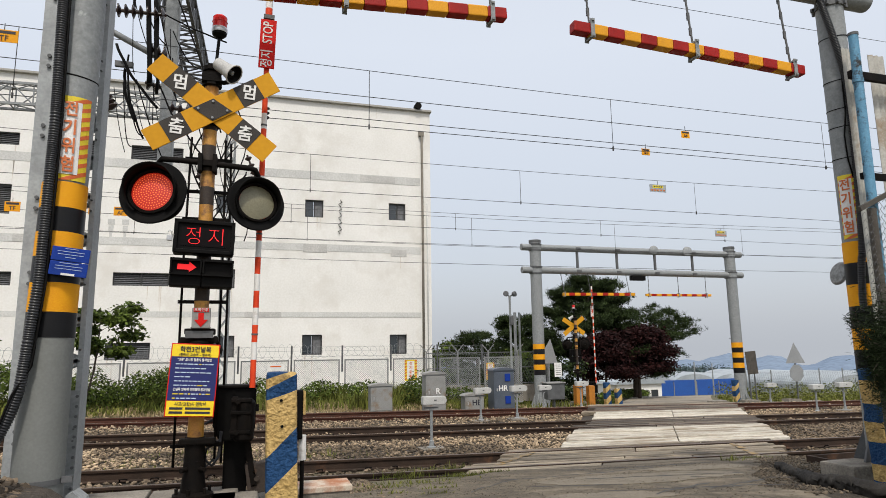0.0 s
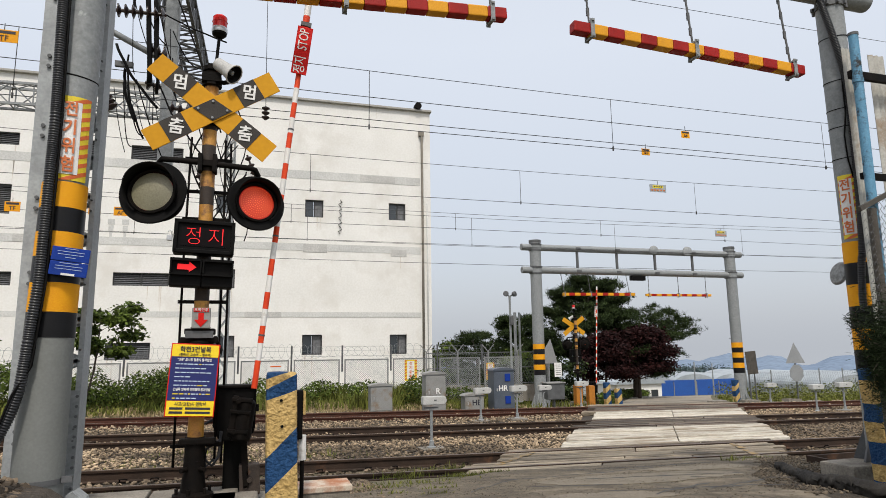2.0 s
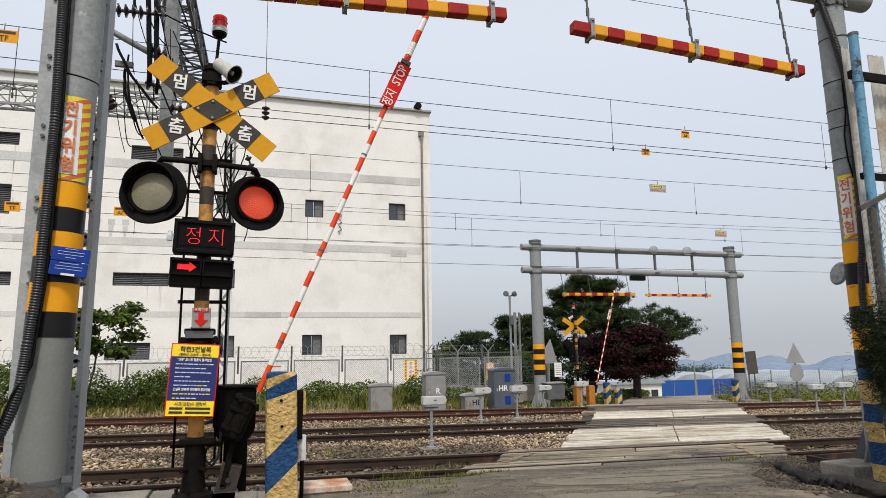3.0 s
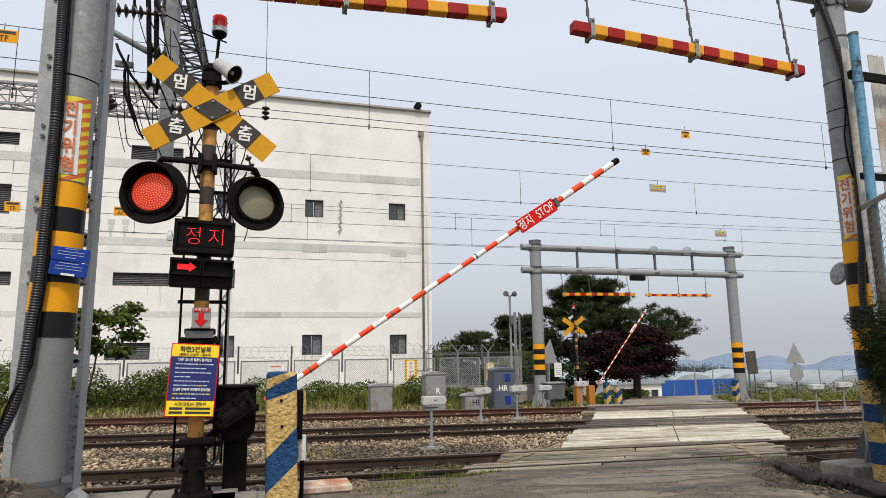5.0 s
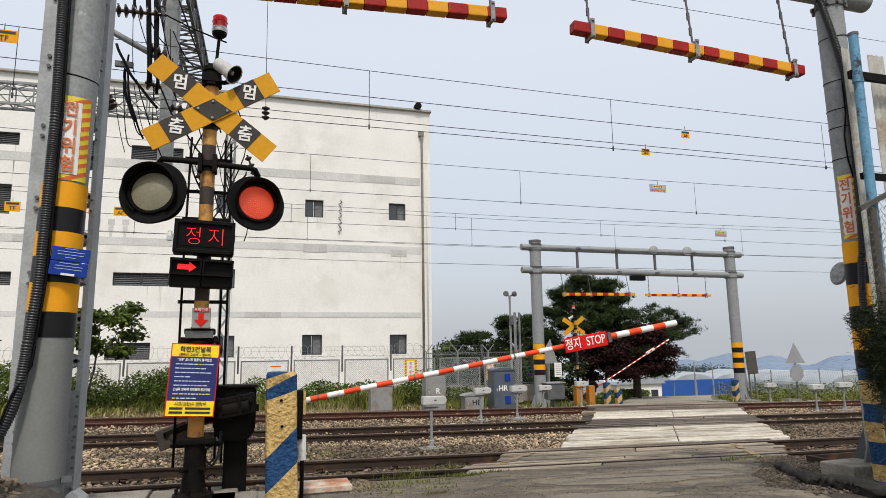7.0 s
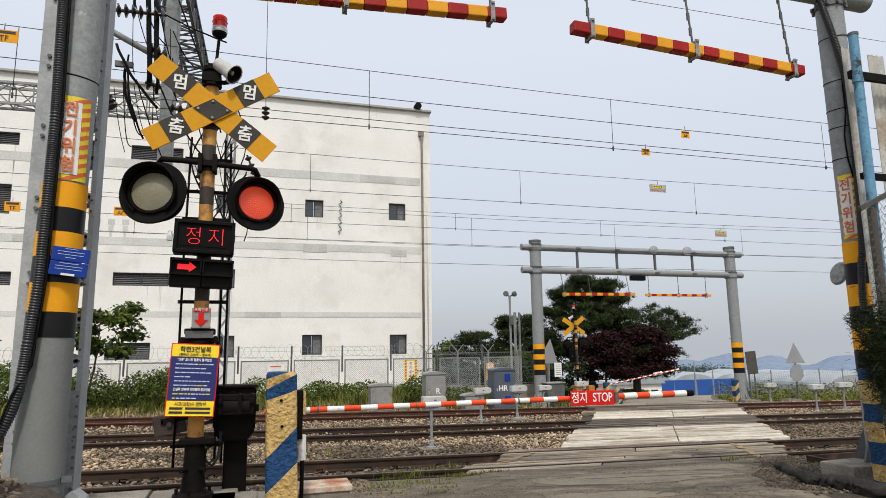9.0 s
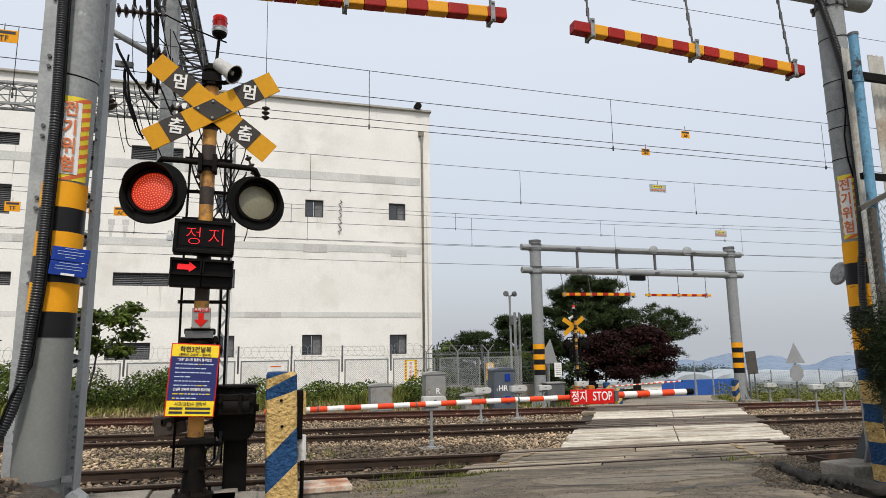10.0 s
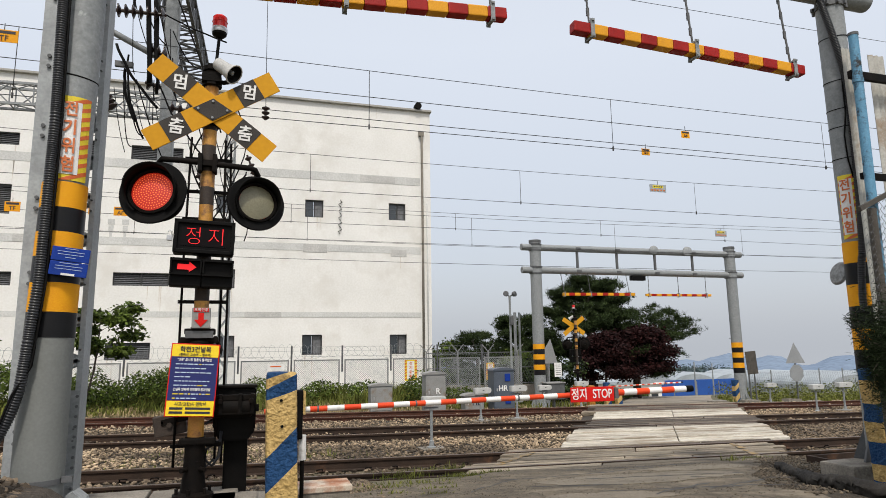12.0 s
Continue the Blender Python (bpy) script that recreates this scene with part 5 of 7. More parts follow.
# ---- the warning signal ----
LENSES = []


def lamp_head(t, x, z, turn, side, size):
    h = new("lamp")
    h.parent = t
    h.matrix_basis = pose(x, -0.10, z, -7, 0, turn) @ Matrix.Scale(size, 4)
    rot = Euler((radians(90), 0, 0)).to_matrix()
    bm = bmesh.new()
    lathe(bm, [(0.19, -0.01), (0.275, -0.01), (0.282, 0.0), (0.275, 0.015), (0.19, 0.01)], (0, 0, 0), 48, rot, True)
    part("backboard", bm, M["black"], h)
    bm = bmesh.new()
    lathe(bm, [(0.195, 0.0), (0.195, -0.2), (0.1, -0.24), (0.01, -0.245), (0.01, -0.235), (0.1, -0.23), (0.186, -0.19), (0.186, 0.0)], (0, 0, 0), 36, rot, True)
    part("bucket", bm, M["black_rough"], h)
    # visor: longer above than below
    bm = bmesh.new()
    n = 40
    vs = []
    for k in range(n + 1):
        a = radians(-55) + radians(290) * k / n
        s = math.sin(a)
        dep = 0.05 + 0.10 * smooth(-0.8, 0.7, s)
        vs.append([bm.verts.new((r * math.cos(a), -d, r * math.sin(a))) for r, d in ((0.205, 0.0), (0.218, dep), (0.211, dep), (0.198, 0.0))])
    for a, b in zip(vs, vs[1:]):
        for i in range(4):
            f = bm.faces.new((a[i], a[(i + 1) % 4], b[(i + 1) % 4], b[i]))
            f.smooth = i in (0, 2)
    part("visor", bm, M["black"], h)
    bm = bmesh.new()
    lathe(bm, [(0.172, 0.0), (0.198, 0.0), (0.198, 0.03), (0.178, 0.035)], (0, -0.005, 0), 40, rot, True)
    part("lens_ring", bm, M["black_rough"], h)
    # added turning disc in place of a switching lamp: one face lit, one dull
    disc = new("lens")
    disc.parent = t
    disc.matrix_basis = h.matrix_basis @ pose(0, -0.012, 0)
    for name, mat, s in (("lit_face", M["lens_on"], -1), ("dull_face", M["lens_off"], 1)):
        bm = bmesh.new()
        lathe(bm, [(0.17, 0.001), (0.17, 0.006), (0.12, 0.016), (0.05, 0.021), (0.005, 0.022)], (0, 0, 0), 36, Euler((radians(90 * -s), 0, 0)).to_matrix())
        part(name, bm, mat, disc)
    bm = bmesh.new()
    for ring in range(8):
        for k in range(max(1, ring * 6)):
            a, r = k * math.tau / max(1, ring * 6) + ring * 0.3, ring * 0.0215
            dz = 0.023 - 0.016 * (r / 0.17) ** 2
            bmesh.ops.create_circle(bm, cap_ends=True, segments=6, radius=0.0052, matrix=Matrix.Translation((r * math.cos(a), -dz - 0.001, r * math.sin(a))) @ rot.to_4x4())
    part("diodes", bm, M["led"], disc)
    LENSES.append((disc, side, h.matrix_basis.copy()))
    return h


def build_signal(m, main=True):
    t = thing("crossing_signal", m, "level crossing warning signal on an amber and black mast", "crossing signal", "crossing signals")
    # mast in painted lengths
    for z0, z1, mat, r in ((0.1, 0.50, "black_rough", 0.08), (0.50, 0.74, "mast_y", 0.064), (0.74, 1.42, "black", 0.06), (1.42, 1.62, "mast_y", 0.06), (1.62, 2.29, "mast_k", 0.06), (2.29, 2.46, "mast_y", 0.06), (2.46, 2.62, "mast_k", 0.06),
                           (2.62, 2.76, "mast_y", 0.06), (2.76, 3.0, "mast_k", 0.06), (3.0, 3.14, "mast_y", 0.06), (3.14, 3.37, "mast_k", 0.06), (3.37, 3.55, "mast_y", 0.06), (3.55, 3.70, "mast_k", 0.06)):
        rodpart("mast_length", (0, 0, z0), (0, 0, z1), r, M[mat], t, seg=18)
    bm = bmesh.new()
    lathe(bm, [(0.16, 0.02), (0.16, 0.05), (0.1, 0.07), (0.085, 0.2), (0.083, 0.31)], (0, 0, 0), 20)
    for k in range(6):
        a = k * math.tau / 6 + 0.3
        rod(bm, (0.13 * math.cos(a), 0.13 * math.sin(a), 0.04), (0.13 * math.cos(a), 0.13 * math.sin(a), 0.1), 0.015, seg=6)
    part("base_flange", bm, M["black_rough"], t)
    boxpart("plinth", (0.0, 0.1, -0.24), (0.7, 0.6, 0.52), M["concrete"], t, 0.02)
    # crossed boards
    zc = 3.30
    for s, q in ((-1, 0.0), (1, 0.016)):
        rot = Euler((0, radians(37.5 if s < 0 else -32), 0)).to_matrix().to_4x4()
        bd = new("cross_board")
        bd.parent = t
        bd.matrix_basis = Matrix.Translation((0.024 if s < 0 else 0.025, -0.10 - q, zc + (0.02 if s < 0 else 0.0))) @ rot
        boxpart("board", (0, 0, 0), (1.25 if s < 0 else 1.22, 0.012, 0.2), M["cross_y"], bd, 0.002)
        for u, ch in ((-0.35, "멈" if s < 0 else "춤"), (0.35, "춤" if s < 0 else "멈")):
            boxpart("dark_field", (u, -0.008, 0), (0.2, 0.004, 0.2), M["cross_k"], bd)
            words("character", ch, 0.15, M["letter"], bd, Matrix.Translation((u + 0.005, -0.014, -0.005)) @ rot.inverted() @ Euler((0, radians(4), 0)).to_matrix().to_4x4(), 0.95, 0.003)
        if s > 0:
            bm = bmesh.new()
            prism(bm, [(-0.165, 0.0), (0, -0.103), (0.165, 0.0), (0, 0.103)], -0.012, -0.007, "Y")
            part("centre_diamond", bm, M["cross_k"], bd, "", rot.inverted())
            bm = bmesh.new()
            for px, pz in ((0.0, 0.075), (0.0, -0.075), (-0.12, 0.0), (0.12, 0.0)):
                rod(bm, (px, -0.012, pz), (px, -0.022, pz), 0.011, seg=8)
            part("bolts", bm, M["galv"], bd, "", rot.inverted())
    for dz in (-0.1, 0.28, 0.42):
        bm = bmesh.new()
        lathe(bm, [(0.06, -0.02), (0.085, -0.02), (0.085, 0.02), (0.06, 0.02)], (0, 0, zc + dz), 14)
        box(bm, (0, -0.085, zc + dz), (0.07, 0.03, 0.05))
        part("clamp", bm, M["black_rough"], t)
    # beacon and horn
    rodpart("beacon_rod", (0.015, -0.04, zc + 0.22), (0.045, -0.02, 4.05), 0.014, M["black"], t)
    bm = bmesh.new()
    lathe(bm, [(0.03, -0.03), (0.062, 0.0), (0.066, 0.02)], (0.045, -0.02, 4.06), 24)
    part("beacon_base", bm, M["black"], t)
    bm = bmesh.new()
    lathe(bm, [(0.066, 0.0), (0.07, 0.01), (0.07, 0.04), (0.064, 0.05)], (0.045, -0.02, 4.08), 24)
    part("beacon_ring", bm, M["chrome"], t)
    bm = bmesh.new()
    lathe(bm, [(0.064, 0.0), (0.064, 0.05), (0.069, 0.055), (0.064, 0.06), (0.064, 0.1), (0.05, 0.115), (0.02, 0.12)], (0.045, -0.02, 4.13), 24)
    part("beacon_dome", bm, M["beacon"], t, "red warning beacon dome")
    horn = new("horn")
    horn.parent = t
    horn.matrix_basis = Matrix.Translation((0.19, -0.18, 3.625)) @ Vector((0.2, -0.12, -0.17)).to_track_quat("Z", "Y").to_matrix().to_4x4() @ Matrix.Scale(0.86, 4)
    bm = bmesh.new()
    lathe(bm, [(0.045, -0.25), (0.066, -0.24), (0.07, -0.11), (0.088, -0.02), (0.104, 0.0), (0.106, 0.012), (0.096, 0.012), (0.088, 0.0), (0.07, -0.05), (0.03, -0.12)], (0, 0, 0), 28, None, True)
    part("horn_body", bm, M["detector"], horn, "grey-white horn shell")
    bm = bmesh.new()
    lathe(bm, [(0.093, 0.008), (0.086, 0.0), (0.068, -0.045), (0.03, -0.06), (0.004, -0.062), (0.004, -0.07), (0.034, -0.07), (0.07, -0.055), (0.09, -0.004)], (0, 0, 0), 28, None, True)
    part("horn_throat", bm, M["black"], horn)
    bm = bmesh.new()
    lathe(bm, [(0.004, -0.062), (0.024, -0.055), (0.024, -0.02), (0.012, -0.012)], (0, 0, 0), 16)
    part("horn_driver", bm, M["galv"], horn)
    bm = bmesh.new()
    chain(bm, [(0.0, 0, 3.62), (0.1, -0.03, 3.6), (0.15, -0.06, 3.6)], 0.02, 6)
    box(bm, (0, -0.02, 3.62), (0.16, 0.17, 0.08))
    part("horn_bracket", bm, M["black_rough"], t)
    # crossarm and lamps
    bm = bmesh.new()
    chain(bm, [(-0.40, -0.02, 2.74), (-0.40, -0.05, 2.80), (-0.37, -0.09, 2.83), (-0.2, -0.085, 2.83), (0.35, -0.085, 2.80), (0.40, -0.07, 2.79), (0.425, -0.04, 2.75), (0.425, -0.02, 2.69)], 0.025, 10)
    for x, z in ((-0.40, 2.76), (0.425, 2.69)):
        box(bm, (x, -0.02, z), (0.08, 0.06, 0.07))
    for dx in (-0.06, 0.06):
        box(bm, (dx, -0.06, 2.82), (0.035, 0.14, 0.15))
    box(bm, (0, -0.075, 2.82), (0.16, 0.07, 0.05))
    part("crossarm", bm, M["black_rough"], t)
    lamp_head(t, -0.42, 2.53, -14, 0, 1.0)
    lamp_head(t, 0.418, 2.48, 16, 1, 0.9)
    # display box with its lit word
    dsp = new("display")
    dsp.parent = t
    dsp.matrix_basis = pose(0.01, -0.17, 2.14, 0, 1.5, 4)
    bm = bmesh.new()
    box(bm, (0, 0.04, 0), (0.48, 0.16, 0.28), None, 0.012)
    for c, s in (((0, -0.05, 0.125), (0.48, 0.03, 0.03)), ((0, -0.05, -0.125), (0.48, 0.03, 0.03)), ((-0.225, -0.05, 0), (0.03, 0.03, 0.28)), ((0.225, -0.05, 0), (0.03, 0.03, 0.28))):
        box(bm, c, s, None, 0.004)
    part("case", bm, M["black"], dsp)
    boxpart("screen", (0, -0.043, 0), (0.36, 0.004, 0.16), M["screen"], dsp)
    words("lit_word", "정", 0.165, M["led_red"], dsp, Matrix.Translation((-0.085, -0.048, -0.005)), 0.95, -0.0035)
    words("lit_word", "지", 0.165, M["led_red"], dsp, Matrix.Translation((0.095, -0.048, -0.005)), 1.0, -0.0035)
    bm = bmesh.new()
    box(bm, (-0.27, -0.02, -0.02), (0.045, 0.02, 0.05), None, 0.006)
    chain(bm, [(-0.285, -0.02, 0.0), (-0.285, -0.02, 0.035), (-0.27, -0.02, 0.045), (-0.255, -0.02, 0.035), (-0.255, -0.02, 0.0)], 0.005, 5)
    part("padlock", bm, M["chrome"], dsp, "small grey padlock")
    # direction arrow boxes
    arr = new("direction_indicator")
    arr.parent = t
    arr.matrix_basis = pose(0.0, -0.16, 1.84, 0, 1.5, 4)
    for x in (-0.125, 0.125):
        bm = bmesh.new()
        box(bm, (x, 0.03, 0), (0.245, 0.16, 0.235), None, 0.01)
        box(bm, (x, -0.07, 0.1), (0.245, 0.06, 0.02))
        box(bm, (x - 0.115, -0.07, 0.05), (0.012, 0.06, 0.12))
        box(bm, (x + 0.115, -0.07, 0.05), (0.012, 0.06, 0.12))
        box(bm, (x, -0.07, -0.02), (0.245, 0.05, 0.016))
        part("arrow_case", bm, M["black"], arr)
    bm = bmesh.new()
    prism(bm, [(-0.19, 0.02), (-0.1, 0.02), (-0.1, -0.0), (-0.045, 0.042), (-0.1, 0.085), (-0.1, 0.064), (-0.19, 0.064)], -0.06, -0.054, "Y")
    part("lit_arrow", bm, M["led_red"], arr, "lit red arrow")
    # push-button plate
    bm = bmesh.new()
    box(bm, (0.01, -0.11, 1.47), (0.145, 0.06, 0.17), None, 0.006)
    plate = part("button_box", bm, M["cabinet_grey"], t)
    boxpart("red_field", (0.01, -0.143, 1.535), (0.12, 0.003, 0.03), M["red"], plate)
    words("letters", "조작단추", 0.03, M["letter"], plate, Matrix.Translation((0.01, -0.148, 1.535)))
    bm = bmesh.new()
    prism(bm, [(0.01 - 0.055, 1.455), (0.01, 1.395), (0.01 + 0.055, 1.455), (0.01 + 0.022, 1.455), (0.01 + 0.022, 1.512), (0.01 - 0.022, 1.512), (0.01 - 0.022, 1.455)], -0.146, -0.141, "Y")
    part("red_arrow", bm, M["red"], plate)
    bm = bmesh.new()
    box(bm, (0, -0.02, 1.36), (0.24, 0.16, 0.05), None, 0.01)
    box(bm, (0, 0.0, 1.29), (0.3, 0.16, 0.05), None, 0.01)
    lathe(bm, [(0.06, 1.2), (0.11, 1.22), (0.11, 1.27), (0.08, 1.3), (0.08, 1.4)], (0, 0, 0), 16)
    for x in (-0.145, 0.145):
        chain(bm, [(x, -0.02, 1.27), (x * 1.2, -0.03, 1.2), (x * 1.15, -0.03, 1.17)], 0.018, 6)
    part("bracket", bm, M["black_rough"], t)
    boxpart("bracket_plate", (0.0, -0.1, 1.335), (0.22, 0.02, 0.06), M["galv_dark"], t)
    # ladder-like side rods
    for x, y in ((-0.17, 0.08), (0.15, 0.1), (0.2, 0.18)):
        bm = bmesh.new()
        chain(bm, [(x, y, 0.25), (x, y, 1.3), (x, y, 2.0), (x * 0.9, y, 3.1)], 0.011, 5)
        part("side_rod", bm, M["black_rough"], t)
    for z in (0.42, 1.62, 1.95, 2.35, 2.6, 2.9):
        boxpart("rung", (0.0, 0.08, z), (0.4, 0.015, 0.03), M["black_rough"], t)
    bm = bmesh.new()
    box(bm, (0.02, -0.07, 0.47), (0.26, 0.06, 0.05), None, 0.01)
    for x in (-0.1, 0.14):
        rod(bm, (x, -0.09, 0.47), (x, 0.0, 0.47), 0.024, seg=10)
    part("lower_bracket", bm, M["black_rough"], t)
    for x in (-0.05, 0.05):
        rodpart("mast_bolt", (x, -0.06, 0.25), (x * 1.8, -0.12, 0.25), 0.02, M["black_rough"], t, seg=6)
    # instruction board
    if main:
        b = new("instruction_board")
        b.parent = t
        b.matrix_basis = pose(-0.03, -0.15, 0.965, -4, 3.0, 3)
        boxpart("plate", (0, 0, 0), (0.375, 0.014, 0.585), M["red"], b, 0.004)
        boxpart("header", (0, -0.009, 0.235), (0.358, 0.004, 0.098), M["sign_yellow"], b)
        boxpart("blue_field", (0, -0.009, 0.01), (0.358, 0.004, 0.348), M["sign_blue"], b)
        boxpart("footer", (0, -0.009, -0.226), (0.358, 0.004, 0.118), M["sign_yellow"], b)
        words("title", "학천3건널목", 0.05, M["text_dark"], b, Matrix.Translation((0, -0.014, 0.243)), 0.95, 0.001)
        words("subtitle", "(충북선, 오송역 ~ 청주역)", 0.026, M["text_dark"], b, Matrix.Translation((0, -0.014, 0.201)), 0.9)
        rng = random.Random(2)
        z = 0.16
        for k, (w, big) in enumerate(((0.30, 1), (0.25, 0), (0.24, 0), (0.28, 0), (0.10, 0), (0.27, 0), (0.24, 0), (0.30, 1), (0.26, 0), (0.18, 0))):
            x0 = -w / 2 if big else -0.145
            x = x0
            while x < x0 + w:
                ww = rng.uniform(0.018, 0.05)
                if not big:
                    boxpart("text_bar", (x + ww / 2, -0.0125, z), (ww - 0.007, 0.002, 0.0085), M["sticker_y"] if rng.random() < 0.2 else M["text_blue"], b)
                x += ww
            if big:
                words("heading", '"고장" 표시등 점등시 통과방법' if k == 0 else "건널목 안쪽에 갇혔을때 통과방법", 0.026, M["letter"], b, Matrix.Translation((0, -0.0125, z)), 0.8, 0.0006)
            z -= 0.034
        words("footer_text", "사고(고장)시 연락처", 0.032, M["text_dark"], b, Matrix.Translation((0, -0.014, -0.192)), 0.9)
        for zz in (-0.226, -0.258):
            for x, w in ((-0.105, 0.1), (0.06, 0.19)):
                boxpart("text_bar", (x, -0.0125, zz), (w, 0.002, 0.018), M["text_dark"], b)
    return t


# ---- the lifting barrier ----
def build_machine(m):
    t = thing("crossing_barrier", m, "lowering crossing barrier, black machine with red and white arm", "crossing barrier", "crossing barriers")
    boxpart("post", (-0.07, 0.28, -0.68), (0.2, 0.2, 0.8), M["black"], t, 0.01)
    bm = bmesh.new()
    prism(bm, [(-0.26, 0.16), (0.09, 0.16), (0.09, -0.2), (0.03, -0.29), (-0.2, -0.29), (-0.26, -0.18)], 0.06, 0.3, "Y")
    bmesh.ops.bevel(bm, geom=list(bm.edges), offset=0.015, segments=2, affect="EDGES")
    part("housing", bm, M["black"], t)
    boxpart("lid", (-0.085, 0.17, 0.17), (0.37, 0.28, 0.025), M["black_rough"], t, 0.008)
    boxpart("latch", (-0.1, 0.05, 0.12), (0.02, 0.03, 0.03), M["black_rough"], t)
    boxpart("hinge", (0.1, 0.12, -0.02), (0.03, 0.06, 0.06), M["black_rough"], t)
    bm = bmesh.new()
    chain(bm, [(-0.2, 0.04, -0.28), (-0.3, 0.0, -0.33), (-0.31, -0.02, -0.42), (-0.25, -0.02, -0.47), (-0.2, 0.0, -0.4), (-0.19, 0.05, -0.2)], 0.014, 6)
    chain(bm, [(-0.26, 0.02, -0.1), (-0.34, 0.0, -0.14), (-0.35, 0.0, -0.35), (-0.3, 0, -0.48), (-0.24, 0, -0.42)], 0.014, 6)
    part("cable", bm, M["rubber"], t)
    boxpart("plinth", (-0.05, 0.15, -0.88), (0.55, 0.5, 0.2), M["concrete"], t, 0.02)
    return t


def build_arm(parent, front=True):
    """The arm along local +X from its pivot, with fork, counterweight, bands and sign."""
    t = new("arm")
    t.parent = parent
    bm = bmesh.new()
    lathe(bm, [(0.07, -0.19), (0.085, -0.17), (0.085, 0.13), (0.07, 0.15)], (-0.09, -0.04, 0), 20, Euler((0, radians(90), 0)).to_matrix())
    for x in (-0.2, -0.04, 0.06):
        box(bm, (x, -0.06, 0.03), (0.03, 0.14, 0.17), None, 0.006)
    box(bm, (-0.08, -0.08, 0.085), (0.34, 0.05, 0.05), None, 0.008)
    box(bm, (-0.08, -0.1, -0.04), (0.3, 0.03, 0.03), None, 0.006)
    for x in (-0.2, 0.05):
        rod(bm, (x, -0.16, 0.06), (x, -0.05, 0.06), 0.02, seg=8)
    part("fork", bm, M["black_rough"], t)
    bm = bmesh.new()
    for y in (0.02, 0.145):
        box(bm, (-0.42, y, -0.06), (0.5, 0.02, 0.05), Euler((0, radians(-12), 0)).to_matrix())
    part("counterweight_bar", bm, M["black_rough"], t)
    bm = bmesh.new()
    for k in range(3):
        box(bm, (-0.60, 0.04 + 0.043 * k, -0.13), (0.25, 0.038, 0.17), Euler((0, radians(-10), 0)).to_matrix(), 0.01)
    rod(bm, (-0.60, 0.0, -0.13), (-0.60, 0.17, -0.13), 0.022, seg=8)
    for u in (-0.66, -0.55):
        rod(bm, (u, 0.01, -0.11), (u, 0.03, -0.11), 0.014, seg=8)
    part("counterweight", bm, M["mast_k"], t, "stacked iron counterweight plates")
    x, k = 0.16, 0
    rise = lambda q: -0.052 + 0.0155 * q
    while x < 4.46:
        w = 0.24 if k == 0 else 0.151
        r = 0.025 if x < 3.55 else 0.033
        e = min(x + w, 4.5)
        rodpart("red_stripe" if k % 2 == 0 else "white_stripe", (x, 0, rise(x)), (e, 0, rise(e)), r, M["arm_red"] if k % 2 == 0 else M["arm_white"], t, seg=14)
        x, k = x + w, k + 1
    rodpart("end_cap", (4.49, 0, rise(4.49)), (4.565, 0, rise(4.565)), 0.034, M["black"], t, seg=14)
    for x in (0.62, 1.52, 2.55):
        bm = bmesh.new()
        lathe(bm, [(0.025, -0.008), (0.028, -0.008), (0.028, 0.008), (0.025, 0.008)], (x, 0, rise(x)), 14, Euler((0, radians(90), 0)).to_matrix())
        part("joint", bm, M["galv_dark"], t)
    boxpart("joint", (3.62, -0.03, 0.0), (0.04, 0.04, 0.1), M["galv_dark"], t)
    y = -0.048 if front else 0.05
    boxpart("sign_plate", (3.34, y, 0), (0.49, 0.012, 0.145), M["red"] if front else M["arm_white"], t, 0.004)
    if front:
        words("letters", "정지", 0.12, M["letter"], t, Matrix.Translation((3.19, y - 0.008, -0.002)), 0.82, 0.001)
        words("letters", "STOP", 0.125, M["letter"], t, Matrix.Translation((3.45, y - 0.008, 0.0)), 0.74, 0.001)
        for x in (3.14, 3.54):
            boxpart("sign_bracket", (x, y + 0.03, 0), (0.03, 0.06, 0.1), M["galv"], t)
    else:
        for k in range(5):
            boxpart("text_bar", (3.16 + 0.09 * k, y - 0.008, 0), (0.05, 0.003, 0.07), M["arm_red"], t)
    return t


NEAR_PIVOT, FAR_PIVOT = (-0.03, 5.86, 1.28), (14.75, 25.6, 0.12)


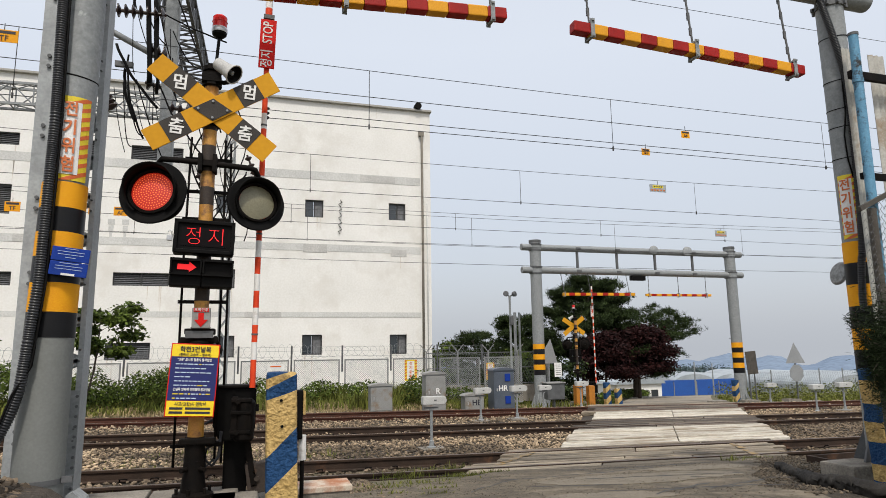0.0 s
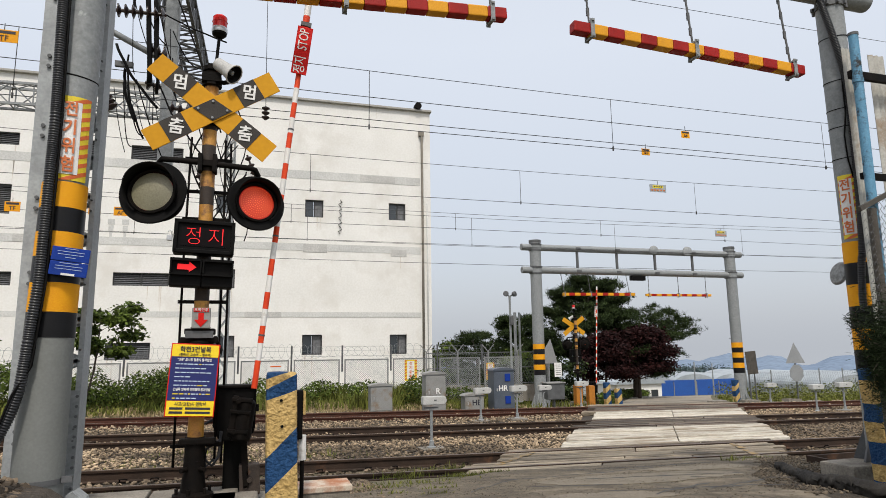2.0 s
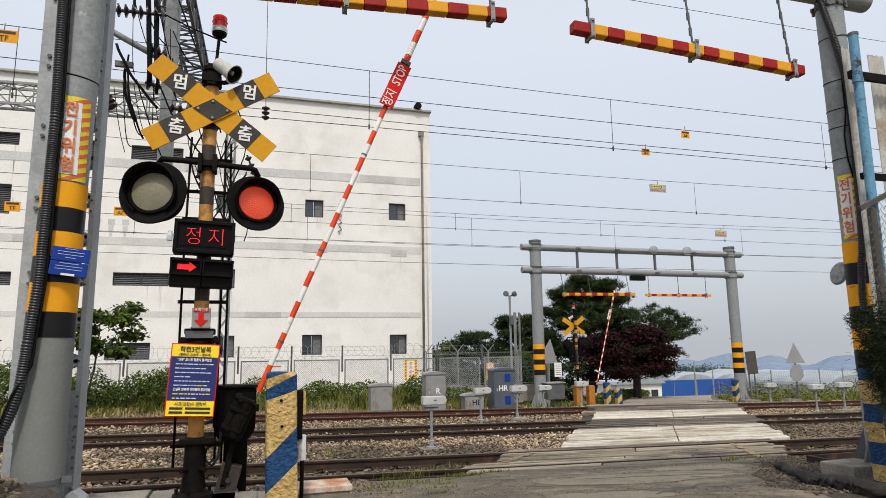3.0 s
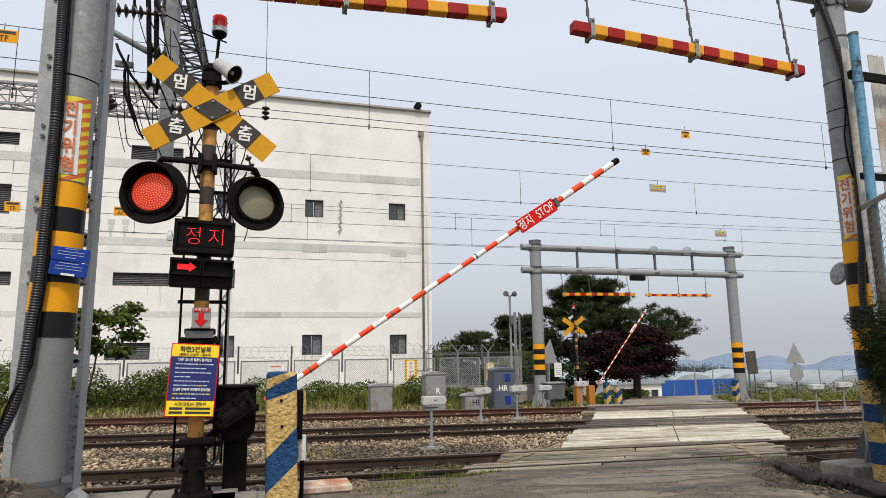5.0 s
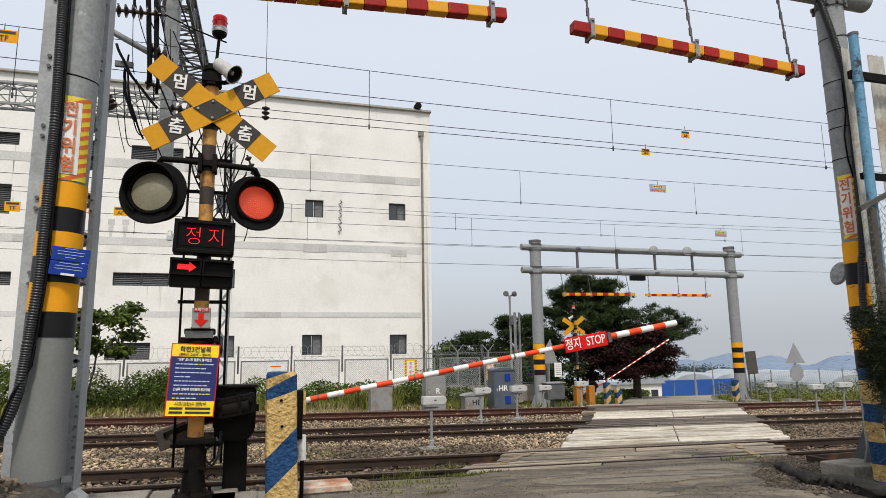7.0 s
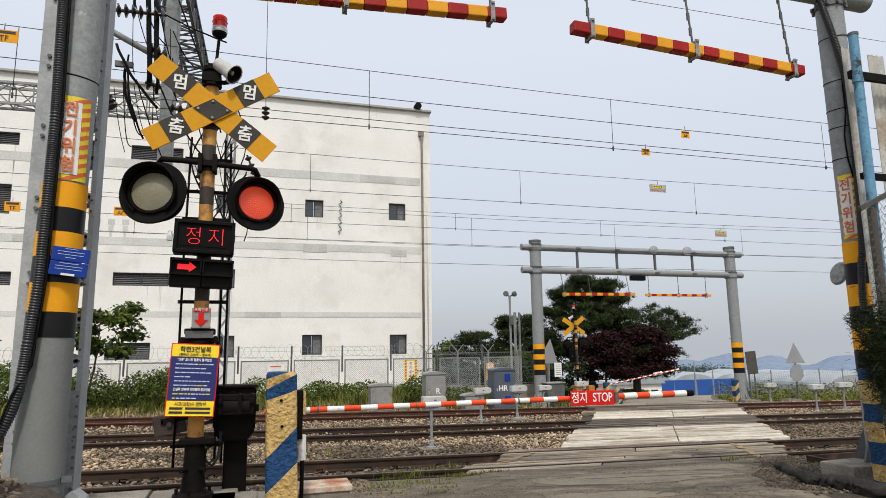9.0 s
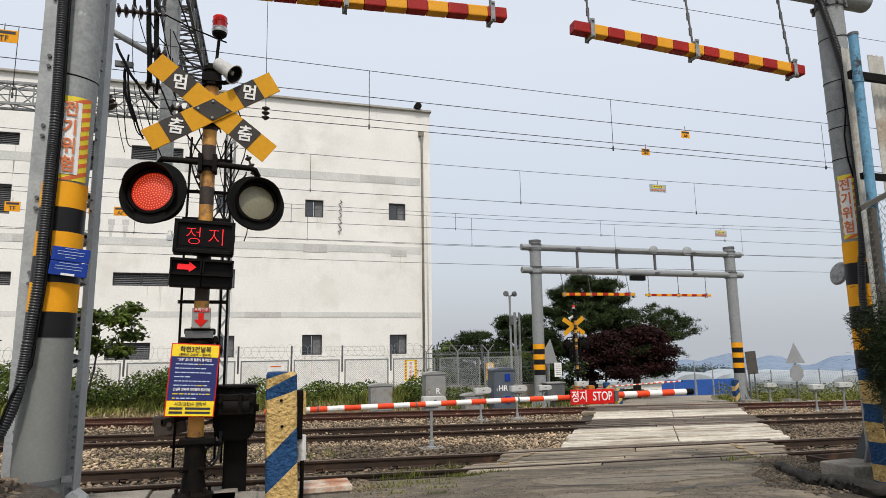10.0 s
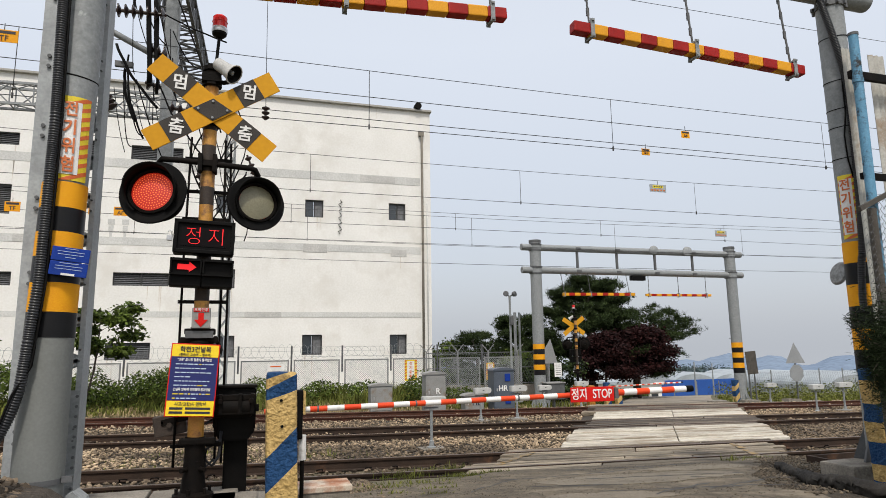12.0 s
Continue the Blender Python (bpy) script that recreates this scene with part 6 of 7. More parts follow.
# ---- bollards and small concrete ----
def bollard(m, w, d, h, cuts, label, bulge=0.0):
    """A rough square concrete post whose slanting painted bands are cut into the mesh. cuts: (height at the middle, slope), from the top."""
    t = thing("bollard", m, label, "bollard", "bollards")
    colours = ("boll_blue", "boll_cream")
    top = [(h + 1, 0.0)] + list(cuts) + [(-1.0, 0.0)]
    for k in range(len(top) - 1):
        bm = bmesh.new()
        box(bm, (0, 0, h / 2), (w, d, h), None, 0.028)
        bmesh.ops.triangulate(bm, faces=bm.faces)
        bmesh.ops.subdivide_edges(bm, edges=bm.edges, cuts=5, use_grid_fill=True)
        for (z, s), keep_below in ((top[k], True), (top[k + 1], False)):
            no = Vector((-s, 0, 1)).normalized()
            bmesh.ops.bisect_plane(bm, geom=bm.verts[:] + bm.edges[:] + bm.faces[:], plane_co=(0, 0, z), plane_no=no, clear_outer=keep_below, clear_inner=not keep_below)
        for v in bm.verts:
            p = v.co.copy()
            n3 = noise.noise((p.x * 9, p.y * 9, p.z * 7)) * 0.012 + noise.noise((p.x * 26, p.y * 26, p.z * 22)) * 0.006
            taper = 1.0 + 0.06 * (1 - p.z / h) + bulge * math.sin(p.z * 2)
            v.co = Vector((p.x * taper * (1 + n3 * 3) + 0.03 * (1 - p.z / h), p.y * taper * (1 + n3 * 6) + n3 * (1 if p.y > 0 else -1), p.z + n3 * 0.4))
        for f in bm.faces:
            f.smooth = True
        if len(bm.faces):
            part("painted_band", bm, M[colours[k % 2]], t)
    return t


def build_bollards():
    zb = 0.35
    c = [(1.562, 0.3), (1.505, 0.5), (1.40, 0.33), (1.035, 0.98), (0.77, 0.97), (0.42, 0.9)]
    b = bollard(pose(0.245, 5.42, zb), 0.235, 0.24, 1.58 - zb, [(z - zb, s) for z, s in c], "rough concrete bollard painted cream with slanting blue bands")
    bm = bmesh.new()
    for x, z in ((0.0, 1.36), (0.01, 1.16)):
        rod(bm, (x, -0.135, z - zb), (x, -0.11, z - zb), 0.012, seg=8)
    part("bolt_hole", bm, M["black"], b)
    c = [(1.265, 0.8), (1.04, 0.85), (0.855, 0.8), (0.665, 0.85), (0.445, 0.8), (0.285, 0.8)]
    bollard(pose(6.09, 5.0, 0.2, 0, -1.5, 0), 0.21, 0.2, 1.30, c, "weathered concrete bollard with faded blue and yellow bands")
    c = [(1.0, 0.8), (0.8, 0.9), (0.55, 0.9), (0.3, 0.9)]
    for x, y, h in ((14.95, 25.0, 1.15), (15.25, 24.6, 0.85), (21.75, 25.0, 1.2)):
        bollard(pose(x, y, ground_z(x, y) - 0.02), 0.24, 0.24, h, c, "blue and cream striped concrete bollard beside the far road")
    # sensor post behind the near bollard
    t = thing("sensor_post", pose(0.46, 5.85, 0.4), "short black sensor box on a white post", "sensor post")
    rodpart("stake", (0, 0, -0.05), (0, 0, 0.42), 0.018, M["black_rough"], t)
    rodpart("post", (0, 0, 0.41), (0, 0, 0.62), 0.032, M["arm_white"], t)
    boxpart("box", (-0.05, 0, 0.8), (0.09, 0.12, 0.42), M["black"], t, 0.012)
    boxpart("cover", (0.005, -0.02, 0.9), (0.02, 0.14, 0.2), M["boll_cream"], t, 0.006)
    # lid of a cable chamber
    t = thing("cable_chamber", pose(0.694, 6.307, 0.23), "low concrete cable chamber with a rusty pale lid", "cable chamber")
    boxpart("body", (0, 0, 0.119), (0.461, 0.345, 0.238), M["concrete"], t, 0.01)
    boxpart("lid", (0, 0, 0.263), (0.501, 0.375, 0.05), M["lid"], t, 0.008)
    t = thing("concrete_block", pose(-0.1, 5.75, 0.32), "pale broken concrete block by the barrier post", "concrete block")
    boxpart("block", (0, 0, 0.13), (0.4, 0.3, 0.26), M["concrete"], t, 0.03)
    t = thing("concrete_footing", pose(6.47, 5.55, 0.10), "weathered concrete footing under the portal post", "footing")
    boxpart("block", (0.05, 0, 0.18), (0.95, 0.42, 0.40), M["concrete"], t, 0.02)
    bm = bmesh.new()
    for k in range(6):
        prism(bm, [(0.15, 0.41), (0.3, 0.41), (0.27, 0.5), (0.15, 0.8)], -0.012, 0.012, "Y")
        bmesh.ops.rotate(bm, cent=(0, 0, 0), matrix=Matrix.Rotation(math.tau / 6, 3, "Z"), verts=bm.verts)
    part("base_rib", bm, M["galv_dark"], t, "", Matrix.Translation((0.22, -0.05, -0.03)))
    bm = bmesh.new()
    box(bm, (0.0, 0.0, 0.0), (0.95, 0.05, 0.13))
    box(bm, (0.0, 0.4, 0.0), (0.95, 0.05, 0.13))
    box(bm, (-0.45, 0.2, 0.0), (0.05, 0.36, 0.13))
    tagged(part("scrap_frame", bm, M["rail"], None, "", pose(8.45, 7.4, 0.06)), "dark rusty scrap steel frame lying beside the rail", "scrap metal")
    # crumpled tarpaulin along the road edge
    bm = bmesh.new()
    line = [Vector(q) for q in ((6.75, 7.1, 0), (6.45, 6.65, 0), (6.05, 6.15, 0), (5.7, 5.65, 0), (5.5, 5.3, 0), (5.3, 4.85, 0), (5.3, 4.4, 0), (5.3, 4.0, 0))]
    pts, rad = [], []
    for k in range(169):
        k = k / 4
        u = k / 6
        i = min(int(u), 6)
        q = line[i].lerp(line[i + 1], u - i)
        pts.append((q.x + 0.02 * math.sin(k * 0.5), q.y, ground_z(q.x, q.y) + 0.085))
        rad.append(0.05 + 0.022 * smooth(6, 26, k) + 0.004 * math.sin(k * 0.8))
    chain(bm, pts, rad, 28)
    for v in bm.verts:
        c = v.co.copy()
        fold = 0.9 * abs(noise.noise(Vector((c.x * 7, c.y * 7, c.z * 26)))) + 0.4 * abs(noise.noise(c * 34))
        v.co += Vector((0.05 * noise.noise(c * 2.2) - 0.05 * fold, 0.04 * noise.noise(c * 2.6) - 0.04 * fold, 0.018 * noise.noise(c * 3) - 0.06 * fold))
    tagged(part("tarpaulin_roll", bm, M["tarp"]), "crumpled dark tarpaulin roll along the road edge", "tarpaulin")
    # loose stones heaped at the post's foot
    rng = random.Random(9)
    pts = []
    for _ in range(700):
        x, y = rng.uniform(-2.2, -1.05), rng.uniform(4.6, 5.2)
        pts.append((x, y, 0.92 - 0.26 * smooth(-1.65, -1.08, x) + rng.uniform(-0.04, 0.02)))
    for _ in range(3500):
        x, y = rng.uniform(-3.0, 1.6), rng.uniform(6.2, 9.3)
        pts.append((x, y, ground_z(x, y) + 0.01))
    stones("rubble", pts, M["dark_stone"], "loose grey rubble heaped at the foot of the post", 12, 0.015, 0.045)
    bm = bmesh.new()
    prism(bm, [(-3.2, 0.0), (-0.9, 0.0), (-1.08, 0.66), (-1.3, 0.82), (-1.6, 0.9), (-3.2, 0.98)], 4.5, 5.2, "Y")
    tagged(part("earth_bank", bm, M["ballast_bed"]), "stony earth bank at the foot of the post", "bank", kind="structure")
    t = thing("post_footing", pose(-1.3, 5.6, 0.3), "pale concrete footing under the portal post", "footing")
    boxpart("block", (0.05, 0.1, 0.12), (0.95, 0.9, 0.36), M["concrete"], t, 0.02)
    bm = bmesh.new()
    prism(bm, [(0.04, 0.3), (0.2, 0.3), (0.17, 0.4), (0.1, 0.46), (0.06, 0.44)], -0.24, -0.06, "Y")
    part("gusset", bm, M["galv"], t)


# ---- trackside equipment ----
def cabinet(m, w, d, h, mat, label, text="", plinth=0.12, roof=True, plates=()):
    t = thing("equipment_cabinet", m, label, "cabinet", "equipment cabinets")
    boxpart("plinth", (0, 0, plinth / 2), (w * 1.05, d * 1.05, plinth), M["concrete"], t, 0.01)
    boxpart("body", (0, 0, plinth + h / 2), (w, d, h), mat, t, 0.015)
    boxpart("door", (0, -d / 2 - 0.008, plinth + h / 2), (w * 0.88, 0.016, h * 0.9), mat, t, 0.006)
    if roof:
        bm = bmesh.new()
        prism(bm, [(-w * 0.56, plinth + h), (w * 0.56, plinth + h), (w * 0.5, plinth + h + 0.05), (w * 0.2, plinth + h + 0.09), (-w * 0.2, plinth + h + 0.09), (-w * 0.5, plinth + h + 0.05)], -d * 0.56, d * 0.56, "Y")
        part("roof", bm, mat, t)
    bm = bmesh.new()
    box(bm, (-w * 0.36, -d / 2 - 0.03, plinth + h * 0.52), (0.03, 0.03, 0.1), None, 0.005)
    part("handle", bm, M["chrome"], t)
    if text:
        words("letters", text, 0.26, M["letter"] if mat is M["cabinet_dark"] or text == "R" else M["text_dark"], t, Matrix.Translation((w * (-0.06 if text == "HR" else 0.1), -d / 2 - 0.022, plinth + h * 0.55)), 1.0, 0.006)
    for x, z in plates:
        boxpart("blue_plate", (x, -d / 2 - 0.03, plinth + z), (0.2, 0.03, 0.26), M["plate_blue"], t, 0.01)
    return t


def detector(x, y, zb, zt, w, label="white obstacle detector head on a slim grey post"):
    t = thing("obstacle_detector", pose(x, y, zb), label, "detector", "obstacle detectors")
    h = zt - zb
    bm = bmesh.new()
    lathe(bm, [(0.09, 0.0), (0.09, 0.03), (0.05, 0.05), (0.04, 0.15), (0.028, 0.16), (0.028, h - 0.18), (0.05, h - 0.17), (0.05, h - 0.12)], (0, 0, 0), 14)
    part("post", bm, M["galv"], t)
    boxpart("mount", (0, 0, h - 0.13), (w * 0.55, 0.1, 0.03), M["galv_dark"], t)
    bm = bmesh.new()
    prism(bm, [(-w / 2, -0.07), (w / 2 - 0.06, -0.07), (w / 2, 0.0), (w / 2 - 0.03, 0.09), (-w / 2, 0.09)], -0.1, 0.1, "Y")
    bmesh.ops.bevel(bm, geom=list(bm.edges), offset=0.012, segments=2, affect="EDGES")
    part("head", bm, M["detector"], t, "", Matrix.Translation((0.06, 0, h)))
    boxpart("text_bar", (0.06, -0.105, h + 0.02), (0.05, 0.004, 0.025), M["galv_dark"], t)
    boxpart("footing", (0, 0, -0.04), (0.5, 0.4, 0.12), M["concrete"], t, 0.02)


def build_equipment():
    z = lambda x, y: ground_z(x, y)
    cabinet(pose(4.17, 21.2, -0.3), 0.72, 0.5, 0.82, M["cabinet_grey"], "grey steel trackside cabinet with a paper notice", "")
    cabinet(pose(5.93, 20.9, -0.35), 0.68, 0.55, 1.22, M["cabinet_grey"], "weathered grey relay cabinet with a peaked roof and a letter", "R")
    cabinet(pose(7.4, 21.2, -0.4), 0.68, 0.5, 0.5, M["cabinet_grey"], "low pale grey cabinet with black letters", "HB")
    cabinet(pose(8.48, 21.2, -0.42), 0.76, 0.6, 1.36, M["cabinet_dark"], "tall slate-grey relay cabinet with blue plates", "HR", plates=((0.12, 1.12), (0.12, 0.36)))
    detector(3.52, 12.6, -0.17, 0.75, 0.5)
    detector(6.25, 17.2, -0.2, 0.62, 0.5)
    detector(7.4, 17.3, -0.2, 0.64, 0.5)
    detector(10.1, 21.2, -0.35, 0.4, 0.5)
    detector(11.6, 21.2, -0.35, 0.5, 0.5)
    detector(18.2, 17.2, -0.42, 0.38, 0.5)
    detector(19.4, 17.2, -0.42, 0.42, 0.62)
    detector(20.3, 21.4, -0.5, 0.2, 0.5)
    t = thing("equipment_box", pose(11.2, 22.6, -0.5), "dark grey equipment box on a short post", "equipment box")
    rodpart("post", (0, 0, 0), (0, 0, 0.4), 0.06, M["galv_dark"], t)
    boxpart("box", (0, 0, 0.68), (0.72, 0.5, 0.6), M["galv_dark"], t, 0.02)
    boxpart("lid", (0, 0, 1.0), (0.8, 0.58, 0.05), M["cabinet_grey"], t, 0.01)
    for x, y, zz, w, h in ((13.55, 25.0, -0.75, 0.3, 1.0), (14.15, 25.0, -0.75, 0.28, 0.95)):
        boxpart_t = thing("orange_box", pose(x, y, zz), "orange painted post guard beside the far barrier", "post guard", "post guards")
        boxpart("shell", (0, 0, h / 2), (w, 0.3, h), M["orange"], boxpart_t, 0.02)
    # warning boards on the fences
    t = thing("warning_board", pose(6.38, 25.93, 1.0), "yellow and orange hatched electric warning board on the fence", "sign", "warning boards")
    hatch_board(t, 0.52, 0.86)
    t = thing("warning_board", pose(10.35, 27.1, 0.85), "small orange hatched warning board on the yard fence", "sign", "warning boards")
    hatch_board(t, 0.4, 0.75)
    t = thing("notice_board", pose(12.75, 25.2, 0.9), "white notice sheet beside the portal post", "sign")
    boxpart("sheet", (0, 0, 0), (0.34, 0.01, 0.6), M["letter"], t)
    for k in range(6):
        boxpart("text_bar", (0, -0.007, 0.2 - 0.08 * k), (0.24, 0.003, 0.018), M["cross_k"], t)
    t = thing("paper_notice", pose(0.95, 25.9, 1.22), "small white paper notice on the fence", "sign")
    boxpart("sheet", (0, 0, 0), (0.62, 0.01, 0.26), M["letter"], t)
    boxpart("text_bar", (0, -0.007, 0.04), (0.4, 0.003, 0.05), M["sticker_o"], t)
    # road signs seen from behind
    t = thing("road_sign", pose(12.9, 26.4, -0.6), "grey back of a triangular road sign on a post", "road sign", "road signs")
    rodpart("post", (0, 0, 0), (0, 0, 2.6), 0.04, M["galv"], t)
    bm = bmesh.new()
    prism(bm, [(-0.62, 1.75), (0.42, 1.75), (0.1, 2.85)], -0.06, -0.045, "Y")
    part("triangle", bm, M["sign_back"], t)
    t = thing("road_sign", pose(26.9, 26.5, -1.0), "grey backs of a triangular and an octagonal road sign", "road sign", "road signs")
    rodpart("post", (0, 0, -0.2), (0, 0, 2.7), 0.04, M["galv_dark"], t)
    bm = bmesh.new()
    prism(bm, [(-0.65, 1.9), (0.6, 1.9), (-0.02, 2.95)], -0.06, -0.045, "Y")
    part("triangle", bm, M["sign_back"], t)
    bm = bmesh.new()
    prism(bm, [(0.46 * math.cos(k * math.tau / 8 + 0.39), 1.4 + 0.46 * math.sin(k * math.tau / 8 + 0.39)) for k in range(8)], -0.06, -0.045, "Y")
    part("octagon", bm, M["sign_back"], t)
    t = thing("information_sign", pose(23.5, 25.8, -0.9), "leaning brown sign board on two posts", "sign")
    for x in (-0.15, 0.18):
        rodpart("post", (x, 0, -0.3), (x, 0.05, 1.8), 0.035, M["galv_dark"], t)
    boxpart("board", (0, -0.04, 1.9), (0.62, 0.03, 1.1), M["post_grey"], t, 0.01, Euler((0, radians(-4), 0)).to_matrix())
    # camera posts
    t = thing("camera_post", pose(11.35, 27.0, -0.5), "slim grey post with two round cameras on top", "camera post")
    rodpart("post", (0, 0, 0), (0, 0, 4.75), 0.05, M["galv"], t)
    boxpart("box", (0.03, -0.08, 3.6), (0.16, 0.14, 0.4), M["galv_dark"], t, 0.02)
    for x in (-0.2, 0.2):
        bm = bmesh.new()
        lathe(bm, [(0.03, -0.12), (0.11, -0.06), (0.13, 0.06), (0.1, 0.08)], (x, -0.08, 4.82), 16, Euler((radians(80), 0, x * 3)).to_matrix())
        rod(bm, (0, 0, 4.72), (x, 0, 4.8), 0.03)
        part("camera_head", bm, M["galv_dark"], t)
    t = thing("steel_posts", pose(11.75, 27.4, -0.5), "pair of slim grey steel posts behind the fence", "post")
    rodpart("post", (0, 0, 0), (0, 0, 4.0), 0.07, M["galv"], t)
    rodpart("post", (0.22, 0, 0), (0.22, 0, 4.0), 0.05, M["galv"], t)
    # stacked slabs by the far rails
    rng = random.Random(3)
    for k in range(9):
        x, y = 17.8 + 0.62 * k, 21.6 + rng.uniform(-0.2, 0.3)
        t = thing("concrete_slab", pose(x, y, ground_z(x, y) + (0.12 if k % 3 == 0 else 0.02), rng.uniform(-6, 6), rng.uniform(-5, 5), rng.uniform(-12, 12)), "pale loose concrete trough slab beside the rails", "concrete slab", "concrete slabs")
        boxpart("slab", (0, 0, 0.1), (0.66, 0.4, 0.16), M["concrete"], t, 0.015)
    # yellow-signed fence along the far right
    t = thing("wire_fence", pose(26, 29.0, -1.1), "thin grey wire fence in front of the greenhouses", "fence")
    for k in range(12):
        rodpart("post", (k * 1.7, 0, 0), (k * 1.7, 0, 1.6), 0.03, M["fence_steel"], t)
    bm = bmesh.new()
    for k in range(150):
        chain(bm, [(k * 0.125, 0, 0.1), (k * 0.125 + 0.5, 0, 1.5)], 0.005, 3)
        chain(bm, [(k * 0.125 + 0.5, 0, 0.1), (k * 0.125, 0, 1.5)], 0.005, 3)
    part("mesh", bm, M["fence_steel"], t)


def hatch_board(t, w, h):
    boxpart("plate", (0, 0, 0), (w, 0.012, h), M["sticker_y"], t)
    n = 7
    for side in (-1, 1):
        for k in range(n):
            z = -h / 2 + (k + 0.25) * h / n
            bm = bmesh.new()
            x = side * w * 0.42
            prism(bm, [(x - w * 0.08, z), (x + w * 0.08, z + 0.04), (x + w * 0.08, min(z + 0.04 + h / n * 0.5, h / 2)), (x - w * 0.08, z + h / n * 0.5)], -0.012, -0.006, "Y")
            part("hatch", bm, M["sticker_o"], t)
    boxpart("field", (0, -0.009, 0), (w * 0.6, 0.006, h * 0.86), M["letter"], t)
    for k, ch in enumerate("전기위험"):
        words("character", ch, h * 0.18, M["red_letter"], t, Matrix.Translation((0, -0.015, h * (0.31 - 0.205 * k))), 1.0, 0.004)


# ---- right foreground: blue post, sheets, mesh and creeper ----
def build_right_edge():
    t = thing("blue_post", pose(6.31, 5.0, 0.0), "flaking sky-blue steel pipe post", "post")
    rodpart("pipe", (-0.02, 0, 0), (0.05, 0, 5.17), 0.05, M["sky_blue"], t, seg=18)
    rodpart("cap", (0.05, 0, 5.16), (0.05, 0, 5.19), 0.055, M["galv_dark"], t, seg=18)
    rodpart("collar", (0.04, 0, 4.6), (0.04, 0, 4.65), 0.057, M["sky_blue"], t, seg=18)
    boxpart("rail", (0.75, 0.06, 4.72), (1.5, 0.05, 0.09), M["black_rough"], t)
    boxpart("rail", (0.75, 0.06, 3.55), (1.5, 0.05, 0.07), M["black_rough"], t)
    t = thing("sheet_screen", pose(6.27, 5.2, 0.0), "screen of tall weathered corrugated sheets beside the road", "sheet screen")
    for k in range(4):
        bm = bmesh.new()
        n = 12
        x0 = 0.14 + k * 0.36
        front = [(x0 + 0.03 * (k > 0) + 0.022 * i, 0.012 * math.sin(i * 1.7)) for i in range(n)] if k else [(x0 + 0.012 * i, 0.01 * math.sin(i * 1.7)) for i in range(n)]
        back = [(x, y + 0.006) for x, y in front[::-1]]
        prism(bm, front + back, 0.3, 5.12 - 0.03 * k, "Z")
        part("sheet", bm, M["sheet"], t)
    t = thing("mesh_gate", pose(6.0, 4.9, 0.0), "old chain-link fence panel with a slanting grey rail", "fence")
    bm = bmesh.new()
    box(bm, (0.36, 0, 3.28), (0.75, 0.04, 0.05), Euler((0, radians(-24), 0)).to_matrix())
    part("rail", bm, M["post_grey"], t)
    rodpart("post", (0.20, 0.03, 0.3), (0.22, 0.03, 3.15), 0.045, M["post_grey"], t)
    bm = bmesh.new()
    for r in range(34):
        for c in range(7):
            x, z = 0.08 + c * 0.075 + (0.0375 if r % 2 else 0), 3.1 - r * 0.04 + 0.04 * c
            chain(bm, [(x, 0, z), (x + 0.0375, 0.004, z - 0.04 + 0.0)], 0.0028, 4)
            chain(bm, [(x, 0, z), (x - 0.0375, -0.004, z - 0.04 + 0.0)], 0.0028, 4)
    part("mesh", bm, M["galv_dark"], t)
    t = thing("timber_post", pose(5.80, 4.6, 0.2), "leaning weathered timber post", "post")
    bm = bmesh.new()
    chain(bm, [(0.0, 0, 0.0), (-0.02, 0, 0.8), (-0.03, 0, 1.3), (-0.01, 0, 1.62)], [0.1, 0.1, 0.095, 0.08], 10)
    part("timber", bm, M["post_grey"], t)
    # feathery creeper on the fence
    rng = random.Random(14)
    t = thing("creeper", pose(5.62, 4.57, 1.62), "feathery dark green creeper hanging on the fence", "plant")
    bm = bmesh.new()
    tips = []
    for k in range(44):
        a = rng.uniform(0, math.tau)
        L = rng.uniform(0.12, 0.42)
        dx, dz = math.cos(a) * L * (0.8 if math.cos(a) > 0 else 0.6), math.sin(a) * L * 0.8 + 0.06
        pts = [(dx * u, -0.05 + 0.06 * math.sin(k), dz * u - 0.1 * u * u) for u in (0, 0.35, 0.7, 1.0)]
        chain(bm, pts, 0.004, 3)
        tips.append(pts)
    for sgn in ((-0.26, 0.42), (-0.32, 0.36)):
        pts = [(sgn[0] * u - 0.08 * math.sin(u * 3), -0.05, sgn[1] * u) for u in (0, 0.3, 0.6, 0.85, 1.0)]
        chain(bm, pts, 0.005, 3)
        tips += [pts] * 3
    part("stems", bm, M["bark"], t)
    pts = []
    for p in tips:
        for _ in range(120):
            i = rng.randrange(len(p) - 1)
            u = rng.random()
            q = [p[i][c] + (p[i + 1][c] - p[i][c]) * u for c in range(3)]
            pts.append((q[0] + rng.gauss(0, 0.02), q[1] + rng.gauss(0, 0.03), q[2] + rng.gauss(0, 0.02)))
    for _ in range(16000):
        pts.append((min(0.5, max(-0.2, rng.gauss(0.06, 0.11))), rng.gauss(-0.04, 0.06), rng.gauss(0.0, 0.22)))
    v, f = leaves(pts, 0.055, 8, 0.12, 0.13)
    raw("foliage", v, f, M["creeper"], t)


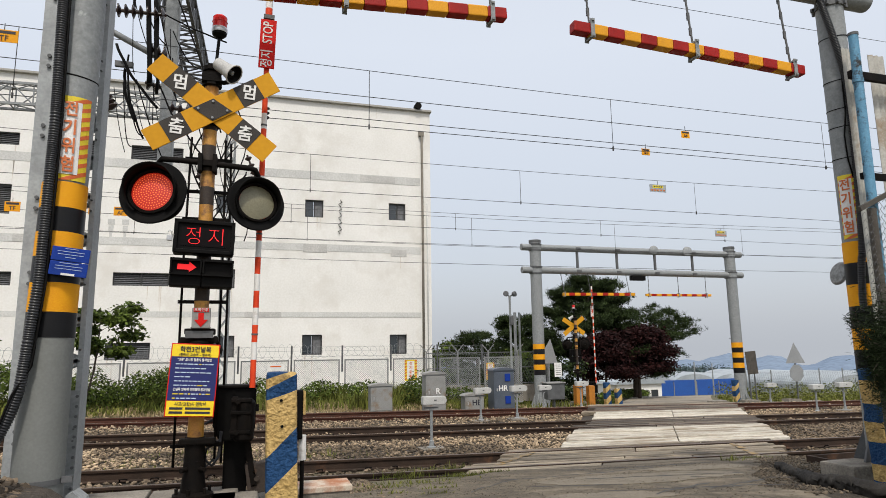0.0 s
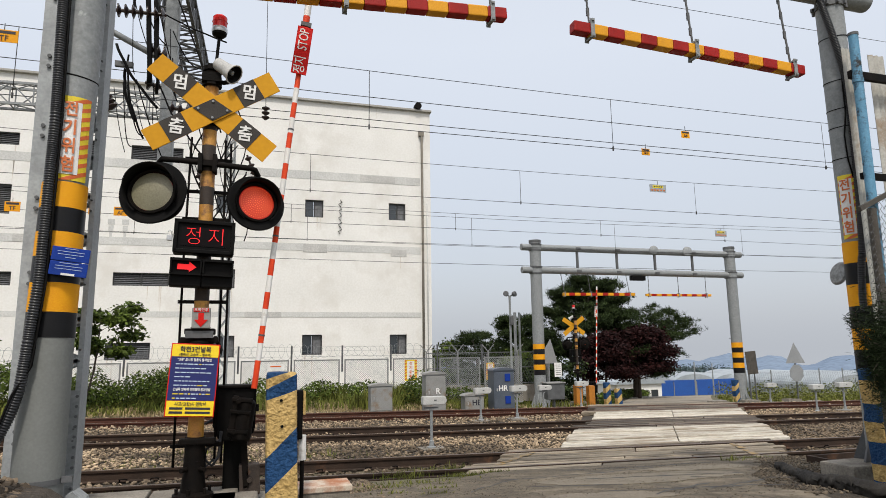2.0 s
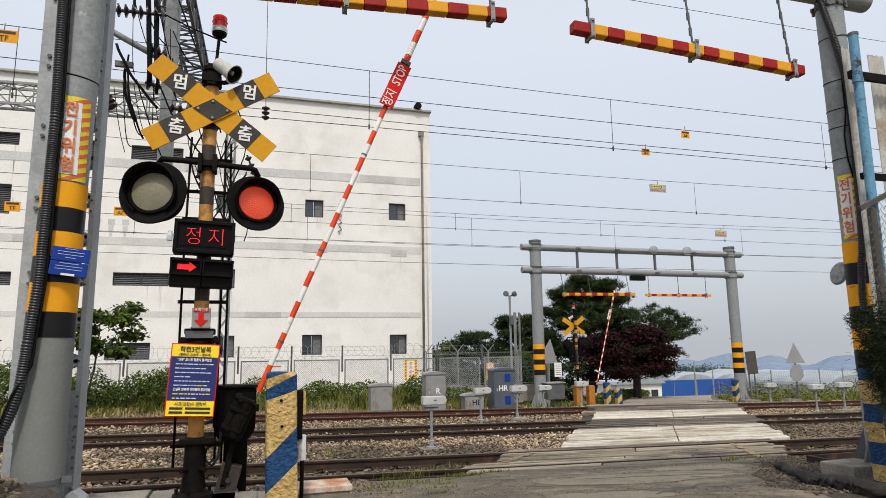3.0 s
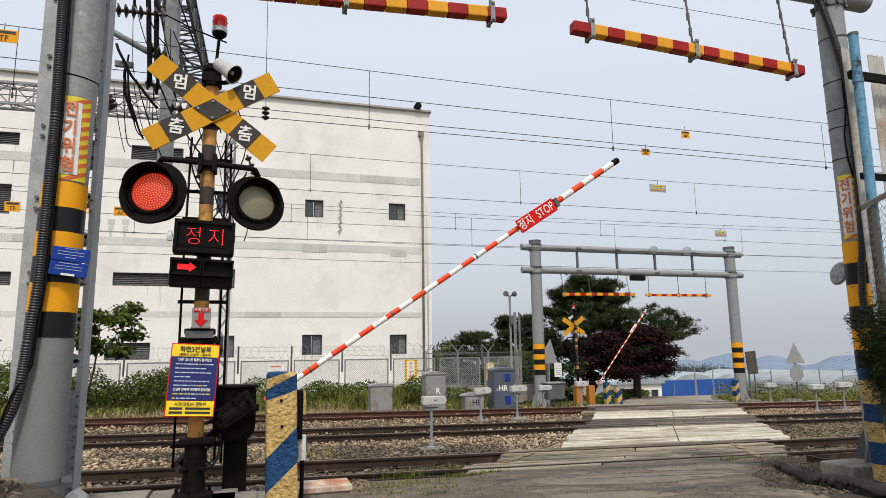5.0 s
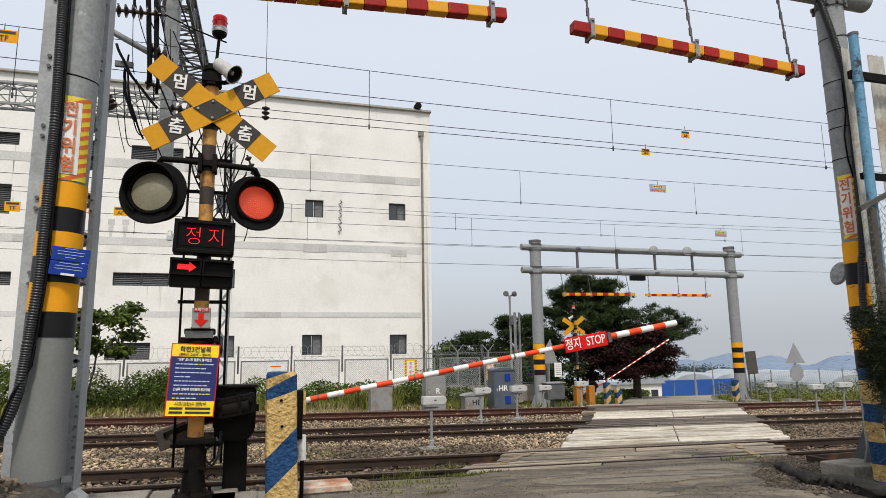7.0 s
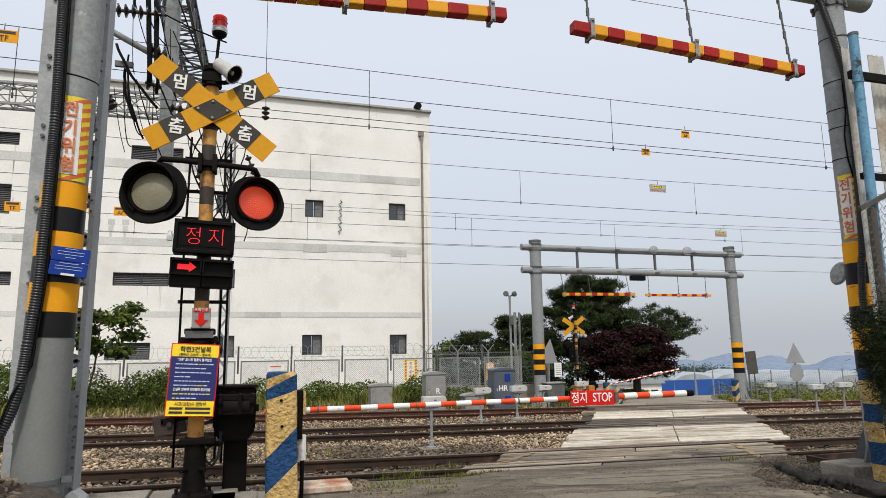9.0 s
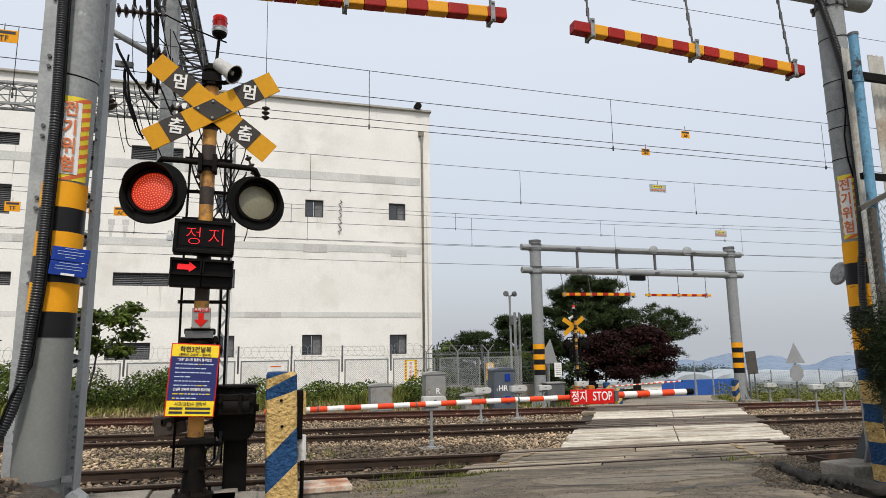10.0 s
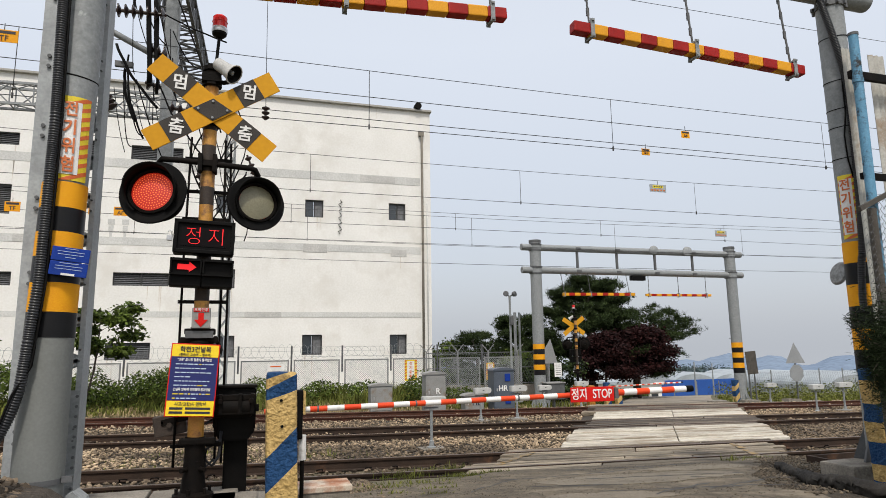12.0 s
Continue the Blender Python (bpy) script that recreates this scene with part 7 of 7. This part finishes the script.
# ---- trees and distance ----
def tree_limbs(bm, rng, base, top, r, n, spread, low=0.25):
    """A tapered trunk and limbs; returns the ends and inner points of the limbs."""
    base, top = Vector(base), Vector(top)
    bend = Vector((rng.uniform(-0.3, 0.3), rng.uniform(-0.2, 0.2), 0))
    trunk = [base.lerp(top, u) + bend * math.sin(u * 3) for u in (0, 0.2, 0.4, 0.6, 0.8, 1.0)]
    chain(bm, trunk, [r, r * 0.8, r * 0.66, r * 0.5, r * 0.32, r * 0.12], 9)
    out = []
    for k in range(n):
        u = low + (0.96 - low) * k / max(1, n - 1)
        i = min(4, int(u * 5))
        p = trunk[i].lerp(trunk[i + 1], u * 5 - i)
        a = k * 2.4 + rng.uniform(-0.4, 0.4)
        L = spread(u, a) * rng.uniform(0.75, 1.15)
        d = Vector((math.cos(a), math.sin(a), 0))
        rise = rng.uniform(0.0, 0.35)
        pts = [p + d * L * w + Vector((0, 0, L * (rise * w + 0.12 * w * w))) + Vector((0, 0, 0.06 * L * math.sin(w * 5 + k))) for w in (0, 0.35, 0.7, 1.0)]
        rr = r * 0.34 * (1 - 0.6 * u)
        chain(bm, pts, [rr, rr * 0.7, rr * 0.45, rr * 0.15], 6)
        out.append(pts)
        for s in (-1, 1):
            q = pts[1].lerp(pts[2], 0.5)
            dd = Vector((math.cos(a + s * 0.8), math.sin(a + s * 0.8), 0.15))
            sub = [q, q + dd * L * 0.25, q + dd * L * 0.45 + Vector((0, 0, 0.08 * L))]
            chain(bm, sub, [rr * 0.45, rr * 0.3, rr * 0.1], 5)
            out.append(sub)
    return out


def needle_tree(name, m, h, r, spread, n, tufts, label, seed, size=0.42, mat="pine"):
    size, tufts = size * 0.62, int(tufts * 1.7)
    rng = random.Random(seed)
    t = thing(name, m, label, "tree")
    bm = bmesh.new()
    limbs = tree_limbs(bm, rng, (0, 0, -0.2), (rng.uniform(-0.4, 0.4), 0, h), r, n, spread)
    part("trunk", bm, M["bark"], t)
    nr = np.random.default_rng(seed)
    c = []
    pads = []
    for p in limbs:
        for u in (0.45, 0.62, 0.8, 0.95, 1.0):
            u = u * (len(p) - 1)
            i = min(int(u), len(p) - 2)
            pads.append((p[i].lerp(p[i + 1], u - i), rng.uniform(0.16, 0.36)))
    for _ in range(tufts):
        q, w = rng.choice(pads)
        c.append((q.x + rng.gauss(0, w), q.y + rng.gauss(0, w), q.z + rng.gauss(0.1, 0.4 * w)))
    c = np.array(c)
    k = 13
    n0 = len(c)
    d = nr.normal(0, 1, (n0, k, 3)) * np.array([1, 1, 0.65]) + np.array([0, 0, 0.75])
    d /= np.linalg.norm(d, axis=2, keepdims=True)
    ln = nr.uniform(0.5, 1.1, (n0, k, 1)) * size
    w = np.cross(d, nr.normal(0, 1, (n0, k, 3)))
    w /= np.linalg.norm(w, axis=2, keepdims=True)
    b = c[:, None] + nr.normal(0, 0.05, (n0, k, 3))
    v = np.stack([b - w * 0.018, b + w * 0.018, b + d * ln], 2).reshape(-1, 3)
    raw("crown", v, np.arange(len(v)).reshape(-1, 3), M[mat], t)
    return t


def leaf_tree(name, m, h, r, spread, n, count, label, seed, mat, size, blob=0.5, low=0.3, squash=0.6):
    rng = random.Random(seed)
    t = thing(name, m, label, "tree")
    bm = bmesh.new()
    limbs = tree_limbs(bm, rng, (0, 0, -0.2), (rng.uniform(-0.2, 0.2), 0, h * 0.9), r, n, spread, low)
    part("trunk", bm, M["bark"], t)
    pts = []
    clumps = []
    for p in limbs:
        for _ in range(6):
            u = (0.25 + 0.75 * rng.random()) * (len(p) - 1)
            i = min(int(u), len(p) - 2)
            clumps.append((p[i].lerp(p[i + 1], u - i), rng.uniform(0.35, 1.0) * blob))
    for _ in range(count):
        c, s = rng.choice(clumps)
        q = Vector((rng.gauss(0, 1), rng.gauss(0, 1), rng.gauss(0, 1)))
        q = q.normalized() * s * rng.random() ** 0.35
        pts.append((c.x + q.x, c.y + q.y, c.z + q.z * squash))
    v, f = leaves(pts, size, seed)
    raw("crown", v, f, M[mat], t)
    return t


def build_trees():
    gz = ground_z
    # big spreading pine behind the far portal
    def wide_top(u, a):
        return (5.3 - 4.0 * u) * (1.0 - 0.1 * math.cos(a))
    needle_tree("pine_tree", pose(21.3, 37.5, gz(21, 37)), 7.5, 0.24, wide_top, 34, 5600, "dark green pine tree with an uneven spreading crown", 5, 0.5)
    needle_tree("pine_tree", pose(24.6, 37.5, gz(24.6, 37.5)), 5.0, 0.2, lambda u, a: (3.0 if u > 0.5 else 2.2) * (1 + 0.35 * math.cos(a)), 18, 2200, "low spreading pine with long side branches", 12, 0.48)
    needle_tree("pine_tree", pose(17.4, 39.0, gz(17, 39)), 5.0, 0.2, lambda u, a: 2.6 - 1.3 * u, 18, 2200, "dark pine tree behind the yard fence", 7, 0.45)
    needle_tree("pine_tree", pose(14.2, 40.0, gz(14, 40)), 3.9, 0.2, lambda u, a: 2.0 - 1.0 * u, 14, 1100, "dark pine tree beside the factory yard", 8, 0.42)
    leaf_tree("maple_tree", pose(22.9, 34.5, gz(22.9, 34.5)), 4.7, 0.13, lambda u, a: 2.75 * math.sqrt(max(0.06, 1 - 1.7 * (u - 0.3) ** 2)) - 0.6 * u, 22, 22000, "broad dark purple maple tree", 21, "maple", 0.2, 0.75, 0.36)
    leaf_tree("maple_tree", pose(19.9, 33.6, gz(19.9, 33.6)), 4.2, 0.12, lambda u, a: 2.0 * math.sqrt(max(0.06, 1 - 1.6 * (u - 0.3) ** 2)) - 0.5 * u, 16, 14000, "dark purple maple beside the far crossing", 23, "maple", 0.2, 0.7, 0.34)
    leaf_tree("broadleaf_tree", pose(12.4, 41.0, gz(12.4, 41)), 3.6, 0.16, lambda u, a: 1.9 - 0.9 * u, 12, 5000, "green leafy tree beyond the white building", 25, "leaf", 0.22, 0.8)
    leaf_tree("broadleaf_tree", pose(16.0, 37.0, gz(16, 37)), 3.0, 0.14, lambda u, a: 1.7 - 0.7 * u, 12, 4500, "bright green leafy tree behind the yard fence", 26, "leaf", 0.2, 0.7)
    # young tree before the fence
    leaf_tree("young_tree", pose(-4.95, 22.3, gz(-4.95, 22.3), 0, 5, 0), 3.6, 0.05, lambda u, a: 1.1 - 0.35 * u + 0.3 * math.cos(a), 9, 4200, "slender young tree with drooping compound leaves", 27, "leaf", 0.17, 0.4, 0.55, 0.5)
    leaf_tree("shrub", pose(-9.0, 23.5, gz(-9, 23.5)), 2.2, 0.05, lambda u, a: 1.2, 10, 2500, "dense green shrub by the fence", 28, "leaf", 0.16, 0.6, 0.15)
    for x, y, h, sd in ((13.2, 31.0, 2.2, 61), (15.0, 31.6, 2.4, 62), (16.6, 32.2, 2.3, 63), (11.4, 32.0, 1.8, 64)):
        leaf_tree("shrub", pose(x, y, gz(x, y)), h, 0.06, lambda u, a: 1.1, 9, 2600, "dark green shrub behind the yard fence", sd, "pine", 0.2, 0.6, 0.1)
    # clipped hedge along the far road
    rng = random.Random(40)
    pts = [(0, 0, 0)]
    for _ in range(9000):
        y = rng.uniform(25.5, 46)
        x = road_x(y) - 3.9 + 0.02 * max(0, y - 30) ** 1.5 + rng.uniform(-0.5, 0.4)
        pts.append((x, y, gz(x, y) + rng.random() ** 0.5 * (0.55 + 0.15 * noise.noise((x, y, 0)))))
    v, f = leaves(pts[1:], 0.12, 41)
    tagged(raw("hedge", v, f, M["leaf"]), "low green hedge along the far road", "hedge", kind="stuff")
    pts = []
    for _ in range(5000):
        x = rng.uniform(23.5, 36)
        y = rng.uniform(26.3, 29)
        pts.append((x, y, gz(x, y) + rng.random() ** 0.6 * (0.8 + 0.7 * noise.noise((x * 0.7, y, 5)))))
    v, f = leaves(pts, 0.12, 42)
    tagged(raw("brambles", v, f, M["grass"]), "yellow-green brambles and weeds beside the far track", "weeds", kind="stuff")


def build_distance():
    # greenhouses
    for x, y, w, L in ((84, 72, 9, 34), (95, 72, 9, 34), (106, 72, 9, 34), (118, 74, 9, 34), (66, 96, 8, 40), (75, 96, 8, 40), (84, 97, 8, 40), (57, 96, 8, 40)):
        t = thing("greenhouse", pose(x, y, ground_z(x, y) - 0.05, 0, 0, -8), "white arched plastic-film greenhouse", "greenhouse", "greenhouses")
        bm = bmesh.new()
        arc = [(-w / 2, 0.0), (-w / 2, 1.6)] + [(-w / 2 * math.cos(a), 1.6 + 1.7 * math.sin(a)) for a in [math.pi * k / 12 for k in range(1, 12)]] + [(w / 2, 1.6), (w / 2, 0.0)]
        prism(bm, arc, 0, L, "Y")
        part("film", bm, M["film_white"], t)
        for k in range(7):
            u = -w / 2 + w * (k + 0.5) / 7
            boxpart("rib", (u, -0.03, 1.2), (0.06, 0.05, 2.4), M["fence_steel"], t)
    t = thing("blue_screen", pose(64.3, 82, ground_z(64.3, 82)), "long bright blue tarpaulin wall around a field", "screen")
    for k in range(4):
        boxpart("sheet", (-6 + k * 4.0, 0, 1.3), (3.96, 0.1, 2.3), M["blue_sheet"], t, 0.02)
        rodpart("post", (-8 + k * 4.0, -0.1, 0), (-8 + k * 4.0, -0.1, 2.2), 0.06, M["fence_steel"], t)
    t = thing("farm_shed", pose(43.5, 68, ground_z(43.5, 68)), "low white farm shed with a pale roof", "building")
    boxpart("wall", (0, 0, 1.1), (6.0, 5, 2.2), M["wall"], t)
    bm = bmesh.new()
    prism(bm, [(-3.4, 2.2), (3.4, 2.2), (3.2, 2.5), (0, 3.0), (-3.2, 2.5)], -2.8, 2.8, "Y")
    part("roof", bm, M["film_white"], t)
    for x in (-1.6, 0.6, 2.0):
        boxpart("window", (x, -2.53, 1.1), (0.9, 0.06, 0.8), M["win_glass"], t)
    # utility poles
    for x, y, zt in ((57.5, 66, 3.4), (36, 46, 0.6), (60.5, 68, 1.2), (45.2, 55, 0.2)):
        t = thing("utility_pole", pose(x, y, ground_z(x, y) - 0.5), "slim grey concrete utility pole", "utility pole", "utility poles")
        h = zt - ground_z(x, y) + 0.5
        rodpart("pole", (0, 0, 0), (0, 0, h), 0.08, M["galv"], t, 0.05)
        boxpart("crossarm", (0, 0, h - 0.5), (0.7, 0.06, 0.06), M["galv_dark"], t)
    # wooded edge and hills
    rng = random.Random(50)
    pts = []
    for _ in range(22000):
        a = rng.uniform(12, 41.5)
        x = 300 * math.sin(radians(a)) + rng.uniform(-10, 10)
        y = 300 * math.cos(radians(a)) + rng.uniform(-10, 10)
        top = 6.2 + 1.6 * noise.noise((a * 0.9, 0, 0)) + 1.6 * noise.noise((a * 3.1, 3, 0)) - 3.0 * smooth(39, 41.5, a)
        pts.append((x, y, ground_z(x, y) + rng.random() ** 0.7 * max(1.0, top)))
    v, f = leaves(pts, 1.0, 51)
    tagged(raw("distant_wood", v, f, M["wood_far"]), "line of distant trees, haze painted in as a blue-green tint", "woods", kind="stuff")
    for dist, base, amp, seed in ((1500, -8, 56, 1.0), (2300, 8, 92, 5.0)):
        vs, fs = [], []
        n = 320
        g = ground_z(dist, 0)
        for k in range(n + 1):
            a = radians(-60 + 150 * k / n)
            h = g + base + amp * (0.5 + 0.5 * noise.noise((k * 0.17, seed, 0))) * (0.6 + 0.5 * noise.noise((k * 0.03, seed, 4))) + 7 * noise.noise((k * 0.55, seed, 1))
            vs += [(dist * math.sin(a), dist * math.cos(a), g - 20), (dist * 1.02 * math.sin(a), dist * 1.02 * math.cos(a), (g + h) / 2), (dist * 1.1 * math.sin(a), dist * 1.1 * math.cos(a), h)]
            if k:
                i = 3 * k
                fs += [(i - 3, i, i + 1, i - 2), (i - 2, i + 1, i + 2, i - 1)]
        # aerial haze on the ridges is painted by their bluish material
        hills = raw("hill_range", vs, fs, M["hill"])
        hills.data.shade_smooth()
        tagged(hills, "mountain ridge on the horizon, pale blue haze painted into its colour", "hills", kind="structure")


# ---- build ----
build_ground()
build_road()
build_tracks()
build_ballast()
build_crossing()
build_gravel()
build_factory()
build_fence()
build_near_portal()
build_far_portal()
build_catenary()
build_wires()
signal = build_signal(pose(-0.415, 5.78, 0.56))
far_signal = build_signal(pose(13.85, 25.5, -0.52, 0, 0, 180), False)
near_machine = build_machine(pose(*NEAR_PIVOT))
far_machine = build_machine(pose(FAR_PIVOT[0], FAR_PIVOT[1], FAR_PIVOT[2]))
near_arm = build_arm(near_machine)
far_arm = build_arm(far_machine, False)
build_bollards()
build_equipment()
build_right_edge()
build_weeds()
build_trees()
build_distance()

# ---- movement ----
NEAR_ANGLES = ((0.0, 88.5), (1.4, 88.5), (1.5, 88.2), (1.7, 86.6), (2.0, 83.0), (2.5, 75.8), (3.0, 66.7), (3.2, 63.3), (4.0, 49.5), (4.8, 35.9), (5.0, 32.9), (5.5, 26.0), (5.8, 21.9), (6.0, 19.6), (6.4, 15.0), (6.8, 10.9), (7.2, 7.2),
               (8.0, 1.6), (8.5, -0.5), (8.8, -0.8), (9.0, -0.6), (9.5, 0.1), (10.0, -0.4), (10.5, 0.1), (11.0, -0.2), (11.5, -0.05), (12.0, 0.0))
FAR_ANGLES = ((0.0, 89.0), (1.6, 89.0), (2.0, 85.5), (2.5, 79.5), (3.0, 73.5), (3.2, 71.0), (4.0, 62.5), (4.8, 52.5), (5.0, 49.7), (6.0, 38.2), (7.2, 24.6), (8.0, 16.5), (8.8, 9.8), (9.0, 8.3), (9.2, 6.7), (9.4, 5.1), (9.7, 3.0), (10.0, 1.2), (10.3, 0.3), (10.7, 0.6), (12.0, 0.5))
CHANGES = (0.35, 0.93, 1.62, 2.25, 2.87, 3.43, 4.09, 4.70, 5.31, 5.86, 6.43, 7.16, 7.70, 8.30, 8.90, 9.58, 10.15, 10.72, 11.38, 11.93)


def motions():
    """Lowers both arms and turns the added lens discs over to imitate the lamps' flashing."""
    walk(near_arm, [(t, pose(0, 0, 0, 0, -a, 0)) for t, a in NEAR_ANGLES])
    walk(far_arm, [(t, pose(0, 0, 0, 0, -a, 0)) for t, a in FAR_ANGLES])
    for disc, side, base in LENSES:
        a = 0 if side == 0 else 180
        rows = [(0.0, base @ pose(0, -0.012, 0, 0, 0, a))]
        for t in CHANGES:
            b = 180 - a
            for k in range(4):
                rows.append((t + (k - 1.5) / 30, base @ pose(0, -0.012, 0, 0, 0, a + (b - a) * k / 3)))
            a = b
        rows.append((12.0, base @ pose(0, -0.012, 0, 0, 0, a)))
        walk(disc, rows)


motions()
